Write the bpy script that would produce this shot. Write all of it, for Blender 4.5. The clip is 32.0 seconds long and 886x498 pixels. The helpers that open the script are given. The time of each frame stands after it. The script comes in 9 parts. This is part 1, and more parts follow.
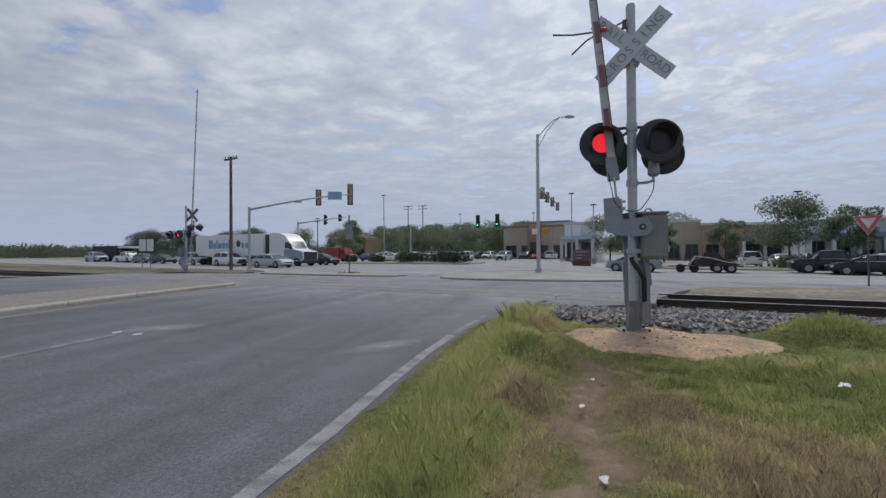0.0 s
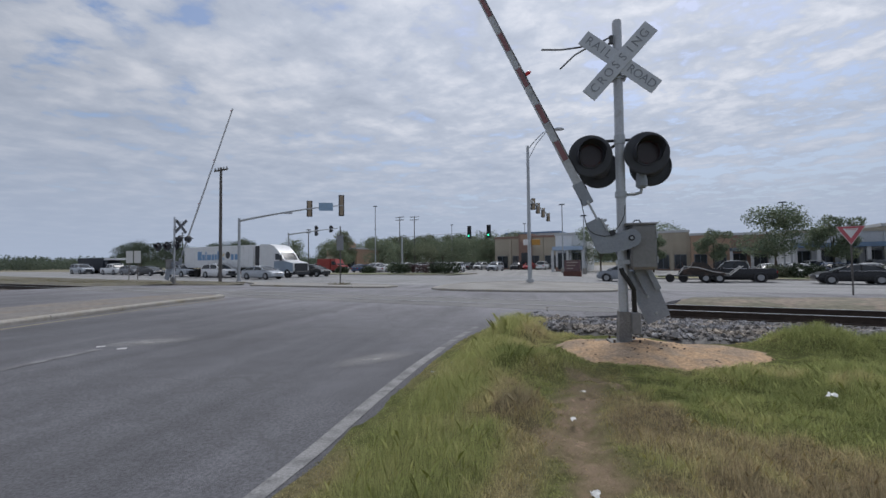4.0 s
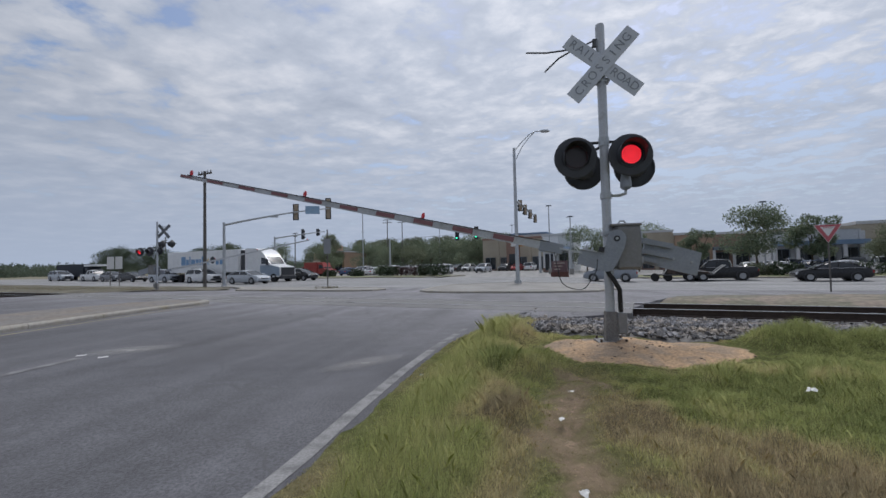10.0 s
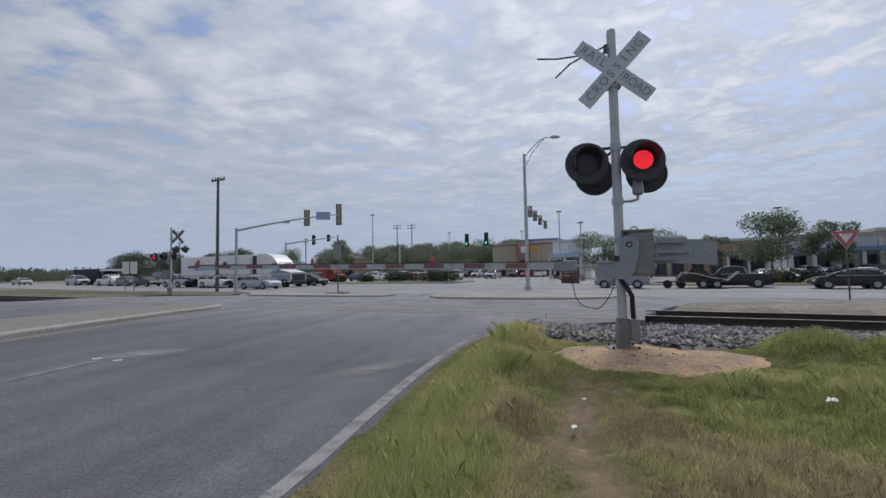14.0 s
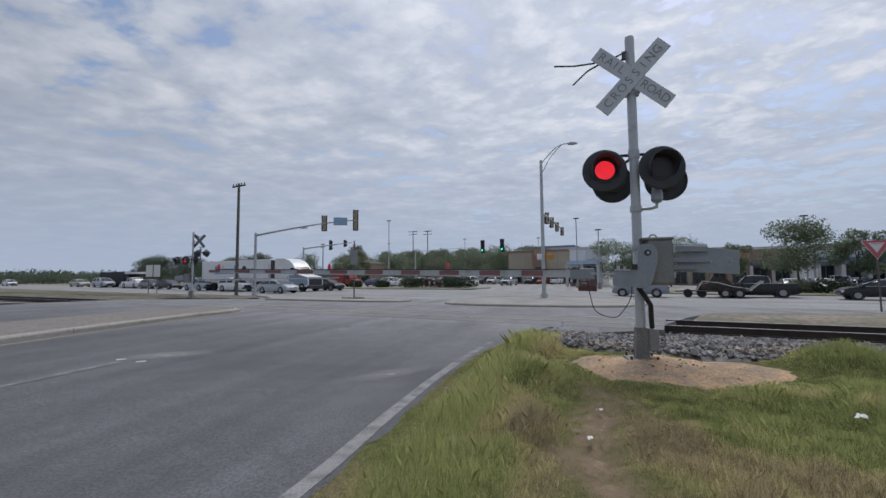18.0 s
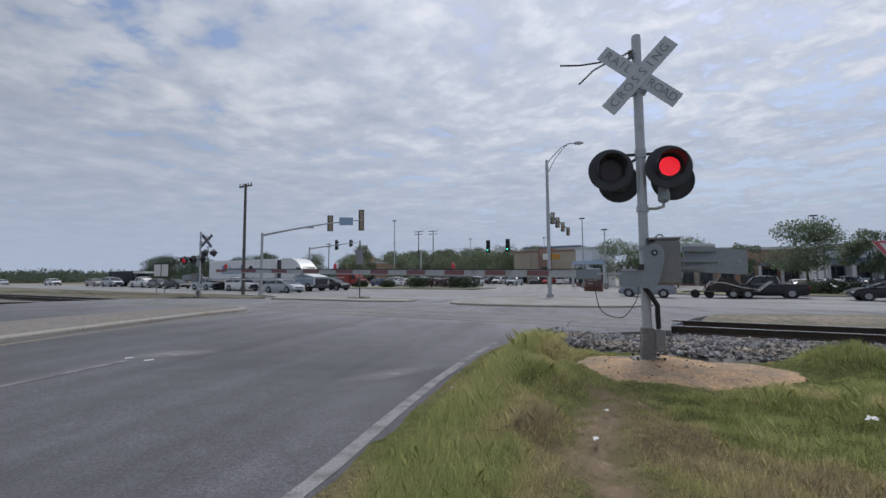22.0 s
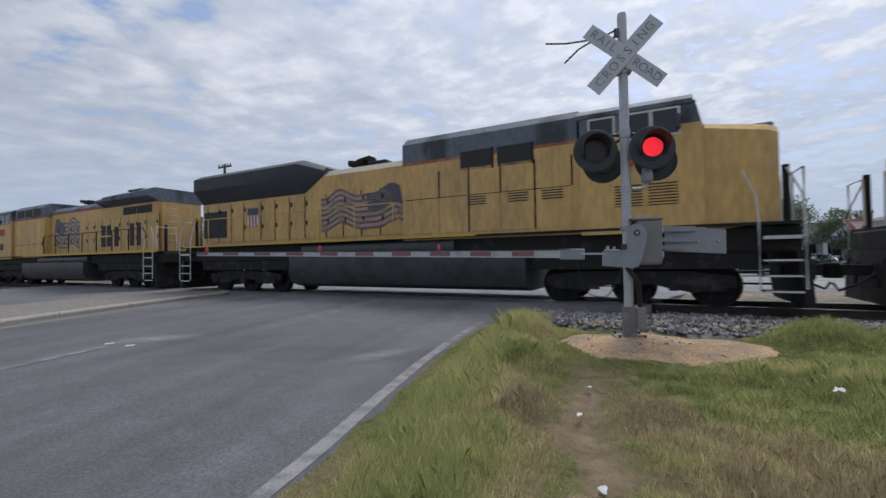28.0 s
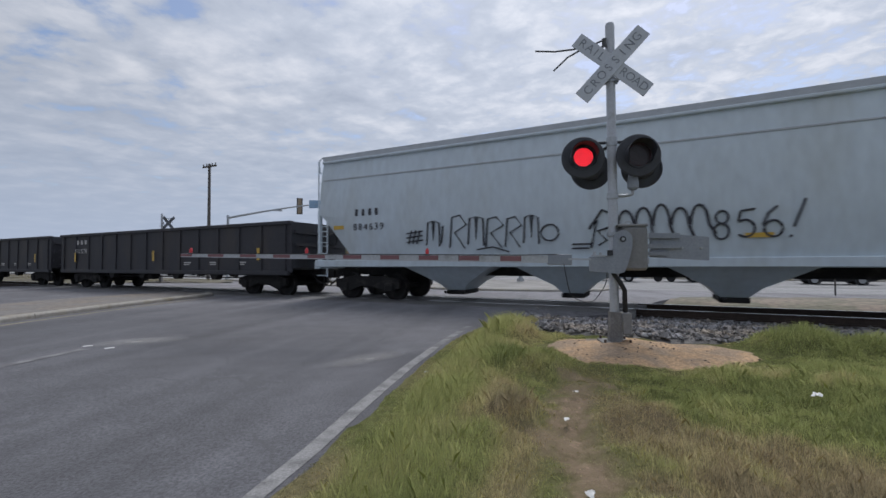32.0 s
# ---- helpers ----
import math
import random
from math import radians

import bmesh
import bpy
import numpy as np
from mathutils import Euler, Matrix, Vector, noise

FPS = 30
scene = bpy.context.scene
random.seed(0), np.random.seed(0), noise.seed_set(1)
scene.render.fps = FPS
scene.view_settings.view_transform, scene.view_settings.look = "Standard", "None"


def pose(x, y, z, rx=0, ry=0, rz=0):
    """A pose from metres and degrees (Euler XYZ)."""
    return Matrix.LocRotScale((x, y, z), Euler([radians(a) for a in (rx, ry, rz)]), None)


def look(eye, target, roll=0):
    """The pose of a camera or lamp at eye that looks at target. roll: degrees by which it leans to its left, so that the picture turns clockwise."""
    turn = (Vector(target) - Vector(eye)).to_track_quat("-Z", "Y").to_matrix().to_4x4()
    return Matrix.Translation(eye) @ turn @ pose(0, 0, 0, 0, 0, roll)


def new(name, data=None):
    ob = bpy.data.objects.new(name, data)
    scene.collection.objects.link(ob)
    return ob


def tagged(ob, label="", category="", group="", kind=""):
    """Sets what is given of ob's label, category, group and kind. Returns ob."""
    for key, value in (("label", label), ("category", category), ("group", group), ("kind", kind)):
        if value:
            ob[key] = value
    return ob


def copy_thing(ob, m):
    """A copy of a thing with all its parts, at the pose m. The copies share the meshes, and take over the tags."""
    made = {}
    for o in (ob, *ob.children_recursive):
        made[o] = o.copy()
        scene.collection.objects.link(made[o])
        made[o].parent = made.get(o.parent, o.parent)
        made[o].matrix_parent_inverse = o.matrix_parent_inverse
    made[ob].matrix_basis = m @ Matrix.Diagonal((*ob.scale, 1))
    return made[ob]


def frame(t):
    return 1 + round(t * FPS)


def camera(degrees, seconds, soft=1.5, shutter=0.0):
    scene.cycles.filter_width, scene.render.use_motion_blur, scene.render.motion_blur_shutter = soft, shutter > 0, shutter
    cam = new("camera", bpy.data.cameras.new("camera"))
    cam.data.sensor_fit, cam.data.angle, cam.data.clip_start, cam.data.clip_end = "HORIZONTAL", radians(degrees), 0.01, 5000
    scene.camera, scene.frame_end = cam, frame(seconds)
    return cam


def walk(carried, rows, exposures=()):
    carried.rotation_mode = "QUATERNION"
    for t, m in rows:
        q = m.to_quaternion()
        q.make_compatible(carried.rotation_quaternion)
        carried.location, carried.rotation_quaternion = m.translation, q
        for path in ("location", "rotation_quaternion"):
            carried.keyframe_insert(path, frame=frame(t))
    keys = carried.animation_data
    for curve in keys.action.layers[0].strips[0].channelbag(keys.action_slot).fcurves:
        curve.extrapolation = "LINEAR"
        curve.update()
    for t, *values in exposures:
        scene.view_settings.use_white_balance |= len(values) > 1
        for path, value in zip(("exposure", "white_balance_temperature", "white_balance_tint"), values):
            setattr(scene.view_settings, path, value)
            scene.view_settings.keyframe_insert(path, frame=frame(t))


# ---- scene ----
cam = camera(92.9, 32.0, shutter=0.08)
PATH = [
    (0, (-0.003, -0.012, 1.2), (-0.018, 1.988, 1.217), -0.4),
    (0.5, (-0.013, -0.02, 1.219), (-0.059, 1.98, 1.24), -0.4),
    (1, (-0.01, -0.013, 1.228), (-0.073, 1.986, 1.258), -0.3),
    (1.5, (-0.005, -0.014, 1.205), (-0.066, 1.984, 1.255), -0.1),
    (2, (0.015, -0.004, 1.203), (0.008, 1.995, 1.265), -0.1),
    (2.5, (0.035, 0.008, 1.216), (0.087, 2.006, 1.286), -0.6),
    (3, (0.028, 0.011, 1.204), (0.103, 2.008, 1.275), -0.9),
    (3.5, (0.032, 0.008, 1.207), (0.098, 2.005, 1.279), -0.8),
    (4, (0.009, -0.006, 1.21), (0.034, 1.993, 1.278), -0.6),
    (4.5, (0.014, -0.006, 1.222), (0.012, 1.993, 1.286), -0.5),
    (6.5, (0.019, -0.009, 1.216), (0.043, 1.989, 1.299), -0.5),
    (7, (0.018, -0.007, 1.208), (0.083, 1.99, 1.293), -0.5),
    (7.5, (0.025, -0.001, 1.213), (0.109, 1.995, 1.298), -0.6),
    (8, (0.017, -0.001, 1.212), (0.113, 1.995, 1.297), -0.8),
    (8.5, (0.021, 0.006, 1.208), (0.138, 2.001, 1.291), -0.8),
    (9, (0.014, -0.007, 1.211), (0.14, 1.988, 1.291), -0.9),
    (9.5, (0.016, -0.005, 1.215), (0.143, 1.99, 1.296), -1.1),
    (10, (0.012, -0.009, 1.215), (0.094, 1.988, 1.292), -1.3),
    (10.5, (0.01, -0.016, 1.206), (0.055, 1.982, 1.28), -1.2),
    (11, (0.012, 0.006, 1.204), (0.042, 2.004, 1.28), -1.1),
    (11.5, (0.02, 0.016, 1.208), (0.064, 2.014, 1.29), -1.1),
    (12, (0.022, 0.002, 1.216), (0.093, 1.999, 1.304), -1.2),
    (12.5, (0.023, 0.01, 1.215), (0.101, 2.006, 1.307), -1.3),
    (13, (0.023, 0.02, 1.218), (0.105, 2.016, 1.314), -1.3),
    (13.5, (0.012, 0.0, 1.216), (0.086, 1.997, 1.315), -1.2),
    (14, (0.0, -0.01, 1.211), (0.037, 1.987, 1.317), -1.1),
    (14.5, (0.009, -0.006, 1.208), (0.014, 1.991, 1.318), -1.1),
    (16.5, (0.004, -0.018, 1.218), (-0.115, 1.975, 1.339), -0.8),
    (17, (0.008, -0.023, 1.219), (-0.059, 1.972, 1.349), -0.7),
    (17.5, (0.004, -0.021, 1.214), (-0.029, 1.974, 1.347), -0.5),
    (18, (0.001, -0.022, 1.218), (-0.036, 1.973, 1.354), -0.5),
    (18.5, (0.003, -0.013, 1.212), (-0.053, 1.981, 1.345), -0.6),
    (19, (0.012, -0.013, 1.216), (-0.053, 1.981, 1.35), -0.8),
    (19.5, (0.012, -0.013, 1.214), (-0.036, 1.982, 1.348), -0.8),
    (20, (0.015, 0.002, 1.211), (-0.019, 1.997, 1.345), -0.9),
    (20.5, (-0.002, -0.007, 1.215), (-0.068, 1.988, 1.345), -0.8),
    (21, (0.0, -0.017, 1.219), (-0.072, 1.977, 1.353), -0.6),
    (21.5, (0.002, -0.024, 1.218), (-0.071, 1.97, 1.355), -0.5),
    (22, (0.003, -0.022, 1.216), (-0.06, 1.973, 1.352), -0.4),
    (22.5, (0.002, -0.01, 1.218), (-0.049, 1.984, 1.357), -0.2),
    (23, (-0.002, -0.012, 1.221), (-0.045, 1.983, 1.361), -0.1),
    (23.5, (-0.008, -0.004, 1.223), (-0.047, 1.991, 1.358), -0.2),
    (24, (-0.014, 0.002, 1.216), (-0.052, 1.998, 1.336), -0.2),
    (24.5, (-0.015, 0.013, 1.213), (-0.061, 2.01, 1.317), -0.1),
    (25, (-0.017, -0.002, 1.218), (-0.063, 1.996, 1.311), 0.1),
    (25.5, (-0.02, 0.011, 1.214), (-0.074, 2.008, 1.294), 0.2),
    (27.5, (-0.02, -0.023, 1.24), (-0.023, 1.977, 1.279), -1.0),
    (28, (-0.007, -0.011, 1.223), (0.001, 1.988, 1.268), -0.9),
    (28.5, (-0.008, -0.012, 1.223), (-0.009, 1.987, 1.289), -0.9),
    (29, (-0.033, -0.019, 1.223), (-0.069, 1.979, 1.297), -0.6),
    (29.5, (-0.026, -0.039, 1.229), (-0.088, 1.959, 1.292), -0.3),
    (30, (-0.014, -0.01, 1.221), (-0.073, 1.988, 1.274), -0.3),
    (30.5, (-0.025, 0.005, 1.221), (-0.045, 2.004, 1.267), -0.2),
    (31, (-0.009, -0.002, 1.225), (0.013, 1.997, 1.268), -0.3),
    (31.5, (-0.015, -0.013, 1.226), (0.052, 1.985, 1.276), -0.3),
    (32, (-0.03, -0.017, 1.232), (0.04, 1.981, 1.292), -0.3),
]
walk(cam, [(t, look(eye, target, roll)) for t, eye, target, roll in PATH], exposures=((0, 0, 6150, 12), (25.5, 0, 6150, 12), (27.5, 0.2, 6150, 12), (29.5, 0.2, 6150, 12), (30.5, 0.1, 6150, 12), (32, 0.1, 6150, 12)))

# ---- plan: s runs along the track, n across it, away from the camera ----
TURN = -28.0
SV = Vector((math.sin(radians(62)), -math.cos(radians(62)), 0))
NV = Vector((math.cos(radians(62)), math.sin(radians(62)), 0))
TRACK_N = 12.25
RNG = random.Random(7)


def P(s, n, z=0.0):
    return SV * s + NV * n + Vector((0, 0, z))


def plan(s, n, z=0.0, turn=0.0):
    """Pose whose x runs along the track and y across it."""
    p = P(s, n)
    return pose(p.x, p.y, z, 0, 0, TURN + turn)


def smooth(a, b, x):
    t = min(1.0, max(0.0, (x - a) / (b - a)))
    return t * t * (3 - 2 * t)


def ground_z(s, n):
    """Height of the paved and natural ground."""
    z = -0.30 * smooth(14.5, 23, n)
    z += 0.42 * smooth(-45, -115, s) * smooth(14, 22, n)
    z -= 0.22 * smooth(-9, 3, s) * smooth(20, 33, n)
    z -= 0.10 * smooth(-12, -4, s) * smooth(33, 39, n)
    z -= 0.10 * smooth(4, -8, n)
    return z


# ---- light ----
SUN_EL, SUN_AZ = 58.0, 28.0
world = bpy.data.worlds.new("sky")
scene.world = world
world.use_nodes = True


def build_sky():
    nt = world.node_tree
    nd, ln = nt.nodes, nt.links
    nd.clear()
    out = nd.new("ShaderNodeOutputWorld")
    sky = nd.new("ShaderNodeTexSky")
    sky.sky_type, sky.sun_disc = "NISHITA", False
    sky.sun_elevation, sky.sun_rotation = radians(SUN_EL), radians(SUN_AZ)
    sky.air_density, sky.dust_density, sky.ozone_density = 1.0, 2.2, 1.2
    bg = nd.new("ShaderNodeBackground")
    bg.inputs[1].default_value = 0.115
    ln.new(sky.outputs[0], bg.inputs[0])
    # broken altocumulus: direction laid out on a flat layer of cloud
    tc = nd.new("ShaderNodeTexCoord")
    sep = nd.new("ShaderNodeSeparateXYZ")
    ln.new(tc.outputs["Generated"], sep.inputs[0])
    up = nd.new("ShaderNodeMath")
    up.operation = "MAXIMUM"
    ln.new(sep.outputs[2], up.inputs[0])
    up.inputs[1].default_value = 0.0
    add = nd.new("ShaderNodeMath")
    add.operation = "ADD"
    ln.new(up.outputs[0], add.inputs[0])
    add.inputs[1].default_value = 0.10
    div = []
    for k in (0, 1):
        d = nd.new("ShaderNodeMath")
        d.operation = "DIVIDE"
        ln.new(sep.outputs[k], d.inputs[0])
        ln.new(add.outputs[0], d.inputs[1])
        div.append(d)
    comb = nd.new("ShaderNodeCombineXYZ")
    ln.new(div[0].outputs[0], comb.inputs[0])
    ln.new(div[1].outputs[0], comb.inputs[1])
    mp = nd.new("ShaderNodeMapping")
    mp.inputs["Rotation"].default_value = (0, 0, radians(24))
    mp.inputs["Scale"].default_value = (1.0, 1.15, 1.0)
    mp.inputs["Location"].default_value = (3.1, 1.7, 0)
    ln.new(comb.outputs[0], mp.inputs[0])

    def tex(scale, detail, rough, dist):
        n = nd.new("ShaderNodeTexNoise")
        n.inputs["Scale"].default_value, n.inputs["Detail"].default_value = scale, detail
        n.inputs["Roughness"].default_value, n.inputs["Distortion"].default_value = rough, dist
        ln.new(mp.outputs[0], n.inputs["Vector"])
        return n

    def ramp(src, *stops):
        r = nd.new("ShaderNodeValToRGB")
        el = r.color_ramp.elements
        while len(el) < len(stops):
            el.new(0.5)
        for e, (p, c) in zip(el, stops):
            e.position, e.color = p, (*c, 1) if len(c) == 3 else (c[0],) * 3 + (1,)
        ln.new(src, r.inputs[0])
        return r

    big, fine, puff, cell = tex(0.62, 3, 0.5, 0.3), tex(4.2, 7, 0.55, 0.15), tex(2.3, 7, 0.58, 0.2), tex(10.5, 6, 0.6, 0.5)

    def calc(op, a, b, c=None):
        n = nd.new("ShaderNodeMath")
        n.operation = op
        for slot, v in enumerate((a, b, c)):
            if v is None:
                continue
            if isinstance(v, float):
                n.inputs[slot].default_value = v
            else:
                ln.new(v, n.inputs[slot])
        return n.outputs[0]

    mixn = nd.new("ShaderNodeMath")
    mixn.operation = "MULTIPLY_ADD"
    ln.new(big.outputs[0], mixn.inputs[0])
    mixn.inputs[1].default_value = 0.40
    half = nd.new("ShaderNodeMath")
    half.operation = "MULTIPLY"
    ln.new(fine.outputs[0], half.inputs[0])
    half.inputs[1].default_value = 0.8
    ln.new(half.outputs[0], mixn.inputs[2])
    soft = nd.new("ShaderNodeMath")
    soft.operation = "MULTIPLY_ADD"
    ln.new(fine.outputs[0], soft.inputs[0])
    soft.inputs[1].default_value = 0.5
    lean = nd.new("ShaderNodeMath")
    lean.operation = "MULTIPLY"
    ln.new(puff.outputs[0], lean.inputs[0])
    lean.inputs[1].default_value = 0.5
    ln.new(lean.outputs[0], soft.inputs[2])
    # the layer is whole on one side of the sky and breaks into small puffs on the other
    side = nd.new("ShaderNodeMapRange")
    side.inputs[1].default_value, side.inputs[2].default_value, side.inputs[3].default_value, side.inputs[4].default_value = -0.5, 0.55, 0.0, 1.0
    ln.new(sep.outputs[0], side.inputs[0])
    broken = calc("MULTIPLY", calc("SUBTRACT", cell.outputs[0], 0.5), calc("MULTIPLY_ADD", side.outputs[0], 0.36, 0.05))
    dense = calc("ADD", calc("ADD", mixn.outputs[0], broken), calc("MULTIPLY_ADD", side.outputs[0], -0.062, 0.056))
    cover = ramp(dense, (0.475, (0.06,)), (0.525, (0.60,)), (0.585, (0.98,)))
    bright = calc("ADD", soft.outputs[0], calc("MULTIPLY", broken, 0.85))
    shade = ramp(bright, (0.36, (0.52, 0.57, 0.655)), (0.50, (0.665, 0.71, 0.785)), (0.63, (0.90, 0.915, 0.95)))
    cloud = nd.new("ShaderNodeBackground")
    ln.new(shade.outputs[0], cloud.inputs[0])
    # thin cloud glows more towards the sun
    dot = nd.new("ShaderNodeVectorMath")
    dot.operation = "DOT_PRODUCT"
    ln.new(tc.outputs["Generated"], dot.inputs[0])
    el, az = radians(SUN_EL), radians(SUN_AZ)
    dot.inputs[1].default_value = (math.sin(az) * math.cos(el), math.cos(az) * math.cos(el), math.sin(el))
    glow = nd.new("ShaderNodeMapRange")
    glow.inputs[1].default_value, glow.inputs[2].default_value, glow.inputs[3].default_value, glow.inputs[4].default_value = 0.2, 1.0, 0.51, 0.94
    ln.new(dot.outputs["Value"], glow.inputs[0])
    ln.new(glow.outputs[0], cloud.inputs[1])
    mix = nd.new("ShaderNodeMixShader")
    ln.new(cover.outputs[0], mix.inputs[0])
    ln.new(bg.outputs[0], mix.inputs[1])
    ln.new(cloud.outputs[0], mix.inputs[2])
    # thicker haze of cloud towards the horizon
    hz = ramp(up.outputs[0], (0.0, (1.0,)), (0.10, (0.75,)), (0.34, (0.0,)))
    haze = nd.new("ShaderNodeBackground")
    haze.inputs[0].default_value, haze.inputs[1].default_value = (0.50, 0.575, 0.70, 1), 0.79
    mix2 = nd.new("ShaderNodeMixShader")
    ln.new(hz.outputs[0], mix2.inputs[0])
    ln.new(mix.outputs[0], mix2.inputs[1])
    ln.new(haze.outputs[0], mix2.inputs[2])
    ln.new(mix2.outputs[0], out.inputs[0])


build_sky()
sun = new("sun", bpy.data.lights.new("sun", "SUN"))
sun.data.energy, sun.data.angle, sun.data.color = 1.9, radians(26), (1.0, 0.96, 0.90)
SUN_DIR = Vector((math.sin(radians(SUN_AZ)) * math.cos(radians(SUN_EL)), math.cos(radians(SUN_AZ)) * math.cos(radians(SUN_EL)), math.sin(radians(SUN_EL))))
sun.matrix_world = look((0, 0, 60), Vector((0, 0, 60)) - SUN_DIR)

# ---- materials ----
MATS = {}


def mat(name, color, rough=0.7, metal=0.0, vary=0.18, scale=3.0, bump=0.0, bscale=40.0, second=None, second_at=0.58, emit=0.0, spec=0.5, island=0.0, objrand=0.0, stretch=(1, 1, 1), soft=0.08, coat=0.0):
    """A node material: base colour with noise at two scales, a second tone in stains, fine relief."""
    if name in MATS:
        return MATS[name]
    m = bpy.data.materials.new(name)
    m.use_nodes = True
    nd, ln = m.node_tree.nodes, m.node_tree.links
    bs = nd["Principled BSDF"]
    bs.inputs["Roughness"].default_value, bs.inputs["Metallic"].default_value = rough, metal
    bs.inputs["Specular IOR Level"].default_value = spec
    if coat:
        bs.inputs["Coat Weight"].default_value = coat
    tc = nd.new("ShaderNodeTexCoord")
    mp = nd.new("ShaderNodeMapping")
    mp.inputs["Scale"].default_value = stretch
    ln.new(tc.outputs["Object"], mp.inputs[0])

    def noise_tex(sc, detail=5):
        n = nd.new("ShaderNodeTexNoise")
        n.inputs["Scale"].default_value, n.inputs["Detail"].default_value = sc, detail
        ln.new(mp.outputs[0], n.inputs["Vector"])
        return n

    def mixed(fac, a, b, kind="MIX"):
        x = nd.new("ShaderNodeMix")
        x.data_type, x.blend_type = "RGBA", kind
        if isinstance(fac, float):
            x.inputs[0].default_value = fac
        else:
            ln.new(fac, x.inputs[0])
        for slot, v in ((6, a), (7, b)):
            if isinstance(v, tuple):
                x.inputs[slot].default_value = (*v, 1)
            else:
                ln.new(v, x.inputs[slot])
        return x.outputs[2]

    def ranged(src, lo, hi, a=0.0, b=1.0):
        r = nd.new("ShaderNodeMapRange")
        r.inputs[1].default_value, r.inputs[2].default_value = lo, hi
        r.inputs[3].default_value, r.inputs[4].default_value = a, b
        ln.new(src, r.inputs[0])
        return r.outputs[0]

    col = tuple(color)
    large = noise_tex(scale)
    if second is not None:
        col = mixed(ranged(large.outputs[0], second_at - soft, second_at + soft), col, tuple(second))
    fine = noise_tex(scale * 9)
    dark, light = tuple([1 - vary] * 3), tuple([1 + vary] * 3)
    col = mixed(1.0, col, mixed(ranged(fine.outputs[0], 0.3, 0.7), dark, light), "MULTIPLY")
    if second is None:
        col = mixed(1.0, col, mixed(ranged(large.outputs[0], 0.3, 0.7), tuple([1 - vary * 0.7] * 3), tuple([1 + vary * 0.7] * 3)), "MULTIPLY")
    if island:
        g = nd.new("ShaderNodeNewGeometry")
        col = mixed(1.0, col, mixed(g.outputs["Random Per Island"], tuple([1 - island] * 3), tuple([1 + island] * 3)), "MULTIPLY")
    if objrand:
        o = nd.new("ShaderNodeObjectInfo")
        col = mixed(1.0, col, mixed(o.outputs["Random"], tuple([1 - objrand] * 3), tuple([1 + objrand] * 3)), "MULTIPLY")
    if isinstance(col, tuple):
        bs.inputs["Base Color"].default_value = (*col, 1)
    else:
        ln.new(col, bs.inputs["Base Color"])
    ln.new(ranged(fine.outputs[0], 0.2, 0.8, max(0.02, rough - 0.1), min(1, rough + 0.1)), bs.inputs["Roughness"])
    if bump:
        bt = noise_tex(bscale, 3)
        bp = nd.new("ShaderNodeBump")
        bp.inputs["Strength"].default_value, bp.inputs["Distance"].default_value = bump, 0.02
        ln.new(bt.outputs[0], bp.inputs["Height"])
        ln.new(bp.outputs[0], bs.inputs["Normal"])
    if emit:
        bs.inputs["Emission Color"].default_value = (*color, 1)
        bs.inputs["Emission Strength"].default_value = emit
    MATS[name] = m
    return m


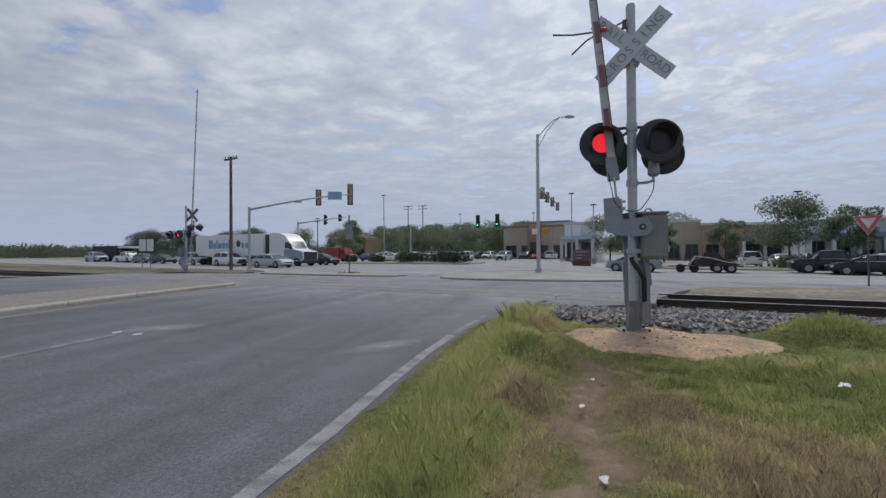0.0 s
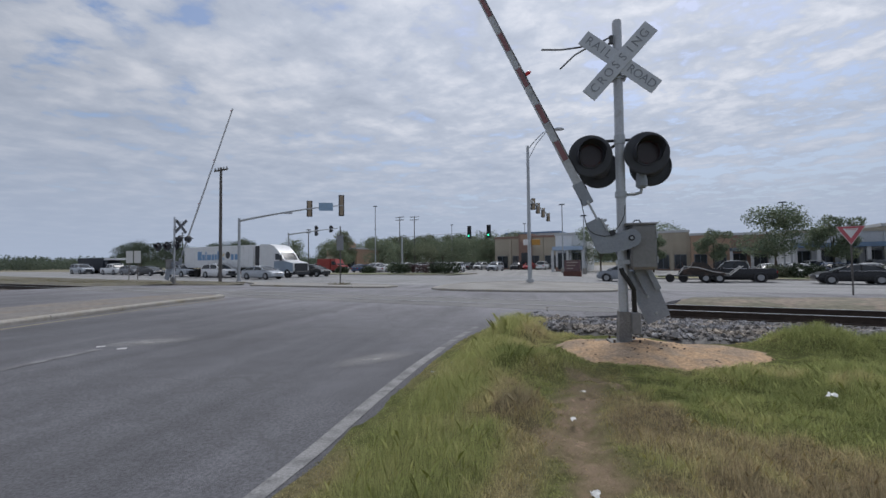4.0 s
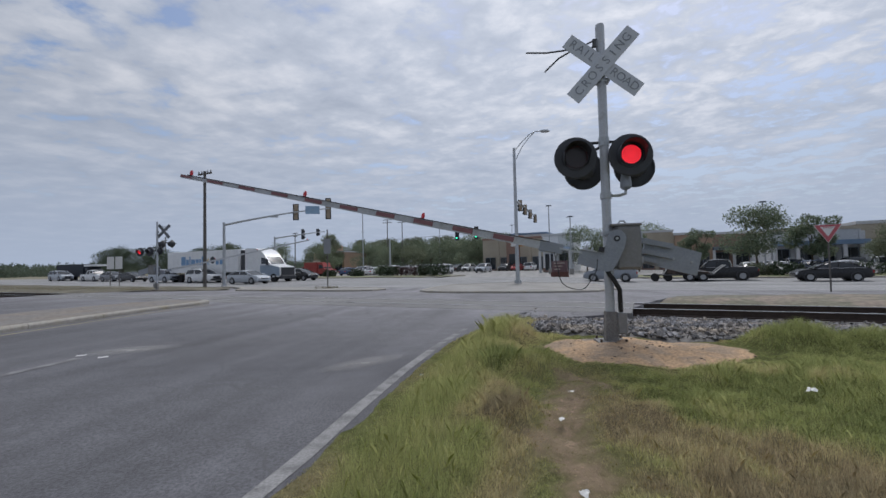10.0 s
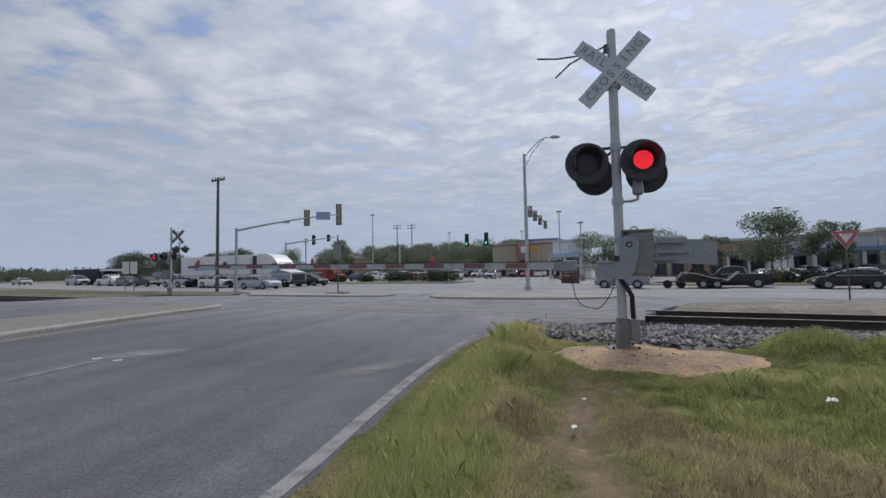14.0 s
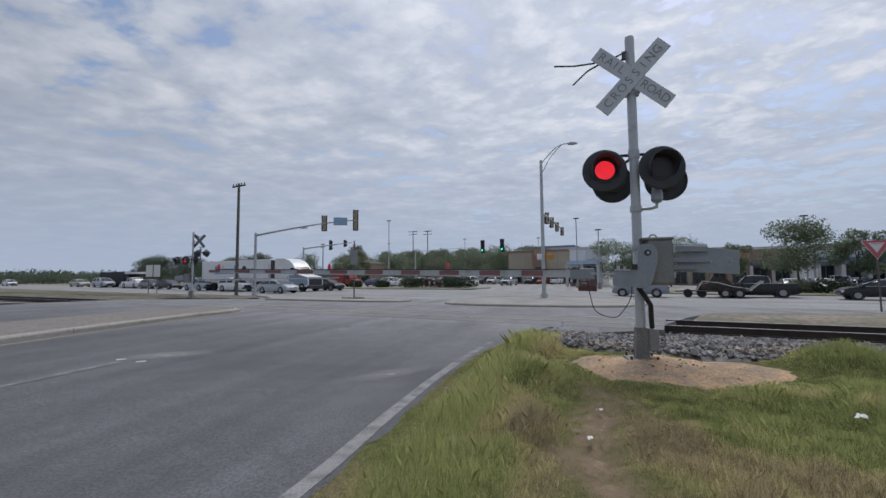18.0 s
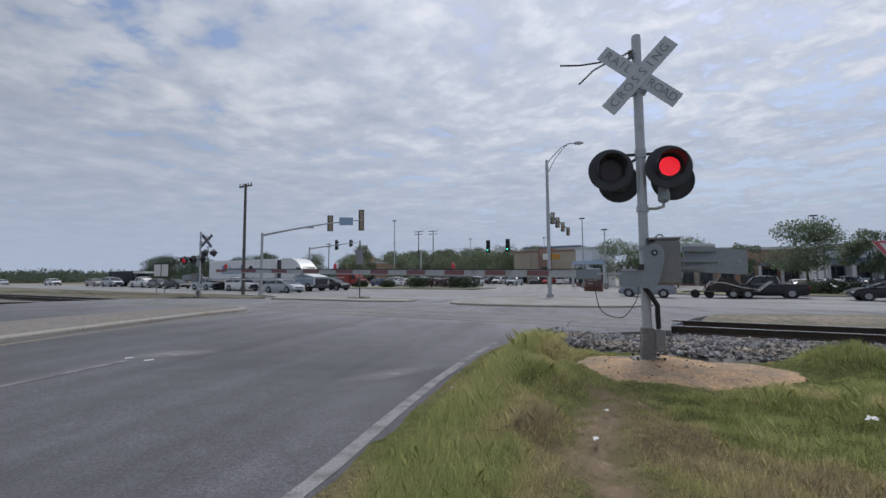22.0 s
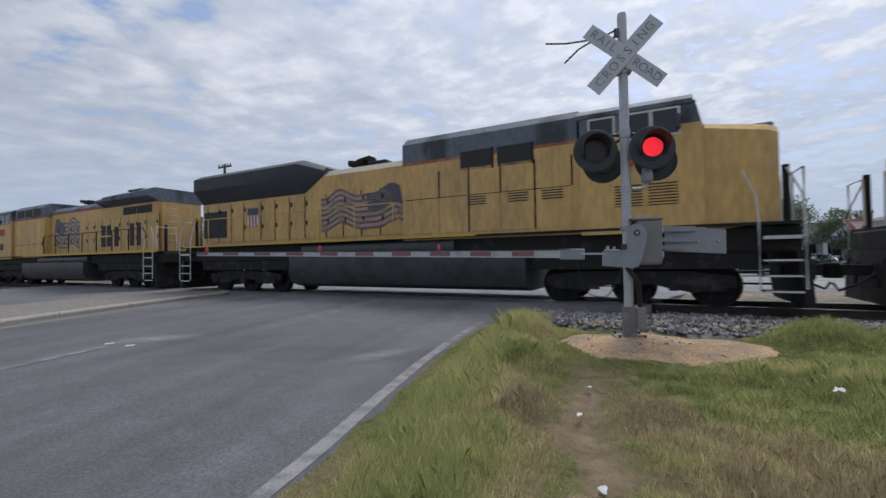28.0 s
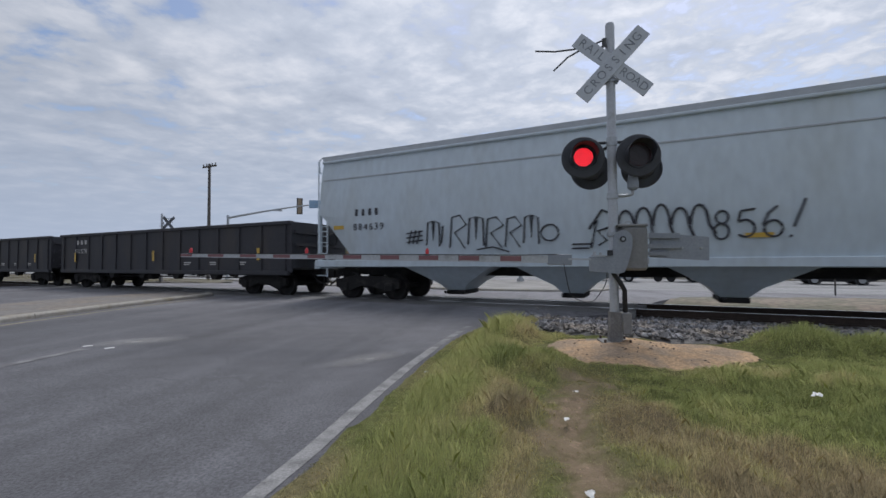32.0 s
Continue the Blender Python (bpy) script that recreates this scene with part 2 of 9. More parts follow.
# ---- mesh building ----
class Geo:
    """Plain lists of corners and faces, turned into one mesh."""

    def __init__(self):
        self.v, self.f = [], []

    def add(self, vs, fs):
        k = len(self.v)
        self.v += [tuple(p) for p in vs]
        self.f += [tuple(i + k for i in f) for f in fs]
        return self

    def box(self, x0, x1, y0, y1, z0, z1, m=None):
        vs = [Vector((x, y, z)) for x in (x0, x1) for y in (y0, y1) for z in (z0, z1)]
        if m is not None:
            vs = [m @ p for p in vs]
        return self.add(vs, [(0, 1, 3, 2), (4, 6, 7, 5), (0, 4, 5, 1), (2, 3, 7, 6), (0, 2, 6, 4), (1, 5, 7, 3)])

    def cbox(self, x0, x1, y0, y1, z0, z1, c=0.02, m=None):
        """A box with its long vertical and horizontal edges cut off."""
        xs = (x0, x1)
        ring = lambda x, e: [Vector((x, y, z)) for y, z in ((y0 + e, z0 + e + c), (y0 + e + c, z0 + e), (y1 - e - c, z0 + e), (y1 - e, z0 + e + c), (y1 - e, z1 - e - c), (y1 - e - c, z1 - e), (y0 + e + c, z1 - e), (y0 + e, z1 - e - c))]
        rows = [ring(x0, c), ring(x0 + c, 0), ring(x1 - c, 0), ring(x1, c)]
        return self.loft(rows, m=m)

    def loft(self, rows, m=None, caps=True, closed=True):
        n = len(rows[0])
        vs = [m @ p if m is not None else p for r in rows for p in r]
        fs = []
        for a in range(len(rows) - 1):
            for b in range(n if closed else n - 1):
                c = (b + 1) % n
                fs.append((a * n + b, a * n + c, (a + 1) * n + c, (a + 1) * n + b))
        if caps:
            fs += [tuple(range(n))[::-1], tuple(range((len(rows) - 1) * n, len(rows) * n))]
        return self.add(vs, fs)

    def cyl(self, a, b, r, r2=None, k=12, caps=True):
        a, b = Vector(a), Vector(b)
        r2 = r if r2 is None else r2
        q = (b - a).to_track_quat("Z", "Y")
        ring = lambda c, rr: [c + q @ Vector((math.cos(6.28318 * i / k) * rr, math.sin(6.28318 * i / k) * rr, 0)) for i in range(k)]
        return self.loft([ring(a, r), ring(b, r2)], caps=caps)

    def pipe(self, pts, r, k=8):
        """A tube along points."""
        pts = [Vector(p) for p in pts]
        rows = []
        for i, p in enumerate(pts):
            d = (pts[min(i + 1, len(pts) - 1)] - pts[max(i - 1, 0)]).normalized()
            q = d.to_track_quat("Z", "Y")
            rr = r[i] if isinstance(r, (list, tuple)) else r
            rows.append([p + q @ Vector((math.cos(6.28318 * j / k) * rr, math.sin(6.28318 * j / k) * rr, 0)) for j in range(k)])
        return self.loft(rows)

    def prism(self, poly, y0, y1, axis="y", m=None):
        """poly: points (x, z) for axis y, (y, z) for axis x, (x, y) for axis z."""
        put = {"y": lambda a, b, c: Vector((a, c, b)), "x": lambda a, b, c: Vector((c, a, b)), "z": lambda a, b, c: Vector((a, b, c))}[axis]
        return self.loft([[put(a, b, y0) for a, b in poly], [put(a, b, y1) for a, b in poly]], m=m)

    def lathe(self, prof, a, way, k=20, caps=False):
        """prof: (distance along way, radius)."""
        a, q = Vector(a), Vector(way).to_track_quat("Z", "Y")
        rows = [[a + q @ Vector((math.cos(6.28318 * i / k) * r, math.sin(6.28318 * i / k) * r, d)) for i in range(k)] for d, r in prof]
        return self.loft(rows, caps=caps)

    def mesh(self, name, flat=False, fix=True):
        me = bpy.data.meshes.new(name)
        me.from_pydata(self.v, [], self.f)
        if fix:
            bm = bmesh.new()
            bm.from_mesh(me)
            bmesh.ops.recalc_face_normals(bm, faces=bm.faces)
            bm.to_mesh(me)
            bm.free()
        if not flat:
            me.shade_smooth()
            me.set_sharp_from_angle(angle=radians(32))
        return me


def part(name, geo, material, parent=None, label="", m=None, flat=False, fix=True):
    """One mesh object, under a thing or a part."""
    me = geo if isinstance(geo, bpy.types.Mesh) else geo.mesh(name, flat, fix)
    if material and not len(me.materials):
        me.materials.append(material)
    ob = new(name, me)
    if parent is not None:
        ob.parent = parent
    if m is not None:
        ob.matrix_basis = m
    if label:
        ob["label"] = label
    return ob


def thing(name, m, label, category, group="", kind=""):
    ob = new(name)
    ob.empty_display_size = 0.2
    ob.matrix_basis = m
    return tagged(ob, label, category, group, kind)


def lettering(name, text, size, material, parent, m, label="", depth=0.002):
    """Raised letters in the built-in font, as a mesh."""
    cu = bpy.data.curves.new(name, "FONT")
    cu.body, cu.size, cu.extrude, cu.align_x, cu.align_y = text, size, depth, "CENTER", "CENTER"
    cu.resolution_u = 3
    ob = bpy.data.objects.new(name, cu)
    me = bpy.data.meshes.new_from_object(ob)
    bpy.data.objects.remove(ob)
    bpy.data.curves.remove(cu)
    me.materials.clear()
    me.materials.append(material)
    ob = new(name, me)
    ob.parent, ob.matrix_basis = parent, m
    if label:
        ob["label"] = label
    return ob


GALV = mat("galvanised_steel", (0.42, 0.44, 0.46), 0.45, 0.6, 0.12, 4, 0.1, 60)
ALU = mat("painted_aluminium", (0.47, 0.49, 0.52), 0.5, 0.25, 0.10, 5, 0.05, 60, second=(0.36, 0.36, 0.36), second_at=0.66)
BLACK = mat("black_paint", (0.032, 0.034, 0.040), 0.55, 0, 0.25, 6)
RUBBER = mat("rubber", (0.02, 0.02, 0.021), 0.85, 0, 0.2, 12)
WHITE = mat("white_paint", (0.72, 0.73, 0.74), 0.5, 0, 0.08, 3)
GLASS = mat("dark_glass", (0.022, 0.027, 0.033), 0.10, 0, 0.05, 3, spec=0.55)
CHROME = mat("chrome", (0.6, 0.6, 0.62), 0.2, 1.0, 0.06, 5)

# ---- ground and roads ----
def sheet(name, rows, material, label="", kind="structure", category=""):
    """rows: lists of points of equal length."""
    g = Geo()
    k = len(rows[0])
    g.v = [tuple(p) for r in rows for p in r]
    g.f = [(a * k + b, a * k + b + 1, (a + 1) * k + b + 1, (a + 1) * k + b) for a in range(len(rows) - 1) for b in range(k - 1)]
    me = g.mesh(name, fix=False)
    me.shade_smooth()
    ob = part(name, me, material)
    if me.polygons and sum(p.normal.z for p in me.polygons[:50]) < 0:
        me.flip_normals()
    return tagged(ob, label, category, kind=kind)


def steps(*stops):
    """(start, end, step) stretches joined."""
    out = []
    for a, b, d in stops:
        k = max(1, round((b - a) / d))
        out += [a + (b - a) * i / k for i in range(k)]
    return out + [stops[-1][1]]


FIELD = mat("dry_field", (0.16, 0.15, 0.09), 0.95, 0, 0.25, 0.15, second=(0.21, 0.18, 0.125), second_at=0.52)
ss = steps((-2500, -400, 300), (-400, -60, 20), (-60, 60, 3), (60, 400, 20), (400, 2500, 300))
ns = steps((-2500, -300, 300), (-300, -40, 20), (-40, 60, 2), (60, 400, 20), (400, 2500, 300))
sheet("ground", [[P(s, n, ground_z(s, n) - 0.12 - 0.4 * smooth(4.0, 6.0, n) * smooth(17.5, 15.5, n)) for s in ss] for n in ns], FIELD, "dry grassy plain round the crossing", category="ground")


def asphalt(name, base, dark, seam, lane=13.5, along=(1, 1, 1), apron=None):
    m = mat(name, base, 0.85, 0, 0.16, 0.35, 0.5, 160, second=dark, second_at=0.56, stretch=along, soft=0.12)
    nd, ln = m.node_tree.nodes, m.node_tree.links
    bs = nd["Principled BSDF"]
    src = bs.inputs["Base Color"].links[0].from_socket
    tc = nd.new("ShaderNodeTexCoord")
    # coarse aggregate
    ag = nd.new("ShaderNodeTexNoise")
    ag.inputs["Scale"].default_value, ag.inputs["Detail"].default_value = 55, 4
    ln.new(tc.outputs["Object"], ag.inputs["Vector"])
    r = nd.new("ShaderNodeMapRange")
    r.inputs[1].default_value, r.inputs[2].default_value, r.inputs[3].default_value, r.inputs[4].default_value = 0.32, 0.68, 0.70, 1.32
    ln.new(ag.outputs[0], r.inputs[0])
    mul = nd.new("ShaderNodeMix")
    mul.data_type, mul.blend_type = "RGBA", "MULTIPLY"
    mul.inputs[0].default_value = 1.0
    ln.new(src, mul.inputs[6])
    ln.new(r.outputs[0], mul.inputs[7])
    # tyre paths and stains drawn out along the road
    turn = nd.new("ShaderNodeMapping")
    turn.inputs["Rotation"].default_value = (0, 0, radians(lane))
    ln.new(tc.outputs["Object"], turn.inputs[0])
    draw = nd.new("ShaderNodeMapping")
    draw.inputs["Scale"].default_value = (1.25, 0.06, 1)
    ln.new(turn.outputs[0], draw.inputs[0])
    sk = nd.new("ShaderNodeTexNoise")
    sk.inputs["Scale"].default_value, sk.inputs["Detail"].default_value = 1.0, 6
    ln.new(draw.outputs[0], sk.inputs["Vector"])
    kr = nd.new("ShaderNodeMapRange")
    kr.inputs[1].default_value, kr.inputs[2].default_value, kr.inputs[3].default_value, kr.inputs[4].default_value = 0.34, 0.66, 0.80, 1.16
    ln.new(sk.outputs[0], kr.inputs[0])
    mul2 = nd.new("ShaderNodeMix")
    mul2.data_type, mul2.blend_type = "RGBA", "MULTIPLY"
    mul2.inputs[0].default_value = 1.0
    ln.new(mul.outputs[2], mul2.inputs[6])
    ln.new(kr.outputs[0], mul2.inputs[7])
    mul = mul2
    # pale stone chips bared in worn patches
    chip, where = nd.new("ShaderNodeTexVoronoi"), nd.new("ShaderNodeTexNoise")
    chip.inputs["Scale"].default_value, where.inputs["Scale"].default_value, where.inputs["Detail"].default_value = 26.0, 0.55, 3
    for nn in (chip, where):
        ln.new(tc.outputs["Object"], nn.inputs["Vector"])
    dots, patch, both = nd.new("ShaderNodeMapRange"), nd.new("ShaderNodeMapRange"), nd.new("ShaderNodeMath")
    dots.inputs[1].default_value, dots.inputs[2].default_value, dots.inputs[3].default_value, dots.inputs[4].default_value = 0.10, 0.26, 1.0, 0.0
    patch.inputs[1].default_value, patch.inputs[2].default_value, patch.inputs[4].default_value = 0.47, 0.62, 0.55
    ln.new(chip.outputs["Distance"], dots.inputs[0])
    ln.new(where.outputs[0], patch.inputs[0])
    both.operation = "MULTIPLY"
    ln.new(dots.outputs[0], both.inputs[0])
    ln.new(patch.outputs[0], both.inputs[1])
    mul3 = nd.new("ShaderNodeMix")
    mul3.data_type = "RGBA"
    ln.new(both.outputs[0], mul3.inputs[0])
    ln.new(mul.outputs[2], mul3.inputs[6])
    mul3.inputs[7].default_value = (*[v * 1.9 for v in base], 1)
    mul = mul3
    if apron:
        # paler from the tracks on: grazing sheen of the asphalt put into its colour
        far, drift, edge = nd.new("ShaderNodeVectorMath"), nd.new("ShaderNodeTexNoise"), nd.new("ShaderNodeMapRange")
        far.operation = "DOT_PRODUCT"
        far.inputs[1].default_value = NV
        ln.new(tc.outputs["Object"], far.inputs[0])
        drift.inputs["Scale"].default_value, drift.inputs["Detail"].default_value = 0.5, 5
        ln.new(tc.outputs["Object"], drift.inputs["Vector"])
        wav = nd.new("ShaderNodeMath")
        wav.operation = "MULTIPLY_ADD"
        ln.new(drift.outputs[0], wav.inputs[0])
        wav.inputs[1].default_value = 5.0
        ln.new(far.outputs["Value"], wav.inputs[2])
        edge.inputs[1].default_value, edge.inputs[2].default_value = 7.5, 13.5
        ln.new(wav.outputs[0], edge.inputs[0])
        mul4 = nd.new("ShaderNodeMix")
        mul4.data_type, mul4.blend_type = "RGBA", "MULTIPLY"
        ln.new(edge.outputs[0], mul4.inputs[0])
        ln.new(mul.outputs[2], mul4.inputs[6])
        mul4.inputs[7].default_value = apron
        mul = mul4
    # cracks and sealed seams
    vo = nd.new("ShaderNodeTexVoronoi")
    vo.feature = "DISTANCE_TO_EDGE"
    vo.inputs["Scale"].default_value = 0.30
    wn = nd.new("ShaderNodeTexNoise")
    wn.inputs["Scale"].default_value = 1.1
    ln.new(tc.outputs["Object"], wn.inputs["Vector"])
    ad = nd.new("ShaderNodeVectorMath")
    ad.operation = "MULTIPLY_ADD"
    ln.new(wn.outputs["Color"], ad.inputs[0])
    ad.inputs[1].default_value = (1.4, 1.4, 0)
    ln.new(tc.outputs["Object"], ad.inputs[2])
    ln.new(ad.outputs[0], vo.inputs["Vector"])
    cr = nd.new("ShaderNodeMapRange")
    cr.inputs[1].default_value, cr.inputs[2].default_value = 0.0, 0.006
    ln.new(vo.outputs["Distance"], cr.inputs[0])
    mx = nd.new("ShaderNodeMix")
    mx.data_type = "RGBA"
    ln.new(cr.outputs[0], mx.inputs[0])
    mx.inputs[6].default_value = (*seam, 1)
    ln.new(mul.outputs[2], mx.inputs[7])
    ln.new(mx.outputs[2], bs.inputs["Base Color"])
    return m


ROAD = asphalt("worn_asphalt", (0.112, 0.112, 0.122), (0.086, 0.085, 0.092), (0.098, 0.098, 0.104), apron=(1.75, 1.72, 1.68, 1))
STREET = asphalt("pale_street_asphalt", (0.25, 0.25, 0.25), (0.20, 0.20, 0.20), (0.19, 0.19, 0.19), 118)
LOT = asphalt("parking_lot_asphalt", (0.27, 0.265, 0.255), (0.22, 0.215, 0.21), (0.21, 0.21, 0.21))


def lerp(table, x):
    for (a, va), (b, vb) in zip(table, table[1:]):
        if x <= b:
            return va + (vb - va) * max(0.0, (x - a) / (b - a))
    return table[-1][1]


RIGHT = [(-60, 13.8), (1.5, -1.73), (3.0, -2.05), (4.2, -2.36), (5.7, -2.66), (6.4, -2.76), (8.2, -2.76), (9.3, -2.0), (10.4, -0.7), (14.4, 0.25), (16.2, 0.95), (17.8, 2.8), (20.4, 6.6), (22.2, 9.5), (24, 40)]
LEFT = [(-60, -16), (0, -29), (10, -31.5), (14, -30.6), (15.8, -28.5), (18, -27), (21, -27.5), (24, -31), (26, -38)]


def approach():
    rows = []
    for n in steps((-40, 0, 1.0), (0, 26, 0.5)):
        a, b = lerp(LEFT, n), lerp(RIGHT, n)
        rows.append([P(a + (b - a) * i / 60, n, ground_z(a + (b - a) * i / 60, n)) for i in range(61)] + [P(b + 0.04, n, ground_z(b, n) - 0.4)])
    return sheet("road", rows, ROAD, "worn grey asphalt road over the level crossing", category="road")


approach()
sheet("street", [[P(s, n, ground_z(s, n) - 0.006) for s in steps((-500, -60, 10), (-60, 60, 2), (60, 500, 10))] for n in steps((22, 47, 1))], STREET, "pale worn asphalt street beyond the tracks", category="road")
sheet("parking_lot", [[P(s, n, ground_z(s, n) - 0.05) for s in steps((-70, 200, 5))] for n in steps((46, 190, 4))], LOT, "pale asphalt shopping centre car park", category="road")

FADED = mat("faded_line_paint", (0.25, 0.247, 0.245), 0.8, 0, 0.25, 6.5, 0.3, 80, second=(0.15, 0.148, 0.148), second_at=0.54, soft=0.12)
GHOST = mat("ghost_line_paint", (0.22, 0.22, 0.22), 0.8, 0, 0.2, 3.5, 0.2, 80, second=(0.118, 0.116, 0.122), second_at=0.48, soft=0.12)
SCUFF = mat("white_lane_marker", (0.55, 0.55, 0.55), 0.7, 0, 0.1, 9)
YELLOW_LINE = mat("faded_yellow_line", (0.28, 0.24, 0.15), 0.8, 0, 0.2, 4, 0.2, 80, second=(0.20, 0.18, 0.13), second_at=0.55, soft=0.12)


def stripe(pts, width, material, label):
    """A painted line along (s, n) points."""
    pts = [P(s, n, ground_z(s, n) + 0.005) for s, n in pts]
    dense = []
    for a, b in zip(pts, pts[1:]):
        k = max(1, int((b - a).length / 0.5))
        dense += [a.lerp(b, i / k) for i in range(k)]
    dense.append(pts[-1])
    rows = []
    for i, p in enumerate(dense):
        d = (dense[min(i + 1, len(dense) - 1)] - dense[max(i - 1, 0)]).normalized()
        side = Vector((d.y, -d.x, 0)) * width / 2
        wob = 1 + 0.12 * noise.noise(p * 2.3)
        rows.append([p - side * wob, p + side * wob])
    return sheet("road_marking", rows, material, label, category="road marking")


def worn_patch(s, n, long, wide, turn, label):
    """A pale scuff that fades out towards its rim."""
    m = bpy.data.materials.get("worn_scuff")
    if m is None:
        m = bpy.data.materials.new("worn_scuff")
        m.use_nodes = True
        nd, ln = m.node_tree.nodes, m.node_tree.links
        bs = nd["Principled BSDF"]
        bs.inputs["Base Color"].default_value, bs.inputs["Roughness"].default_value = (0.38, 0.37, 0.36, 1), 0.85
        tc, sub, gr = nd.new("ShaderNodeTexCoord"), nd.new("ShaderNodeMapping"), nd.new("ShaderNodeTexGradient")
        sub.inputs["Location"].default_value, sub.inputs["Scale"].default_value = (-1, -1, 0), (2, 2, 0)
        gr.gradient_type = "SPHERICAL"
        ln.new(tc.outputs["Generated"], sub.inputs[0])
        ln.new(sub.outputs[0], gr.inputs[0])
        nz, mu = nd.new("ShaderNodeTexNoise"), nd.new("ShaderNodeMath")
        nz.inputs["Scale"].default_value, nz.inputs["Detail"].default_value = 6.0, 6
        ln.new(tc.outputs["Object"], nz.inputs["Vector"])
        mu.operation, mu.use_clamp = "MULTIPLY", True
        ln.new(gr.outputs["Fac"], mu.inputs[0])
        ln.new(nz.outputs[0], mu.inputs[1])
        ln.new(mu.outputs[0], bs.inputs["Alpha"])
    g = Geo()
    g.v = [(-long, -wide, 0), (long, -wide, 0), (long, wide, 0), (-long, wide, 0)]
    g.f = [(0, 1, 2, 3)]
    tagged(part("road_scuff", g, m, m=plan(s, n, ground_z(s, n) + 0.009, turn)), label, "road marking", kind="structure")


stripe([(0.3, -8), (-1.45, -0.5), (-1.80, 1.0), (-2.03, 2.1), (-2.27, 3.0), (-2.57, 4.25), (-2.80, 5.4)], 0.12, FADED, "faded white edge line along the grass")
stripe([(-2.80, 5.4), (-2.94, 6.2), (-3.10, 7.4)], 0.11, GHOST, "almost worn away end of the edge line")
stripe([(-4.6, -8), (-6.6, 0.5), (-7.05, 2.2), (-7.35, 3.2)], 0.14, GHOST, "worn white lane line")
stripe([(-8.6, -8), (-10.35, -0.5), (-11.2, 2.6), (-12.05, 4.6), (-12.75, 6.3), (-13.55, 8.4), (-13.9, 9.9)], 0.11, YELLOW_LINE, "faded yellow line along the median kerb")
worn_patch(-7.25, 3.85, 0.75, 0.42, 50, "pale worn patch on the lane line")
worn_patch(-3.25, 4.4, 0.7, 0.3, 70, "pale worn patch beside the edge line")
for a, b in ((-7.11, 3.33), (-7.59, 3.28)):
    stripe([(a, b), (a + 0.06, b + 0.10)], 0.10, SCUFF, "small white lane marker")
stripe([(-24, 16.8), (-16, 17.3), (-9, 17.0)], 0.35, FADED, "worn white stop line past the tracks")
for dn in (31.2, 34.2, 40.2):
    for k in range(9):
        stripe([(-70 + k * 9, dn), (-66.5 + k * 9, dn)], 0.13, FADED, "short faded white lane dash")

# median island with kerbs
KERB = mat("kerb_concrete", (0.335, 0.315, 0.28), 0.85, 0, 0.15, 1.6, 0.4, 60, second=(0.30, 0.27, 0.20), second_at=0.6)
ISLE = mat("island_dirt", (0.185, 0.172, 0.16), 0.95, 0, 0.3, 0.9, 0.6, 40, second=(0.205, 0.175, 0.145), second_at=0.54)


def kerb_run(pts, label, group, width=0.22, high=0.14, piece=3.0):
    """Kerb stones along (s, n) points, each one a thing of its own."""
    dense = []
    for (a, b), (c, d) in zip(pts, pts[1:]):
        k = max(1, int(math.hypot(c - a, d - b) / piece))
        dense += [(a + (c - a) * i / k, b + (d - b) * i / k) for i in range(k)]
    dense.append(pts[-1])
    kerb = tagged(new("kerb"), label, "kerb", kind="structure")
    for (a, b), (c, d) in zip(dense, dense[1:]):
        p, q = P(a, b, ground_z(a, b)), P(c, d, ground_z(c, d))
        way = (q - p).normalized()
        side = Vector((-way.y, way.x, 0)) * width
        p, q = p + way * 0.008, q - way * 0.008
        ring = lambda o: [o + Vector((0, 0, -0.06)), o + Vector((0, 0, high - 0.04)), o + side * 0.15 + Vector((0, 0, high)), o + side + Vector((0, 0, high)), o + side + Vector((0, 0, -0.06))]
        part("kerb_stone", Geo().loft([ring(p), ring(q)]), KERB, kerb)
    return kerb


MEDIAN = [(-9.0, -8), (-10.75, -0.5), (-11.6, 2.6), (-12.45, 4.5), (-13.2, 6.3), (-13.95, 8.4), (-14.25, 9.7), (-14.6, 10.35), (-15.2, 10.65)]
kerb_run(MEDIAN, "weathered beige concrete median kerb", "median", width=0.2, high=0.115)
BACK = [(-14.5, -8), (-16.6, 1), (-18.0, 5.8), (-18.4, 7.8), (-18.4, 9.6), (-17.6, 10.6), (-15.2, 10.7)]


def island():
    rows = []
    for n in steps((-8, 10.4, 0.46)):
        a, b = lerp([(n_, s_) for s_, n_ in BACK[:5]] + [(10.7, -17.4)], n), lerp([(n_, s_) for s_, n_ in MEDIAN[:8]], n) - 0.2
        rows.append([P(a + (b - a) * i / 14, n, ground_z(a, n) + 0.09 * smooth(0, 4, i) + 0.03 * noise.noise(Vector((a + i * 0.4, n, 3)))) for i in range(15)])
    sheet("median", rows, ISLE, "sandy worn median with thin dry grass", category="median")


island()
kerb_run([(-34, 25.2), (-29, 23.2), (-23.5, 18.4), (-18, 19.3), (-16.3, 19.9), (-15.1, 21.4), (-15.3, 23.2), (-17, 24.2), (-24, 24.4)], "pale worn traffic island kerb", "island", high=0.11)
kerb_run([(-12.6, 24.5), (-11.6, 21), (-10.0, 18.9), (-8.0, 17.9), (-5.7, 18.9), (-3.6, 21.0), (-2.2, 22.6), (-1.4, 25.5), (-3.5, 31), (-9.2, 31.6), (-12.6, 28), (-12.6, 24.5)], "pale worn corner island kerb", "island", high=0.11)
PALE = mat("pale_concrete", (0.29, 0.28, 0.262), 0.9, 0, 0.15, 0.6, 0.3, 50, second=(0.225, 0.215, 0.20), second_at=0.52, soft=0.12)


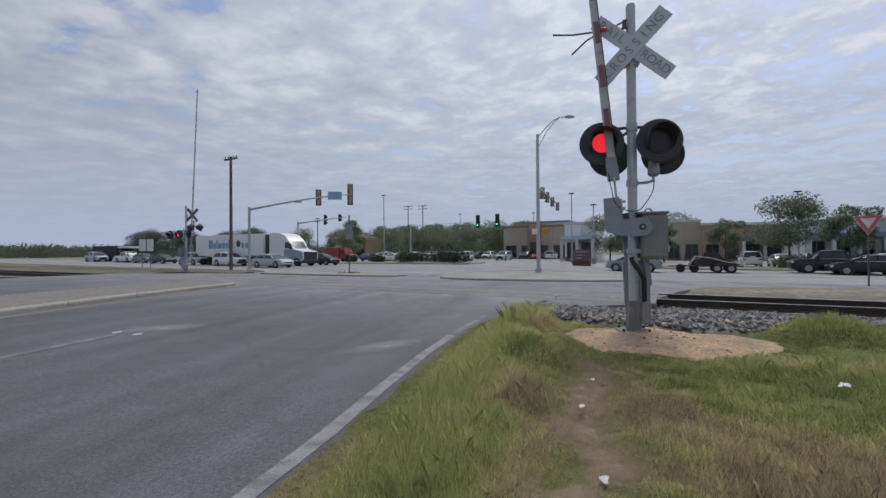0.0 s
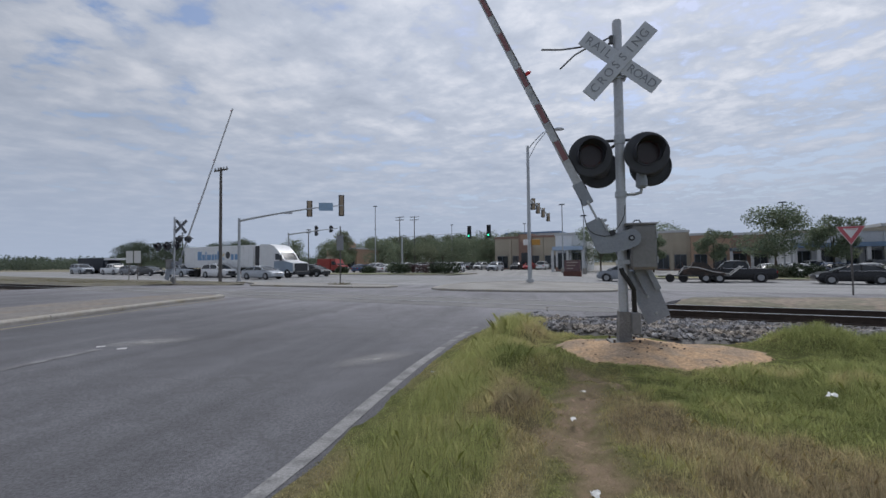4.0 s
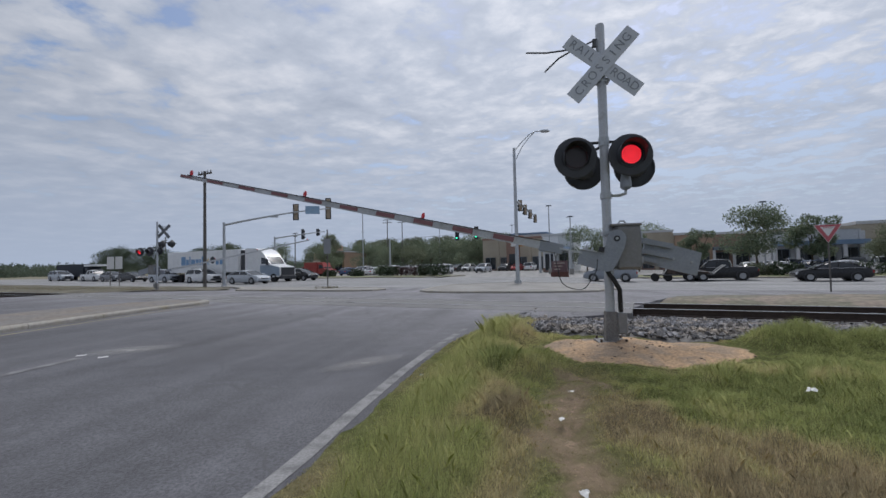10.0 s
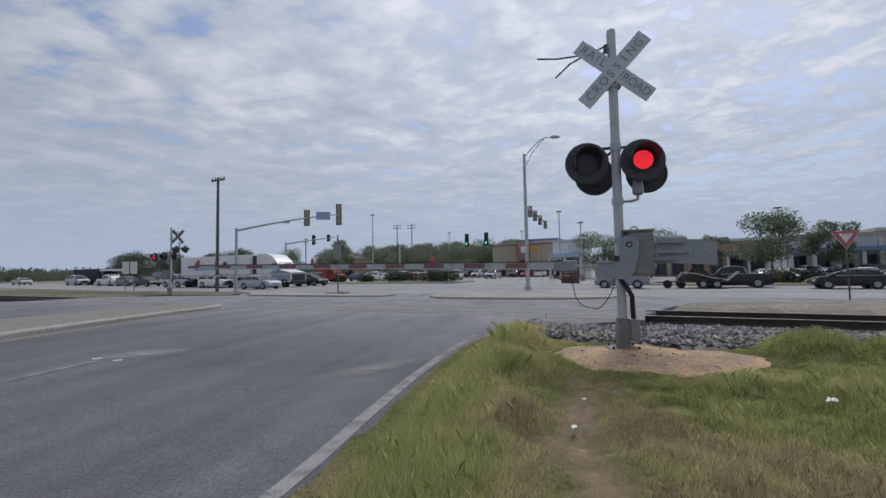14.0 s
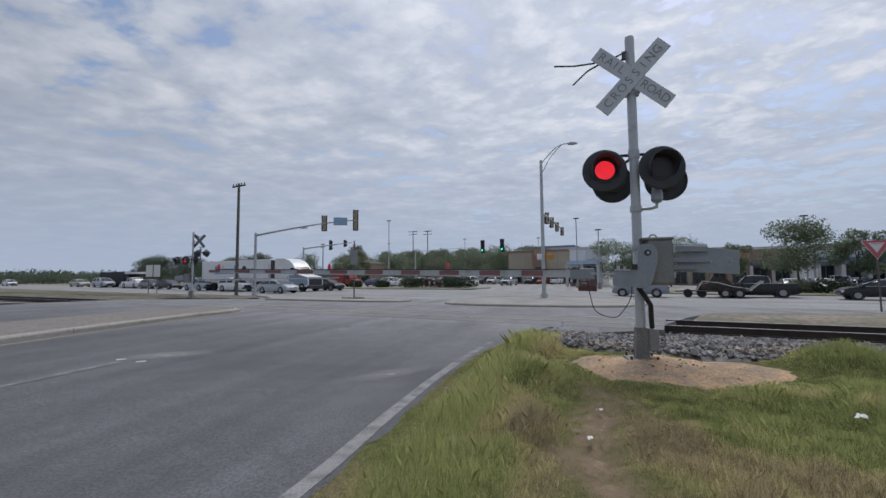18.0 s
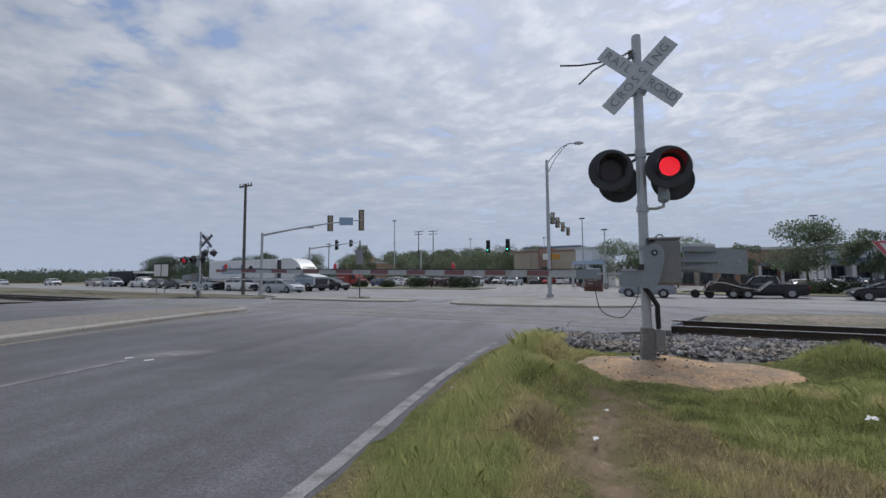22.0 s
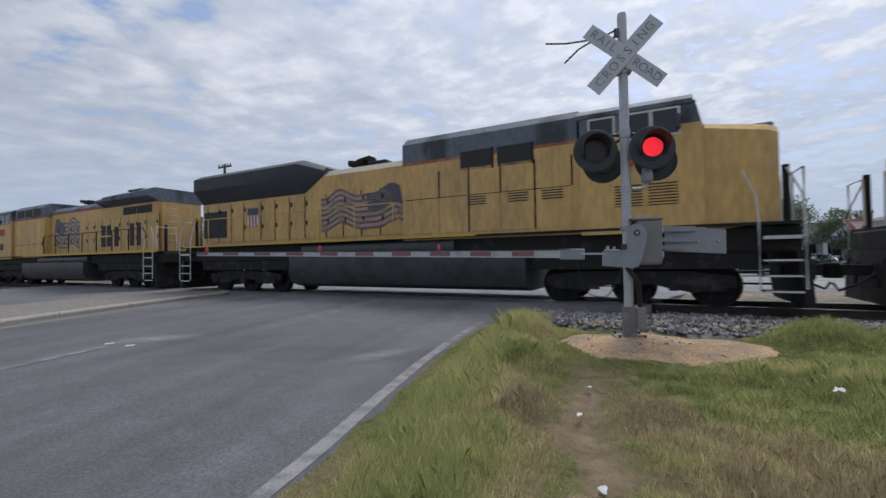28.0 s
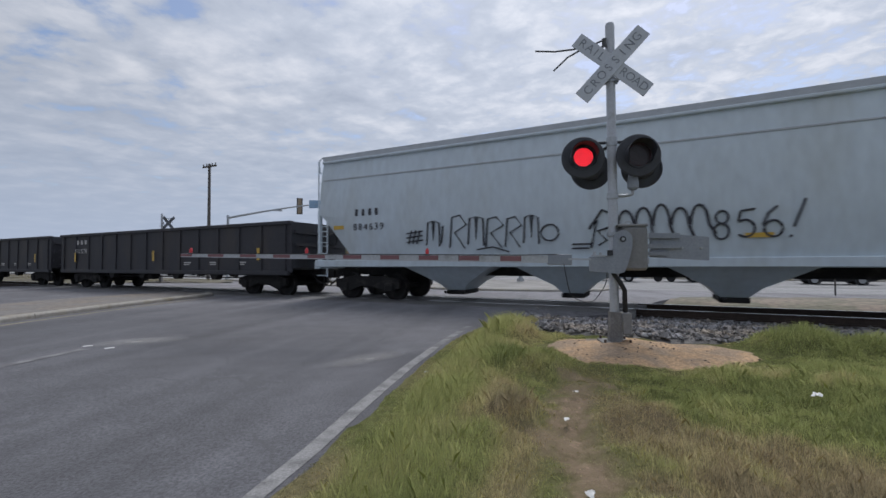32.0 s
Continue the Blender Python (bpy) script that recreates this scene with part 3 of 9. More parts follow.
def flat_isle(name, pts, label, high=0.095):
    g = Geo()
    g.v = [tuple(P(s, n, ground_z(s, n) + high)) for s, n in pts]
    g.f = [tuple(range(len(pts)))]
    ob = part(name, g, PALE)
    return tagged(ob, label, "traffic island", kind="structure")


flat_isle("traffic_island", [(-12.4, 24.5), (-11.4, 21.2), (-9.9, 19.1), (-8.0, 18.1), (-5.8, 19.1), (-3.8, 21.2), (-2.4, 22.7), (-1.6, 25.5), (-3.7, 30.8), (-9.2, 31.4), (-12.4, 28)], "pale concrete corner traffic island")
flat_isle("traffic_island", [(-33, 24.9), (-28.8, 23), (-23.4, 18.7), (-18, 19.5), (-16.5, 20.1), (-15.3, 21.5), (-15.5, 23), (-17.1, 24), (-24, 24.2)], "pale concrete divider island with a sign")

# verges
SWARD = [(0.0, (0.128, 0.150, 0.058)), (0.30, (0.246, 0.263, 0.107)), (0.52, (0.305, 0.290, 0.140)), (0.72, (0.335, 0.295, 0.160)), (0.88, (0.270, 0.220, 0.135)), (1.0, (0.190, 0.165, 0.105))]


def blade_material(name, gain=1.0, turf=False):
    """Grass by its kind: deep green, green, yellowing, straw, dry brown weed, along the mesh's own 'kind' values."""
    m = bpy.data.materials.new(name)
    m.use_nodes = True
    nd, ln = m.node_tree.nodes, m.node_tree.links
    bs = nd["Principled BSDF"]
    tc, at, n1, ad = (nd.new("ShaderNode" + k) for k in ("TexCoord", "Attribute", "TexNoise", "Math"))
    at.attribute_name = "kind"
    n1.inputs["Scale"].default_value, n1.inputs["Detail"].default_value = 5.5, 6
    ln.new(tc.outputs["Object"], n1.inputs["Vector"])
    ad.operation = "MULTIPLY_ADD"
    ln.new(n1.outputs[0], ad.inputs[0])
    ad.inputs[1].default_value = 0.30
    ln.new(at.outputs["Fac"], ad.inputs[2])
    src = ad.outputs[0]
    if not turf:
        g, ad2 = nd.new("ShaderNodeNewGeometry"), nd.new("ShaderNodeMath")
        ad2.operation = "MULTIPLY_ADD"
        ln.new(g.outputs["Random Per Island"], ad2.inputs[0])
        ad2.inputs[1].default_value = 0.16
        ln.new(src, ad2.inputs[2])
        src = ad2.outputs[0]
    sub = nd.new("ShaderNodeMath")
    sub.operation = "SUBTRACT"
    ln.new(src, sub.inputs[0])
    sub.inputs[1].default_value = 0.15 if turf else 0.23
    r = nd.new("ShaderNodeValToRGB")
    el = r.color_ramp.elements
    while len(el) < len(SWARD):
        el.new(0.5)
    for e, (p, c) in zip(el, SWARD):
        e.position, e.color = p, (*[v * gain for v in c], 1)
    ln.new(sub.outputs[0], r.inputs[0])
    if turf:
        # matted roots and thatch, with dark shaded gaps between tufts put into the colour
        n4, k4, mt, bp = (nd.new("ShaderNode" + k) for k in ("TexNoise", "MapRange", "Mix", "Bump"))
        n4.inputs["Scale"].default_value, n4.inputs["Detail"].default_value, n4.inputs["Roughness"].default_value = 22.0, 8, 0.7
        ln.new(tc.outputs["Object"], n4.inputs["Vector"])
        k4.inputs[1].default_value, k4.inputs[2].default_value, k4.inputs[3].default_value, k4.inputs[4].default_value = 0.3, 0.7, 0.55, 1.35
        ln.new(n4.outputs[0], k4.inputs[0])
        mt.data_type, mt.blend_type = "RGBA", "MULTIPLY"
        mt.inputs[0].default_value = 1.0
        ln.new(r.outputs[0], mt.inputs[6])
        ln.new(k4.outputs[0], mt.inputs[7])
        ln.new(mt.outputs[2], bs.inputs["Base Color"])
        bs.inputs["Roughness"].default_value, bs.inputs["Specular IOR Level"].default_value = 0.95, 0.0
        bp.inputs["Strength"].default_value, bp.inputs["Distance"].default_value = 0.6, 0.03
        ln.new(n4.outputs[0], bp.inputs["Height"])
        ln.new(bp.outputs[0], bs.inputs["Normal"])
        return m
    # thin blades let half of the light through
    ln.new(r.outputs[0], bs.inputs["Base Color"])
    bs.inputs["Roughness"].default_value, bs.inputs["Specular IOR Level"].default_value = 0.75, 0.1
    tr, mix = nd.new("ShaderNodeBsdfTranslucent"), nd.new("ShaderNodeMixShader")
    ln.new(r.outputs[0], tr.inputs[0])
    mix.inputs[0].default_value = 0.5
    ln.new(bs.outputs[0], mix.inputs[1])
    ln.new(tr.outputs[0], mix.inputs[2])
    ln.new(mix.outputs[0], nd["Material Output"].inputs[0])
    return m


# turf takes the blades' palette dimmed: shade under the grass is in its colour
VERGE = blade_material("matted_dimmed_turf", 0.49, True)
SAND = mat("orange_sandy_gravel", (0.47, 0.315, 0.185), 0.95, 0, 0.35, 3.2, 1.0, 70, second=(0.33, 0.245, 0.17), second_at=0.52)

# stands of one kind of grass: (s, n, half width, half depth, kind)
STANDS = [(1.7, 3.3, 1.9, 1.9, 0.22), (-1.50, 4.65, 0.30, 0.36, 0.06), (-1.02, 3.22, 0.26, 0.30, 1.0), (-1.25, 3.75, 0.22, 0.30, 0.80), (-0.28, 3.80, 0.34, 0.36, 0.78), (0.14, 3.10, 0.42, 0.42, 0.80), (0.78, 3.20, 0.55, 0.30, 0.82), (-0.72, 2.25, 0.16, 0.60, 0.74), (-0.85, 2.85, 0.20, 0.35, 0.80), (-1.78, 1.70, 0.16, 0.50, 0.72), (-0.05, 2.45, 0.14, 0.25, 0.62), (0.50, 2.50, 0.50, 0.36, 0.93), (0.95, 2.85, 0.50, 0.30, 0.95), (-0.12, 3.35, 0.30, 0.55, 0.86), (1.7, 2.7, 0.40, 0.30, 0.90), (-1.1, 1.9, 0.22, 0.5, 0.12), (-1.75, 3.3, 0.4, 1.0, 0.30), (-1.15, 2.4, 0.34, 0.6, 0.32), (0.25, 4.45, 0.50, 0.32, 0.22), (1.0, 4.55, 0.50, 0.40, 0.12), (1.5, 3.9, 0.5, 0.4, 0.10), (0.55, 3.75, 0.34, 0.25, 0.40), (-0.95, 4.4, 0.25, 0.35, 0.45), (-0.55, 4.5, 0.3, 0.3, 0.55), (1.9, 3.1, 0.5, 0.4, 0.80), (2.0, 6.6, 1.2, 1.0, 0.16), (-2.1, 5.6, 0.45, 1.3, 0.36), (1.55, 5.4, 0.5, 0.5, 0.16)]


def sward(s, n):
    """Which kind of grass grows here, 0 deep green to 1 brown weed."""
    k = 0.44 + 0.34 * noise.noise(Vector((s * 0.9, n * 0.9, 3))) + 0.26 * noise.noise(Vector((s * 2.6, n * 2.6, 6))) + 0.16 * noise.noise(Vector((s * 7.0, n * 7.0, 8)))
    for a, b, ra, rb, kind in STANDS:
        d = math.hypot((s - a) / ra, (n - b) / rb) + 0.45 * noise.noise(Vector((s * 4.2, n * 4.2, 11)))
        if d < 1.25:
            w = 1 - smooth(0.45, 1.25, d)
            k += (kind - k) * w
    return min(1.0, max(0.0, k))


def path_gap(s, n):
    """How trodden the ground is here, 0 to 1."""
    d = 9.0
    pts = [(-0.36, 1.2), (-0.38, 2.3), (-0.55, 3.0), (-0.60, 3.7), (-0.55, 4.3)]
    for (a, b), (c, e) in zip(pts, pts[1:]):
        k = min(1, max(0, ((s - a) * (c - a) + (n - b) * (e - b)) / ((c - a) ** 2 + (e - b) ** 2)))
        d = min(d, math.hypot(s - a - k * (c - a), n - b - k * (e - b)))
    return 1 - smooth(0.02, 0.40, d + 0.24 * noise.noise(Vector((s * 3, n * 3, 4))) + 0.10 * noise.noise(Vector((s * 9, n * 9, 2))))


MOUNDS = [(-2.0, 6.3, 0.55, 0.9, 0.30), (-1.75, 5.2, 0.5, 0.7, 0.16), (1.75, 7.0, 0.75, 0.7, 0.26), (2.7, 7.2, 0.9, 0.8, 0.26), (1.5, 5.0, 0.7, 0.6, 0.12), (-1.1, 4.7, 0.45, 0.5, 0.14), (0.75, 4.95, 0.55, 0.40, 0.11), (-1.02, 3.25, 0.30, 0.32, 0.13), (-1.50, 4.65, 0.36, 0.38, 0.19)]


def in_sand(s, n):
    """1 at the rim of the bare sand, less inside."""
    return math.hypot((s + 0.10) / 1.34, (n - 6.0 - 0.20 * (s + 0.10)) / 0.92)


def verge_z(s, n):
    e = s - (-0.95 - 0.25 * n)
    z = ground_z(s, n) + 0.015 + 0.05 * smooth(0, 1.2, e) - 0.25 * smooth(4.5, -2, n) * smooth(0.6, 3.0, e)
    z -= 0.30 * smooth(6.95, 7.7, n) * smooth(-2.1, -1.5, s)
    tall = 0
    for a, b, ra, rb, h in MOUNDS:
        tall = max(tall, h * (1 - smooth(0.2, 1.1, math.hypot((s - a) / ra, (n - b) / rb))))
    z += 0.72 * tall * smooth(0.0, 0.3, e) - 0.03 * path_gap(s, n)
    z += (0.05 * noise.noise(Vector((s * 4.2, n * 4.2, 8))) + 0.022 * noise.noise(Vector((s * 9.5, n * 9.5, 5)))) * smooth(0.05, 0.6, e) * (1 - 0.7 * smooth(1.15, 0.85, in_sand(s, n)))
    z += 0.05 * noise.noise(Vector((s * 0.8, n * 0.8, 1))) * smooth(0, 0.8, e) + 0.035 * noise.noise(Vector((s * 2.1, n * 2.1, 5))) * smooth(0, 0.8, e)
    return z


def near_verge():
    rows = []
    for n in steps((-12, -2, 1), (-2, 8.4, 0.09)):
        a = lerp(RIGHT, n) - 0.06 + 0.05 * noise.noise(Vector((n * 2.3, 0, 4))) + 0.03 * noise.noise(Vector((n * 7.1, 0, 9)))
        cols = [a + (16 - a) * (i / 150) ** 1.7 for i in range(151)]
        rows.append([P(s, n, max(verge_z(s, n), ground_z(s, n) + 0.008) if i else ground_z(s, n) - 0.02) for i, s in enumerate(cols)])
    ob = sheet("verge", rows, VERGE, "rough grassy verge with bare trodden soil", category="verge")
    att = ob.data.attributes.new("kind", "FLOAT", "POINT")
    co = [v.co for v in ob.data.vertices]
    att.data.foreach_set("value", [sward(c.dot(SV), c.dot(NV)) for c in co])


near_verge()


def sand_patch():
    rows, k = [], 56
    for j in range(9):
        f = j / 8
        row = []
        for i in range(k + 1):
            a = 6.28318 * i / k
            rs, rn = 1.36 * (1 + 0.04 * math.sin(3 * a + 1)), 1.02 * (1 + 0.06 * math.sin(2 * a) + 0.04 * math.sin(5 * a))
            s, n = -0.10 + math.cos(a) * rs * f, 6.0 + math.sin(a) * rn * f + 0.18 * math.cos(a) * f
            row.append(P(s, n, verge_z(s, n) + 0.045 * (1 - f ** 3) - 0.03 * f ** 6 + 0.018 * noise.noise(Vector((s * 5, n * 5, 0))) + 0.010 * noise.noise(Vector((s * 14, n * 14, 3)))))
        rows.append(row)
    sheet("sand_patch", rows, SAND, "bare orange sandy gravel at the signal's foot", category="gravel")


sand_patch()


def trodden_path():
    """The bare foot track through the grass, thinning out to its sides."""
    m = bpy.data.materials.new("trodden_soil")
    m.use_nodes = True
    nd, ln = m.node_tree.nodes, m.node_tree.links
    bs = nd["Principled BSDF"]
    tc, nz, rp, at, ad, cl = (nd.new("ShaderNode" + k) for k in ("TexCoord", "TexNoise", "ValToRGB", "Attribute", "Math", "MapRange"))
    nz.inputs["Scale"].default_value, nz.inputs["Detail"].default_value, nz.inputs["Roughness"].default_value = 9.0, 8, 0.65
    ln.new(tc.outputs["Object"], nz.inputs["Vector"])
    for e, (p, c) in zip(rp.color_ramp.elements, ((0.3, (0.24, 0.165, 0.115)), (0.7, (0.39, 0.275, 0.195)))):
        e.position, e.color = p, (*c, 1)
    ln.new(nz.outputs[0], rp.inputs[0])
    ln.new(rp.outputs[0], bs.inputs["Base Color"])
    bs.inputs["Roughness"].default_value = 0.95
    at.attribute_name = "worn"
    ad.operation = "ADD"
    ln.new(at.outputs["Fac"], ad.inputs[0])
    ln.new(nz.outputs[0], ad.inputs[1])
    cl.inputs[1].default_value, cl.inputs[2].default_value, cl.inputs[4].default_value = 0.95, 1.6, 0.55
    ln.new(ad.outputs[0], cl.inputs[0])
    ln.new(cl.outputs[0], bs.inputs["Alpha"])
    rows, worn = [], []
    for n in steps((0.9, 5.2, 0.07)):
        row = []
        for i in range(19):
            s = -1.25 + 1.6 * i / 18
            row.append(P(s, n, verge_z(s, n) + 0.012))
            worn.append(path_gap(s, n))
        rows.append(row)
    ob = sheet("trodden_path", rows, m, "bare pinkish-tan foot track through the grass", category="path")
    att = ob.data.attributes.new("worn", "FLOAT", "POINT")
    att.data.foreach_set("value", worn)


trodden_path()
STRIP = mat("far_verge_soil", (0.235, 0.19, 0.15), 0.95, 0, 0.35, 0.7, 0.6, 30, second=(0.15, 0.142, 0.10), second_at=0.48, soft=0.05)
sheet("far_verge", [[P(s, n, ground_z(s, n) + 0.03 - 0.24 * smooth(15.3, 14.0, n) + 0.07 * noise.noise(Vector((s * 0.5, n * 0.5, 9))) + 0.05 * noise.noise(Vector((s * 1.7, n * 1.7, 4)))) for s in [lerp(RIGHT, n) + 0.02 + (90 - lerp(RIGHT, n)) * (i / 50) ** 1.7 for i in range(51)]] for n in steps((13.7, 22.4, 0.4))], STRIP, "strip of dry soil and thin grass between track and street", category="verge")
sheet("left_verge", [[P(s, n, ground_z(s, n) + 0.04 - 0.24 * smooth(15.3, 14.0, n) + 0.08 * noise.noise(Vector((s * 0.4, n * 0.5, 2)))) for s in [lerp(LEFT, n) - 0.2 - (260 + lerp(LEFT, n)) * (i / 50) ** 1.8 for i in range(51)]] for n in steps((14.2, 25.6, 0.5))], mat("dark_verge_soil", (0.115, 0.105, 0.078), 0.95, 0, 0.3, 0.5, 0.5, 30, second=(0.165, 0.15, 0.10), second_at=0.54), "dry grass strip between track and street", category="verge")

# ---- railway track ----
BALLAST_BED = mat("ballast_bed", (0.13, 0.125, 0.12), 0.95, 0, 0.4, 9, 1.0, 45, second=(0.21, 0.20, 0.19), second_at=0.55, soft=0.05)
STONE = mat("ballast_stone", (0.215, 0.212, 0.218), 0.9, 0, 0.2, 1.5, 0.4, 40, island=0.7, second=(0.29, 0.25, 0.205), second_at=0.56)
RAILSIDE = mat("rusty_rail_side", (0.055, 0.04, 0.032), 0.8, 0.2, 0.3, 6)
RAILTOP = mat("polished_rail_head", (0.55, 0.55, 0.56), 0.28, 1.0, 0.1, 5)
TIE = mat("creosoted_timber", (0.075, 0.062, 0.052), 0.9, 0, 0.3, 4, 0.6, 30, objrand=0.3, stretch=(1, 8, 1))


def bed_z(s, dn):
    z = lerp([(-5.6, -0.15), (-5.15, 0.06), (-4.7, 0.09), (-3.6, 0.05), (-2.2, -0.10), (-1.5, -0.17), (1.6, -0.18), (2.2, -0.2), (3.0, -0.35)], dn)
    if -20 < s < 30:
        k = smooth(-2.75, -1.5, s)
        z = z * k - 0.04 * (1 - k)
    return z


def bed(name, s0, s1):
    rows = [[P(s, TRACK_N + dn, bed_z(s, dn) + 0.03 * noise.noise(Vector((s * 3, dn * 3, 0)))) for s in steps((s0, s1, 0.3 if s1 - s0 < 60 else 4))] for dn in (-5.6, -5.3, -5.0, -4.5, -4.0, -3.4, -2.8, -2.2, -1.5, 1.6, 2.2, 3.0)]
    return sheet(name, rows, BALLAST_BED, "grey crushed stone ballast bed", category="ballast")


bed("ballast", -2.75, 30)
bed("ballast", 30, 420)
bed("ballast", -260, -31.0)


def rail_line(off, lift):
    sec = [(-0.075, -0.17), (0.075, -0.17), (0.075, -0.15), (0.012, -0.13), (0.012, -0.04), (0.036, -0.03), (0.036, 0.0), (-0.036, 0.0), (-0.036, -0.03), (-0.012, -0.04), (-0.012, -0.13), (-0.075, -0.15)]
    rail = thing("rail", plan(0, TRACK_N + off, lift), "steel rail with a polished head and rusty sides", "rail", "rails of the track", "structure")
    part("rail_web", Geo().prism(sec, -520, 560, "x"), RAILSIDE, rail)
    part("rail_head", Geo().prism([(-0.034, -0.012), (0.034, -0.012), (0.034, 0.004), (-0.034, 0.004)], -520, 560, "x"), RAILTOP, rail, "shiny worn rail head")


rail_line(-0.755, 0.035)
rail_line(0.755, 0.03)
tie_mesh = Geo().cbox(-0.115, 0.115, -1.3, 1.3, -0.36, -0.15, 0.012).mesh("tie")
tie_mesh.materials.append(TIE)
track = tagged(new("track"), "row of dark creosoted timber ties", "railway track", kind="structure")
for s in [-0.6 + 0.53 * i for i in range(75)] + [-32 - 0.53 * i for i in range(70)]:
    part("tie", tie_mesh, None, track, m=plan(s + RNG.uniform(-0.03, 0.03), TRACK_N + RNG.uniform(-0.05, 0.05), RNG.uniform(-0.01, 0.005), RNG.uniform(-1.5, 1.5)))
# rubber and timber crossing panels between and beside the rails
PANEL = mat("crossing_panel", (0.185, 0.182, 0.18), 0.9, 0, 0.15, 1.2, 0.4, 60, second=(0.155, 0.15, 0.148), objrand=0.10)
crossing = tagged(new("crossing_deck"), "grey level crossing deck panels between the rails", "crossing deck", kind="structure")
for i in range(13):
    a = -30.6 + i * 2.33
    for y0, y1 in ((-1.5, -0.798), (-0.695, 0.695), (0.798, 1.5)):
        t0, t1 = (0.004, 0.032) if y0 < -1 else (0.030, 0.004) if y1 > 1 else (0.030, 0.030)
        part("panel", Geo().prism([(y0, -0.12), (y0, t0), (y1, t1), (y1, -0.12)], a + 0.006, a + 2.324, "x"), PANEL, crossing, m=plan(0, TRACK_N))

# ---- crossing signals and gates ----
ROADWAY = 13.5  # the road leads this many degrees to the right of straight ahead
MOVERS = []     # (object, rows) to be keyed at the end

# black lifted towards blue-grey: a veil of glare put into the colour
LAMPBLACK = mat("veiled_lamp_black", (0.050, 0.053, 0.062), 0.6, 0, 0.2, 6)
BUCK = mat("crossbuck_sheeting", (0.55, 0.58, 0.63), 0.45, 0, 0.06, 5)
BLADEBACK = mat("crossbuck_back", (0.17, 0.18, 0.20), 0.6, 0.2, 0.15, 6)
BUCKTEXT = mat("crossbuck_letters", (0.25, 0.27, 0.31), 0.6, 0, 0.2, 9)
HOUSING = mat("grey_signal_housing", (0.24, 0.25, 0.265), 0.6, 0.1, 0.10, 3, 0.1, 40)
CASE = mat("grey_gate_machine", (0.235, 0.235, 0.235), 0.65, 0.1, 0.10, 3, 0.15, 40, second=(0.19, 0.185, 0.175), second_at=0.62)
CRANK = mat("pale_grey_crank", (0.285, 0.31, 0.35), 0.5, 0.1, 0.10, 5)
ARMWHITE = mat("gate_arm_white", (0.49, 0.505, 0.525), 0.5, 0, 0.12, 4, second=(0.36, 0.365, 0.37), second_at=0.6)
ARMRED = mat("gate_arm_red", (0.25, 0.115, 0.122), 0.45, 0, 0.12, 4)
CABLE = mat("black_cable", (0.015, 0.015, 0.016), 0.6, 0, 0.2, 20)
LEDON = mat("red_led_glow", (1.0, 0.02, 0.035), 0.4, emit=1.5)
ARMLAMP = mat("gate_arm_lamp_red", (0.40, 0.03, 0.04), 0.35, emit=0.15)
WIREGREY = mat("grey_wire", (0.10, 0.105, 0.115), 0.7, 0, 0.2, 9)
LEDOFF = mat("unlit_led", (0.022, 0.012, 0.013), 0.3, 0, 0.1, 20)


UNDERSIGN = mat("rusty_bolt", (0.10, 0.075, 0.06), 0.7, 0.4, 0.2, 20)
FOOTING = mat("dirty_footing", (0.20, 0.17, 0.14), 0.95, 0, 0.25, 6, 0.4, 60)


def flasher(parent, x, y, z, facing, name):
    """One lamp unit: round black background, hood, lens and a rotor that carries the glowing LED face. facing: -1 towards -y."""
    c = Vector((x, y, z))
    unit = part(name, Geo().lathe([(0.0, 0.27), (0.012, 0.29), (0.02, 0.29), (0.03, 0.275), (0.03, 0.02)], c, (0, facing, 0), 36), LAMPBLACK, parent, "round black lamp background disc")
    part("lamp_case", Geo().lathe([(0.0, 0.15), (-0.10, 0.15), (-0.16, 0.10), (-0.17, 0.0)], c, (0, facing, 0), 20), LAMPBLACK, unit)
    hood = Geo()
    for r in (0.180, 0.172):
        rows = []
        for d in (0.02, 0.12, 0.24):
            half = 2.35 if d < 0.1 else (2.1 if d < 0.2 else 1.35)
            rows.append([c + Vector((math.sin(a) * r, facing * d, math.cos(a) * r)) for a in [(-half + 2 * half * i / 18) for i in range(19)]])
        hood.loft(rows, caps=False, closed=False)
    part("hood", hood, LAMPBLACK, unit)
    lens = part("lens_rim", Geo().lathe([(0.03, 0.172), (0.05, 0.172), (0.05, 0.155), (0.032, 0.150)], c, (0, facing, 0), 24), LAMPBLACK, unit)
    rotor = new("lamp_rotor")
    rotor.parent = unit
    rotor.matrix_basis = pose(x, y + facing * 0.048, z)
    # rings of LEDs on the glowing side, a dark face on the other
    g = Geo()
    for ring_r, count in ((0.018, 5), (0.042, 11), (0.067, 17), (0.092, 23), (0.116, 29)):
        for i in range(count):
            a = 6.28318 * i / count
            cx, cz, e = math.cos(a) * ring_r, math.sin(a) * ring_r, 0.0086
            g.add([Vector((cx + e * u, facing * 0.006, cz + e * w)) for u, w in ((-1, -0.7), (-0.6, -1), (0.6, -1), (1, -0.7), (1, 0.7), (0.6, 1), (-0.6, 1), (-1, 0.7))], [tuple(range(8))])
    glow = part("led_face", g, LEDON, rotor, "ring of glowing red LEDs")
    part("lamp_back", Geo().lathe([(-0.004, 0.0), (-0.004, 0.146), (0.003, 0.146), (0.003, 0.0)], (0, 0, 0), (0, facing, 0), 24), LEDOFF, rotor)
    return rotor


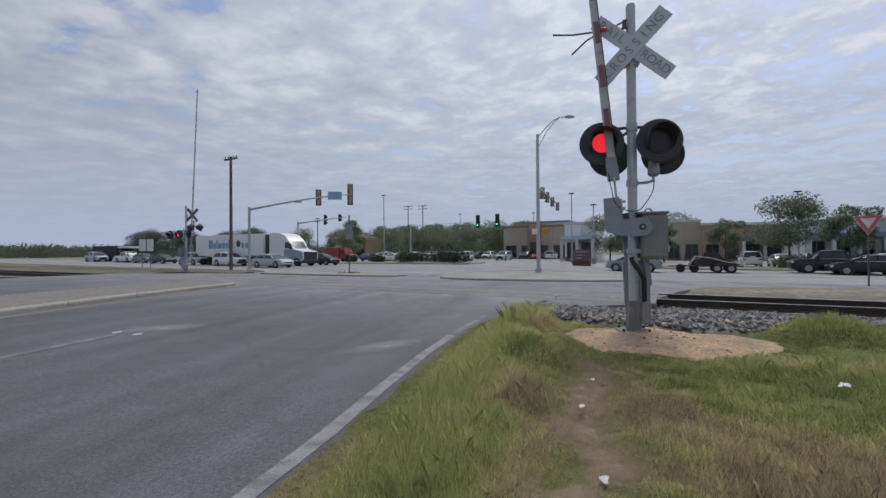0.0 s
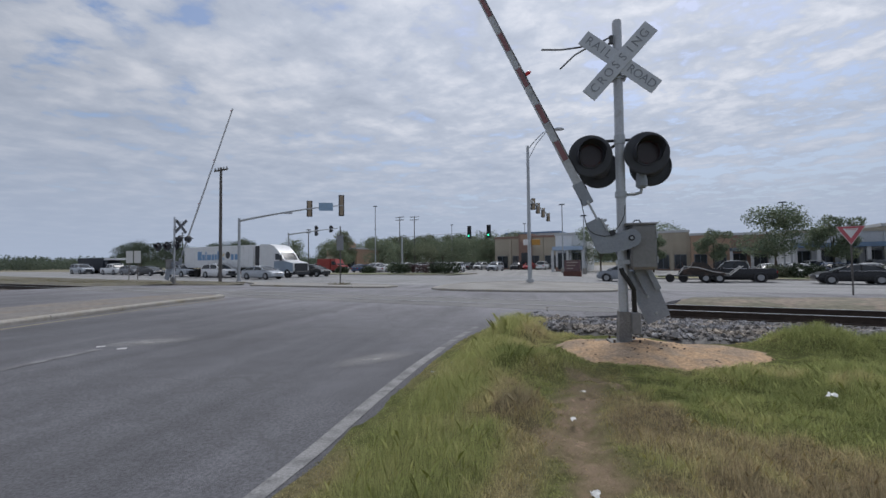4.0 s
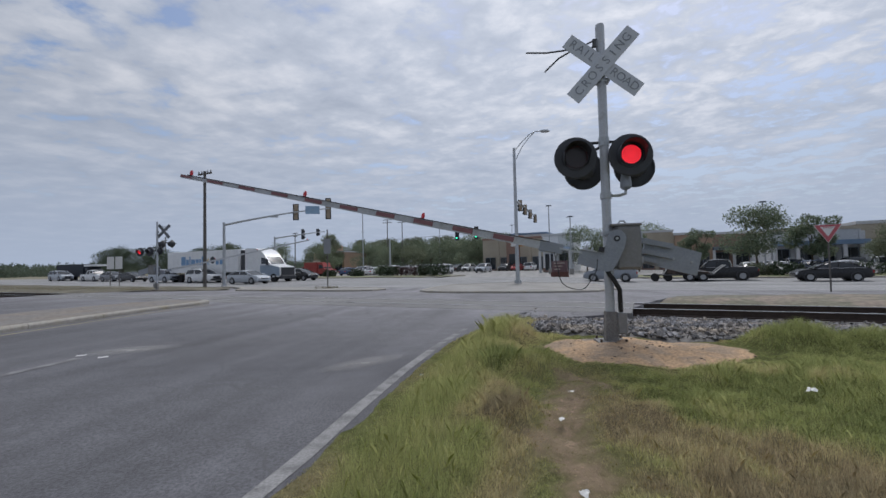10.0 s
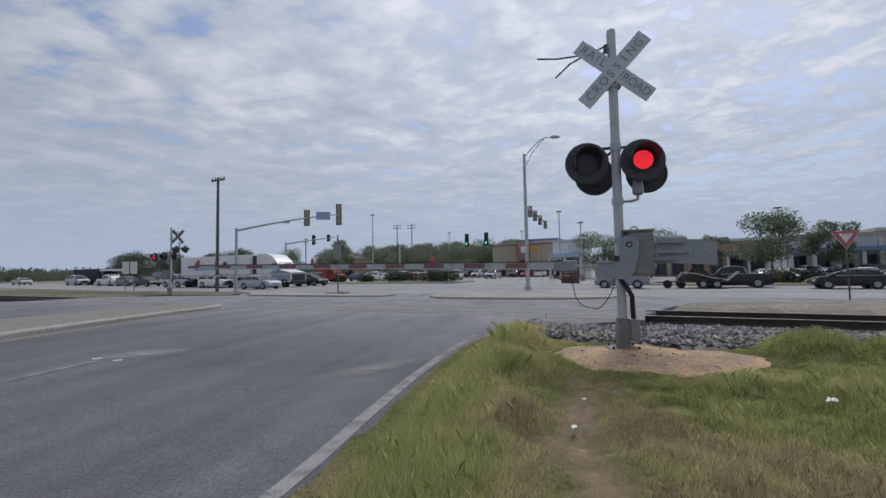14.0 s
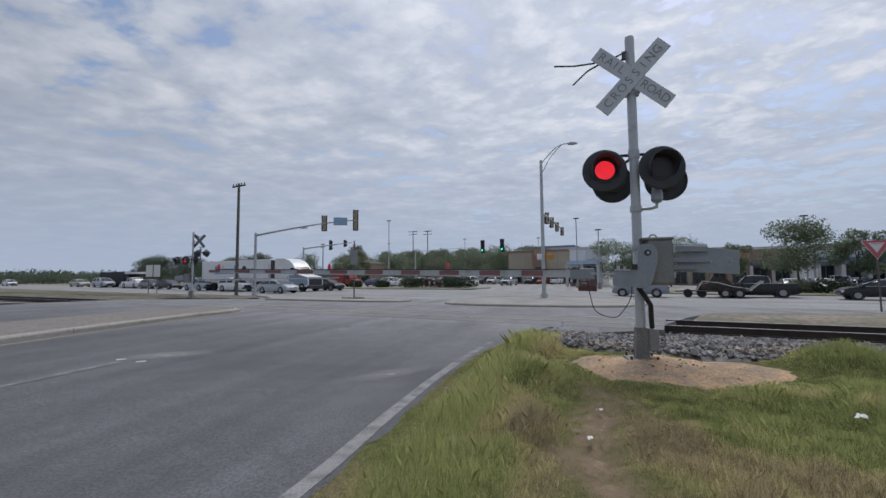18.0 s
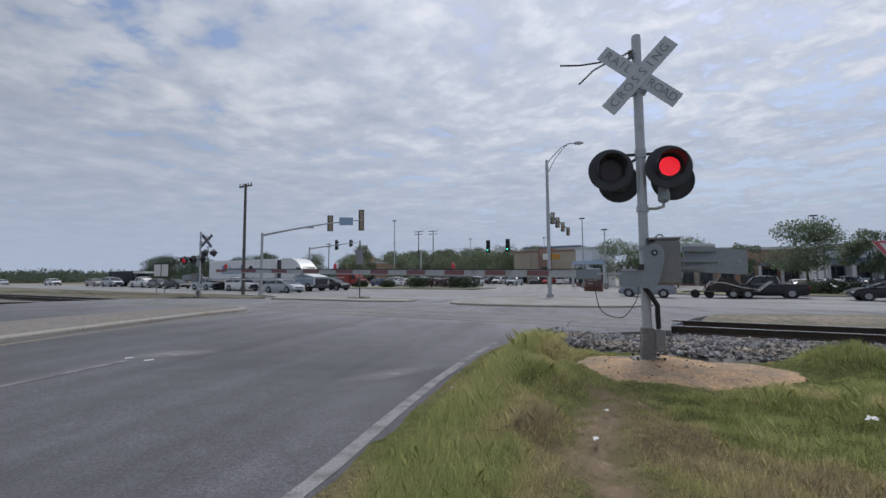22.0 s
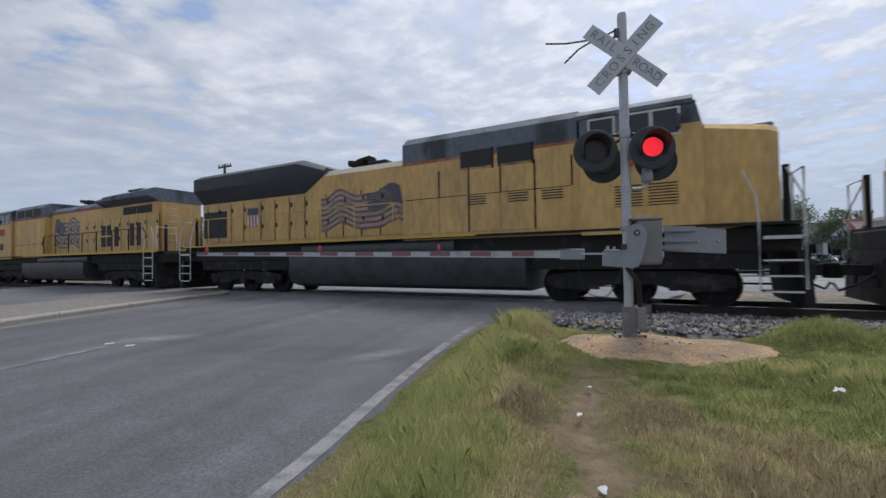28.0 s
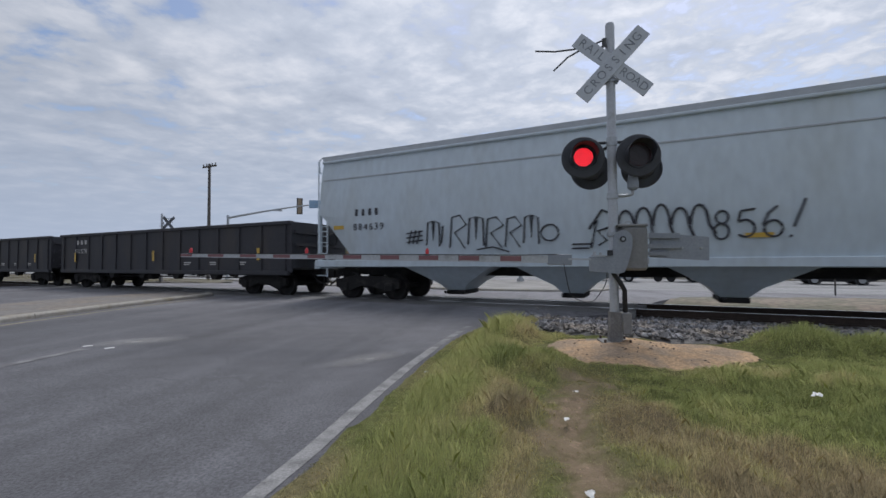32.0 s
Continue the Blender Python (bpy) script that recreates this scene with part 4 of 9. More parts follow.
def crossbuck(parent, z, y, x0=0.0):
    for sign, words, tilt, at in ((1, "CROSSING", -47, [-0.475 + 0.1355 * i for i in range(8)]), (-1, "RAILROAD", 40, [-0.50, -0.38, -0.28, -0.185, 0.19, 0.30, 0.41, 0.525])):
        m = pose(x0, y, z) @ Matrix.Rotation(radians(tilt), 4, "Y")
        blade = part("blade", Geo().cbox(-0.61, 0.61, -0.006 - 0.007 * sign, 0.006 - 0.007 * sign, -0.108, 0.108, 0.004), BUCK, parent, "pale grey crossbuck blade", m=m)
        part("blade_back", Geo().box(-0.605, 0.605, 0.0065 - 0.007 * sign, 0.0075 - 0.007 * sign, -0.104, 0.104), BLADEBACK, blade, "dark bare back of the blade")
        for x, ch in zip(at, words):
            lettering("letter", ch, 0.165, BUCKTEXT, blade, pose(x, -0.009 - 0.007 * sign, 0, 90), "dark worn letter", 0.001)


def signal_mast(m, label, near=True):
    """Flashing-light signal on a mast; x to the driver's right, y away from the driver."""
    t = thing("crossing_signal", m, label, "crossing signal", "crossing signals")
    part("mast", Geo().lathe([(0.0, 0.062), (4.36, 0.062), (4.40, 0.055), (4.41, 0.0)], (0, 0, 0.10), (0, 0, 1), 20), ALU, t)
    base = Geo().cbox(-0.20, 0.20, -0.20, 0.20, 0.02, 0.06, 0.008)
    base.prism([(-0.085, 0.06), (0.085, 0.06), (0.068, 0.46), (-0.068, 0.46)], -0.08, 0.08, "y")
    part("mast_base", base, mat("dull_base_casting", (0.19, 0.185, 0.18), 0.8, 0.1, 0.25, 6, 0.3, 40, second=(0.26, 0.255, 0.25), second_at=0.55), t)
    for sx in (-1, 1):
        for sy in (-1, 1):
            part("bolt", Geo().cyl((sx * 0.16, sy * 0.16, 0.0), (sx * 0.16, sy * 0.16, 0.10), 0.016, k=6), UNDERSIGN, t)
    part("junction_box", Geo().cbox(0.078, 0.20, -0.10, 0.10, 0.16, 0.45, 0.012), CASE, t)
    part("concrete_footing", Geo().cbox(-0.36, 0.36, -0.36, 0.36, -0.3, 0.02, 0.02), FOOTING, t, "weathered concrete footing")
    # crossbuck on a bracket, with the loose wires beside it
    part("bracket", Geo().cyl((0, -0.02, 3.86), (0, -0.10, 3.86), 0.09, k=12).box(-0.10, 0.10, -0.07, 0.07, 3.66, 3.70), GALV, t)
    crossbuck(t, 3.87, -0.115, 0.0 if near else -0.40)
    part("wire_arm", Geo().pipe([(-0.06, -0.08, 4.26), (-0.20, -0.05, 4.21), (-0.50, -0.02, 4.17), (-0.75, 0.0, 4.17), (-1.03, 0.0, 4.20)], 0.012, 6), WIREGREY, t)
    part("wire_stub", Geo().pipe([(-0.20, -0.06, 4.18), (-0.42, -0.05, 4.13), (-0.58, -0.05, 4.05), (-0.78, -0.05, 3.87)], 0.012, 6), WIREGREY, t)
    part("wire_clamp", Geo().cyl((-0.09, -0.05, 4.16), (-0.09, -0.05, 4.27), 0.028, k=8).pipe([(-0.12, -0.05, 4.16), (-0.06, 0, 4.20), (0.0, 0, 4.2)], 0.018, 6), WIREGREY, t)
    shift = 0.0 if near else 0.40
    # lamp arm, lamps for both ways
    part("lamp_arm", Geo().pipe([(-0.40 + shift, 0.02, 2.82), (0.34 + shift, 0.02, 2.82)], 0.021, 8).pipe([(-0.02, 0.05, 2.78), (-0.16, 0.2, 2.72), (-0.24, 0.36, 2.66)], 0.02, 6), BLACK, t)
    part("arm_collar", Geo().cyl((0, 0, 2.76), (0, 0, 2.88), 0.074, k=14), GALV, t)
    spots = {}
    if not near:
        part("side_arm", Geo().pipe([(0.0, 0.0, 3.12), (-0.8, 0.1, 3.10), (-1.6, 0.1, 3.02)], 0.022, 6), BLACK, t)
        for x in (-0.55, -1.25):
            part("side_lamp", Geo().lathe([(-0.14, 0.0), (-0.12, 0.14), (0.0, 0.26), (0.03, 0.26), (0.03, 0.0)], (x, 0.1, 3.0), (1, 0.25, 0), 20), BLACK, t, "black lamp turned to the side street")
            part("side_hood", Geo().lathe([(0.03, 0.15), (0.22, 0.15), (0.22, 0.14), (0.03, 0.14)], (x, 0.1, 3.0), (1, 0.25, 0), 16), BLACK, t)
    for side, x in (("left", -0.41 + shift), ("right", 0.31 + shift)):
        for facing, y in ((-1, -0.12), (1, 0.38)):
            xx = x + (0.0 if facing < 0 else 0.19)
            spots[side, facing] = flasher(t, xx, y, 2.585 if facing < 0 else 2.515, facing, "lamp")
            part("lamp_stem", Geo().cyl((xx, y - facing * 0.08, 2.58), (xx, 0.02, 2.82), 0.022, k=8), BLACK, t)
    # bell on a curved bracket
    part("bell_bracket", Geo().pipe([(0.03, 0, 2.06), (0.18, 0.0, 2.06), (0.26, 0.0, 2.08), (0.27, 0.0, 2.16)], 0.022, 8).cyl((0, 0, 2.02), (0, 0, 2.10), 0.078, k=14), GALV, t)
    part("bell", Geo().lathe([(0, 0.05), (0.03, 0.075), (0.10, 0.075), (0.22, 0.055), (0.26, 0.0)], (0.27, 0.0, 2.14), (0, 0, 1), 16), CRANK, t, "pale grey bell housing")
    return t, spots


# gate angle over time, degrees above level
NEAR_GATE = [(0, 84.3), (1.8, 84.3), (2.4, 82.8), (2.8, 80.0), (3.2, 75.9), (3.6, 70.6), (4.0, 65.0), (4.5, 58.5), (5.5, 47.2), (6.5, 37.6), (7.0, 33.6), (7.5, 29.6), (8.0, 25.8), (8.5, 22.1), (9.0, 18.5), (9.5, 15.4), (10.0, 13.0), (10.5, 10.6), (11.0, 8.4), (11.5, 6.4), (12.0, 4.4), (12.5, 2.4), (12.8, 1.7), (13.5, 1.2), (14.0, 1.0), (32, 1.0)]
FAR_GATE = [(0, 87), (2.2, 86.5), (3.0, 82), (3.6, 74.5), (4.0, 68), (4.5, 61), (5.5, 46.5), (6.5, 35.5), (7.0, 31.5), (8.0, 23), (9.0, 15.5), (10.0, 9.3), (11.0, 4.4), (12.0, 1.0), (12.6, 0.5), (32, 0.5)]


def gate(m, label, length, angles, near=True):
    """Gate machine with a turning crank, arm and counterweight. x to the driver's right; the arm points to -x."""
    t = thing("crossing_gate", m, label, "crossing gate", "crossing gates")
    part("machine_case", Geo().cbox(0.085, 0.41, -0.15, 0.30, 1.03, 1.63, 0.03), CASE, t, "grey gate machine case")
    part("case_door", Geo().cbox(0.10, 0.395, -0.158, -0.148, 1.06, 1.60, 0.006), CASE, t)
    part("case_lid", Geo().cbox(0.02, 0.42, -0.157, 0.31, 1.62, 1.655, 0.012), CASE, t)
    for hz in (1.12, 1.45):
        part("hinge", Geo().cyl((0.405, -0.158, hz), (0.405, -0.158, hz + 0.08), 0.012, k=6), GALV, t)
    for hz in (1.10, 1.50):
        part("clamp", Geo().box(-0.075, 0.10, -0.075, 0.075, hz, hz + 0.06), GALV, t)
    part("lifting_eye", Geo().pipe([(0.14, 0, 1.655), (0.17, 0, 1.70), (0.22, 0, 1.70), (0.25, 0, 1.655)], 0.012, 6), GALV, t)
    part("conduit", Geo().pipe([(-0.04, -0.10, 1.05), (-0.02, -0.11, 0.98), (0.05, -0.11, 0.88), (0.115, -0.10, 0.76), (0.12, -0.07, 0.62), (0.13, -0.05, 0.46)], 0.032, 10), CABLE, t, "thick black cable hose")
    piv = new("gate_beam")
    piv.parent = t
    # crank plate: from the shaft down to the arm, drawn level
    outline = [(0.12 * math.cos(a), 0.12 * math.sin(a)) for a in [radians(18 * i) for i in range(11)]]
    outline += [(-0.125, -0.12), (-0.15, -0.18), (-0.18, -0.215), (-0.24, -0.235), (-0.43, -0.24), (-0.43, -0.435), (-0.05, -0.465), (0.02, -0.44), (0.065, -0.33), (0.118, -0.10)]
    crank = part("crank", Geo().prism(outline, -0.030, 0.0), CRANK, piv, "pale grey curved crank arm")
    part("shaft", Geo().cyl((0, -0.042, 0), (0, 0.10, 0), 0.040, k=16), BLACK, piv)
    part("shaft_nut", Geo().cyl((0, -0.052, 0), (0, -0.03, 0), 0.020, k=6), GALV, piv)
    part("arm_clamp", Geo().box(-0.70, -0.40, -0.034, -0.004, -0.288, -0.262).box(-0.40, -0.22, -0.05, 0.03, -0.235, -0.215).cyl((-0.36, -0.02, -0.22), (-0.36, -0.02, -0.17), 0.02, k=6).cyl((-0.28, -0.02, -0.22), (-0.28, -0.02, -0.18), 0.016, k=6), ALU, piv, "bolted arm clamp")
    part("breakaway_bracket", Geo().box(-0.20, -0.13, -0.06, -0.032, -0.22, -0.15), BLACK, piv)
    # arm in red and white sections, tapering
    root = part("arm_root", Geo().cbox(-0.98, -0.65, -0.024, 0.024, -0.355, -0.205, 0.01), CRANK, piv, "pale root piece of the gate arm")
    red = False
    edges = [0.97, 1.33]
    while edges[-1] < length:
        edges.append(min(length, edges[-1] + 0.297 * length / 6.9))
    for a, b in zip(edges, edges[1:]):
        h0, h1 = 0.056 - 0.028 * a / length, 0.056 - 0.028 * b / length
        sec = lambda x, h: [Vector((-x, y, -0.28 + z)) for y, z in ((-0.024, -h), (0.024, -h), (0.024, h), (-0.024, h))]
        tube = part("arm_section", Geo().loft([sec(a, h0), sec(b - 0.004, h1)]), ARMWHITE, piv)
        if red:
            tape = lambda x, h: [Vector((-x, y, -0.28 + z)) for y, z in ((-0.027, -0.62 * h), (-0.0245, -0.62 * h), (-0.0245, 0.78 * h), (-0.027, 0.78 * h))]
            part("red_tape", Geo().loft([tape(a, h0), tape(b - 0.004, h1)]), ARMRED, tube, "faded red reflective tape")
        red = not red
    for d in (length * 0.39, length * 0.67, length - 0.18):
        z0 = -0.28 + 0.056 - 0.028 * d / length
        part("arm_lamp", Geo().lathe([(0, 0.022), (0.03, 0.028), (0.06, 0.025), (0.085, 0.010), (0.09, 0.0)], (-d, 0, z0 + 0.012), (0, 0, 1), 12), ARMLAMP, piv, "small red gate arm lamp")
        part("lamp_foot", Geo().box(-d - 0.045, -d + 0.045, -0.028, 0.028, z0 - 0.01, z0 + 0.014), HOUSING, piv)
    part("arm_cable", Geo().pipe([(-0.85, -0.03, -0.21)] + [(-0.85 - (length - 1.0) * i / 12, -0.03, -0.28 + 0.060 - 0.028 * (0.9 + (length - 1) * i / 12) / length) for i in range(1, 13)], 0.006, 5), CABLE, piv)
    # counterweights behind the shaft
    part("weight_arm", Geo().box(0.10, 0.80, 0.29, 0.338, 0.03, 0.10).box(0.10, 0.80, 0.29, 0.338, -0.11, -0.05).box(0.10, 0.66, 0.29, 0.338, -0.21, -0.16).cyl((0, 0.0, 0), (0, 0.35, 0), 0.035, k=12).prism([(-0.05, 0.10), (0.20, 0.10), (0.20, -0.21), (0.0, -0.21)], 0.29, 0.338, "y"), CRANK, piv)
    part("counterweight", Geo().prism([(0.44, 0.115), (1.18, 0.05), (1.18, -0.27), (0.44, -0.235)], 0.34, 0.40), CRANK, piv, "grey slab counterweight")
    for wx in (0.84, 1.08):
        part("weight_bolt", Geo().cyl((wx, 0.32, -0.10), (wx, 0.41, -0.10), 0.018, k=6), GALV, piv)
    if near:
        # a loose wire loop that always hangs plumb from the arm's root
        wire = part("hanging_wire", Geo().pipe([(0.27 - 0.27 * math.cos(math.pi * i / 16) + 0.02 * math.sin(i * 0.9), 0, -0.46 * math.sin(math.pi * i / 16) ** 0.8 - 0.11 * i / 16) for i in range(17)], 0.006, 5), CABLE, piv)
        MOVERS.append((wire, [(tt, pose(-0.76, -0.03, -0.34) @ Matrix.Rotation(radians(-a), 4, "Y")) for tt, a in angles]))
    MOVERS.append((piv, [(tt, pose(0.08, -0.19, 1.45) @ Matrix.Rotation(radians(a), 4, "Y")) for tt, a in angles]))
    return t


def facing_pose(x, y, z, heading):
    """x to the right of a viewer who looks along the heading (degrees to the right of +y)."""
    return pose(x, y, z, 0, 0, -heading)


NEAR_BASE = (2.54, 5.74, 0.07)
near_signal, near_lamps = signal_mast(facing_pose(*NEAR_BASE, ROADWAY - 2), "grey railroad crossing signal with crossbuck and red flashers")
gate(facing_pose(*NEAR_BASE, ROADWAY), "red and white striped crossing gate on a grey machine", 6.9, NEAR_GATE)
FAR_BASE = P(-28.9, 16.8, 0.0)
far_signal, far_lamps = signal_mast(facing_pose(FAR_BASE.x, FAR_BASE.y, 0.0, ROADWAY + 180), "far grey crossing signal with crossbuck and red flashers", False)
gate(facing_pose(FAR_BASE.x, FAR_BASE.y, 0.0, ROADWAY + 180), "far striped crossing gate on a grey machine", 11.0, FAR_GATE, False)

# flashes: (time, side that glows) for the lamps that face the camera
FLASH = [(0.0, "left"), (0.2, "off"), (0.5, "right"), (0.95, "left"), (1.65, "right"), (2.25, "left"), (2.85, "right"), (3.15, "off"), (3.45, "left"), (3.95, "off"), (4.12, "right"), (4.7, "left"), (5.3, "right"), (5.9, "left"), (6.4, "right"), (6.85, "left"), (7.4, "off"), (7.75, "right"), (8.35, "off"), (8.8, "right"), (9.25, "left"), (9.85, "right"), (10.35, "left"), (10.95, "off"), (11.2, "right"), (11.75, "left"), (12.3, "right"), (12.85, "left"), (13.45, "off"), (13.8, "right"), (14.35, "left"), (15.0, "right"), (15.6, "left"), (16.1, "left"), (17.2, "right"), (17.75, "left"), (18.25, "right"), (18.8, "left"), (19.3, "right"), (19.85, "off"), (20.3, "left"), (20.85, "off"), (21.75, "right"), (22.35, "off"), (22.9, "right"), (23.2, "off"), (23.35, "right"), (23.7, "off"), (24.2, "right"), (24.75, "left"), (25.22, "off"), (25.35, "right"), (25.8, "left"), (26.4, "right"), (27.0, "left"), (27.65, "right"), (28.45, "left"), (28.85, "right"), (29.45, "left"), (30.1, "off"), (30.3, "right"), (30.75, "off"), (31.3, "right"), (31.85, "left")]


def flash_rows(rotor, side):
    """The rotor shows its glowing face while its side is lit, and turns its dark face otherwise."""
    home = rotor.matrix_basis.copy()
    rows, now = [], None
    for t, lit in FLASH:
        want = 0.0 if lit == side else 180.0
        if now is None:
            rows.append((0.0, want))
        elif want != now:
            for i in range(4):
                rows.append((t + i / 30 - 0.05, now + (want - now) * i / 3))
        now = want
    rows.append((32.0, now))
    return [(max(0, t), home @ Matrix.Rotation(radians(a), 4, "Z")) for t, a in rows]


for side in ("left", "right"):
    MOVERS.append((near_lamps[side, -1], flash_rows(near_lamps[side, -1], side)))
    MOVERS.append((near_lamps[side, 1], flash_rows(near_lamps[side, 1], side)))
    other = "right" if side == "left" else "left"
    MOVERS.append((far_lamps[side, -1], flash_rows(far_lamps[side, -1], other)))
    MOVERS.append((far_lamps[side, 1], flash_rows(far_lamps[side, 1], side)))

# ---- poles, street lamp, traffic lights, signs ----
WOOD = mat("weathered_pole_wood", (0.12, 0.112, 0.105), 0.9, 0, 0.25, 3, 0.4, 20, stretch=(6, 6, 0.6))
TANBACK = mat("dull_tan_signal_back", (0.31, 0.25, 0.18), 0.6, 0.1, 0.12, 4)
HEADY = mat("signal_yellow", (0.42, 0.22, 0.04), 0.5, 0, 0.12, 5)
SIGNBLUE = mat("street_sign_blue", (0.27, 0.40, 0.55), 0.45, 0, 0.08, 5)
SIGNWHITE = mat("sign_white", (0.68, 0.68, 0.68), 0.5, 0, 0.06, 5)
GREENGLOW = mat("green_lamp_glow", (0.05, 0.95, 0.45), 0.4, emit=2.2)
REDGLOW = mat("signal_red_glow", (1.0, 0.05, 0.04), 0.4, emit=2.2)


def wooden_pole(s, n, high, arms=1, label="weathered wooden utility pole with a crossarm", reach=0.95):
    z = ground_z(s, n)
    t = thing("utility_pole", plan(s, n, z - 0.1), label, "utility pole", "utility poles")
    part("pole", Geo().cyl((0, 0, -0.3), (0, 0, high + 0.1), 0.17, 0.12, 10), WOOD, t)
    for k in range(arms):
        zz = high - 0.15 - 0.9 * k
        part("crossarm", Geo().box(-reach, reach, -0.06, 0.06, zz - 0.07, zz + 0.07), WOOD, t)
        for x in [reach * k for k in (-0.9, -0.42, 0.42, 0.9)]:
            part("insulator", Geo().lathe([(0, 0.03), (0.05, 0.07), (0.12, 0.05), (0.18, 0.07), (0.24, 0.02)], (x, 0, zz + 0.07), (0, 0, 1), 8, True), HOUSING, t)
    return t


wooden_pole(-37.2, 25.9, 10.9)
wooden_pole(-73.1, 112, 16.3, 2, "distant wooden utility pole with two crossarms", 1.6)
wooden_pole(-69.5, 115, 16.5, 2, "distant wooden utility pole with two crossarms", 1.6)
wooden_pole(-150, 90, 13.0, 3, "distant wooden utility pole with three crossarms")
wooden_pole(-95, 95, 12.0, 2, "distant wooden utility pole with two crossarms")


def traffic_head(parent, x, y, z, lit=None, facing=-1, lamps=3, k=1.0):
    """A signal head of stacked lamps with a dark rim plate; facing along y."""
    plate = part("back_plate", Geo().cbox(x - 0.28 * k, x + 0.28 * k, y - 0.01, y + 0.01, z - 0.27 * k * lamps, z + 0.27 * k * lamps, 0.005), BLACK, parent, "black back plate")
    h = part("signal_head", Geo().cbox(x - 0.18 * k, x + 0.18 * k, y - 0.12, y + 0.10, z - 0.245 * k * lamps, z + 0.245 * k * lamps, 0.02), TANBACK if lit is None else BLACK, parent, "stacked traffic light head")
    for i in range(lamps):
        zz = z + 0.48 * k * ((lamps - 1) / 2 - i)
        part("visor", Geo().lathe([(0.10, 0.17), (0.34, 0.17), (0.34, 0.16), (0.10, 0.16)], (x, y, zz), (0, facing, 0), 12), BLACK, h)
        part("lens", Geo().lathe([(0.0, 0.15), (0.02, 0.11), (0.03, 0.0)], (x, y + facing * 0.125, zz), (0, facing, 0), 12), GREENGLOW if lit == i and i == lamps - 1 else (REDGLOW if lit == i else BLACK), h)
    return h


def signal_bridge(s, n, reach_s, reach_n, high, rise, heads, label, sign=True, k=1.0, thin=1.0):
    """Mast arm: pole and a long rising arm to (reach_s, reach_n) off the pole, with heads along it."""
    z = ground_z(s, n)
    length = math.hypot(reach_s, reach_n)
    lift = lambda u: high + rise * (1 - (1 - u) ** 1.35)
    t = thing("traffic_signal", plan(s, n, z, math.degrees(math.atan2(reach_n, reach_s))), label, "traffic signal", "traffic signals")
    part("pole", Geo().cyl((0, 0, 0), (0, 0, high + 0.25), 0.15, 0.12, 14).cyl((0, 0, 0), (0, 0, 0.12), 0.25, k=12), GALV, t)
    pts = [(length * i / 10, 0, lift(i / 10)) for i in range(11)]
    part("mast_arm", Geo().pipe(pts, [(0.11 - 0.06 * i / 10) * thin for i in range(11)], 10), GALV, t)
    for at, facing, lamps, lit in heads:
        traffic_head(t, at * length, 0.22 * facing, lift(at) + 0.03, lit, facing, lamps, k)
    if sign:
        part("street_name_sign", Geo().box(length * 0.76, length * 0.90, -0.14, -0.11, lift(0.83) - 0.42, lift(0.83) + 0.38), SIGNBLUE, t, "pale blue street name sign")
        part("sign_bracket", Geo().box(length * 0.82, length * 0.84, -0.14, 0.0, lift(0.83) - 0.05, lift(0.83) + 0.05), GALV, t)
        part("arm_box", Geo().cbox(length * 0.42, length * 0.50, -0.1, 0.1, lift(0.46) - 0.19, lift(0.46) - 0.06, 0.02), GALV, t)
    return t


signal_bridge(-36.0, 27.0, 7.5, 6.2, 5.80, 1.68, [(0.665, 1, 3, None), (0.985, 1, 4, None)], "galvanised traffic light mast arm seen from behind")


def street_lamp(s, n, high, label):
    z = ground_z(s, n)
    t = thing("street_lamp", plan(s, n, z, 28), label, "street lamp")
    part("pole", Geo().cyl((0, 0, 0.12), (0, 0, high), 0.15, 0.10, 14).cyl((0, 0, 0.1), (0, 0, 0.32), 0.26, k=14), GALV, t)
    arm = Geo().pipe([(0.05, 0, high - 0.2), (0.5, 0, high + 0.35), (1.1, 0, high + 0.95), (1.6, 0, high + 1.2), (2.0, 0, high + 1.22)], 0.035, 8)
    arm.pipe([(0.08, 0, high - 0.9), (0.6, 0, high + 0.1), (1.2, 0, high + 0.85), (1.6, 0, high + 1.2)], 0.028, 8)
    part("lamp_bracket", arm, GALV, t)
    part("lamp_head", Geo().loft([[Vector((x, y * w, high + 1.22 + zz * w)) for y, zz in ((-0.14, 0), (-0.10, 0.09), (0.10, 0.09), (0.14, 0), (0.09, -0.08), (-0.09, -0.08))] for x, w in ((1.95, 0.5), (2.1, 1.0), (2.45, 1.1), (2.65, 0.5))]), GALV, t)
    # pedestrian signals and a cluster of heads on a back arm
    part("walk_signal", Geo().cbox(-0.42, -0.10, -0.12, 0.12, 2.75, 3.15, 0.02), SIGNWHITE, t)
    part("walk_signal", Geo().cbox(0.15, 0.75, -0.14, 0.14, 2.75, 3.15, 0.02), HEADY, t)
    part("mast_arm", Geo().pipe([(0.05, 0, 6.0), (2.0, 5.7, 6.35), (6.0, 17.0, 6.7)], [0.10, 0.08, 0.05], 8), GALV, t)
    for k in (0.16, 0.36, 0.62, 0.95):
        traffic_head(t, 6.0 * k, 17.0 * k, 6.0 + 0.5 * k, None, 1, 3, 0.56)
    return t


street_lamp(-8.3, 29.6, 9.9, "tall galvanised street lamp with signal heads on its pole")
signal_bridge(-40, 62, 17, 0, 6.15, 0.3, [(0.76, -1, 3, 2), (0.955, -1, 3, 2)], "far traffic light mast arm showing green", False, 1.25, 0.45)
signal_bridge(-49, 45, 9.5, 0, 6.0, 0.5, [(0.55, 1, 3, 7), (0.84, 1, 2, 7)], "far traffic light mast arm by the street", False, 0.9)


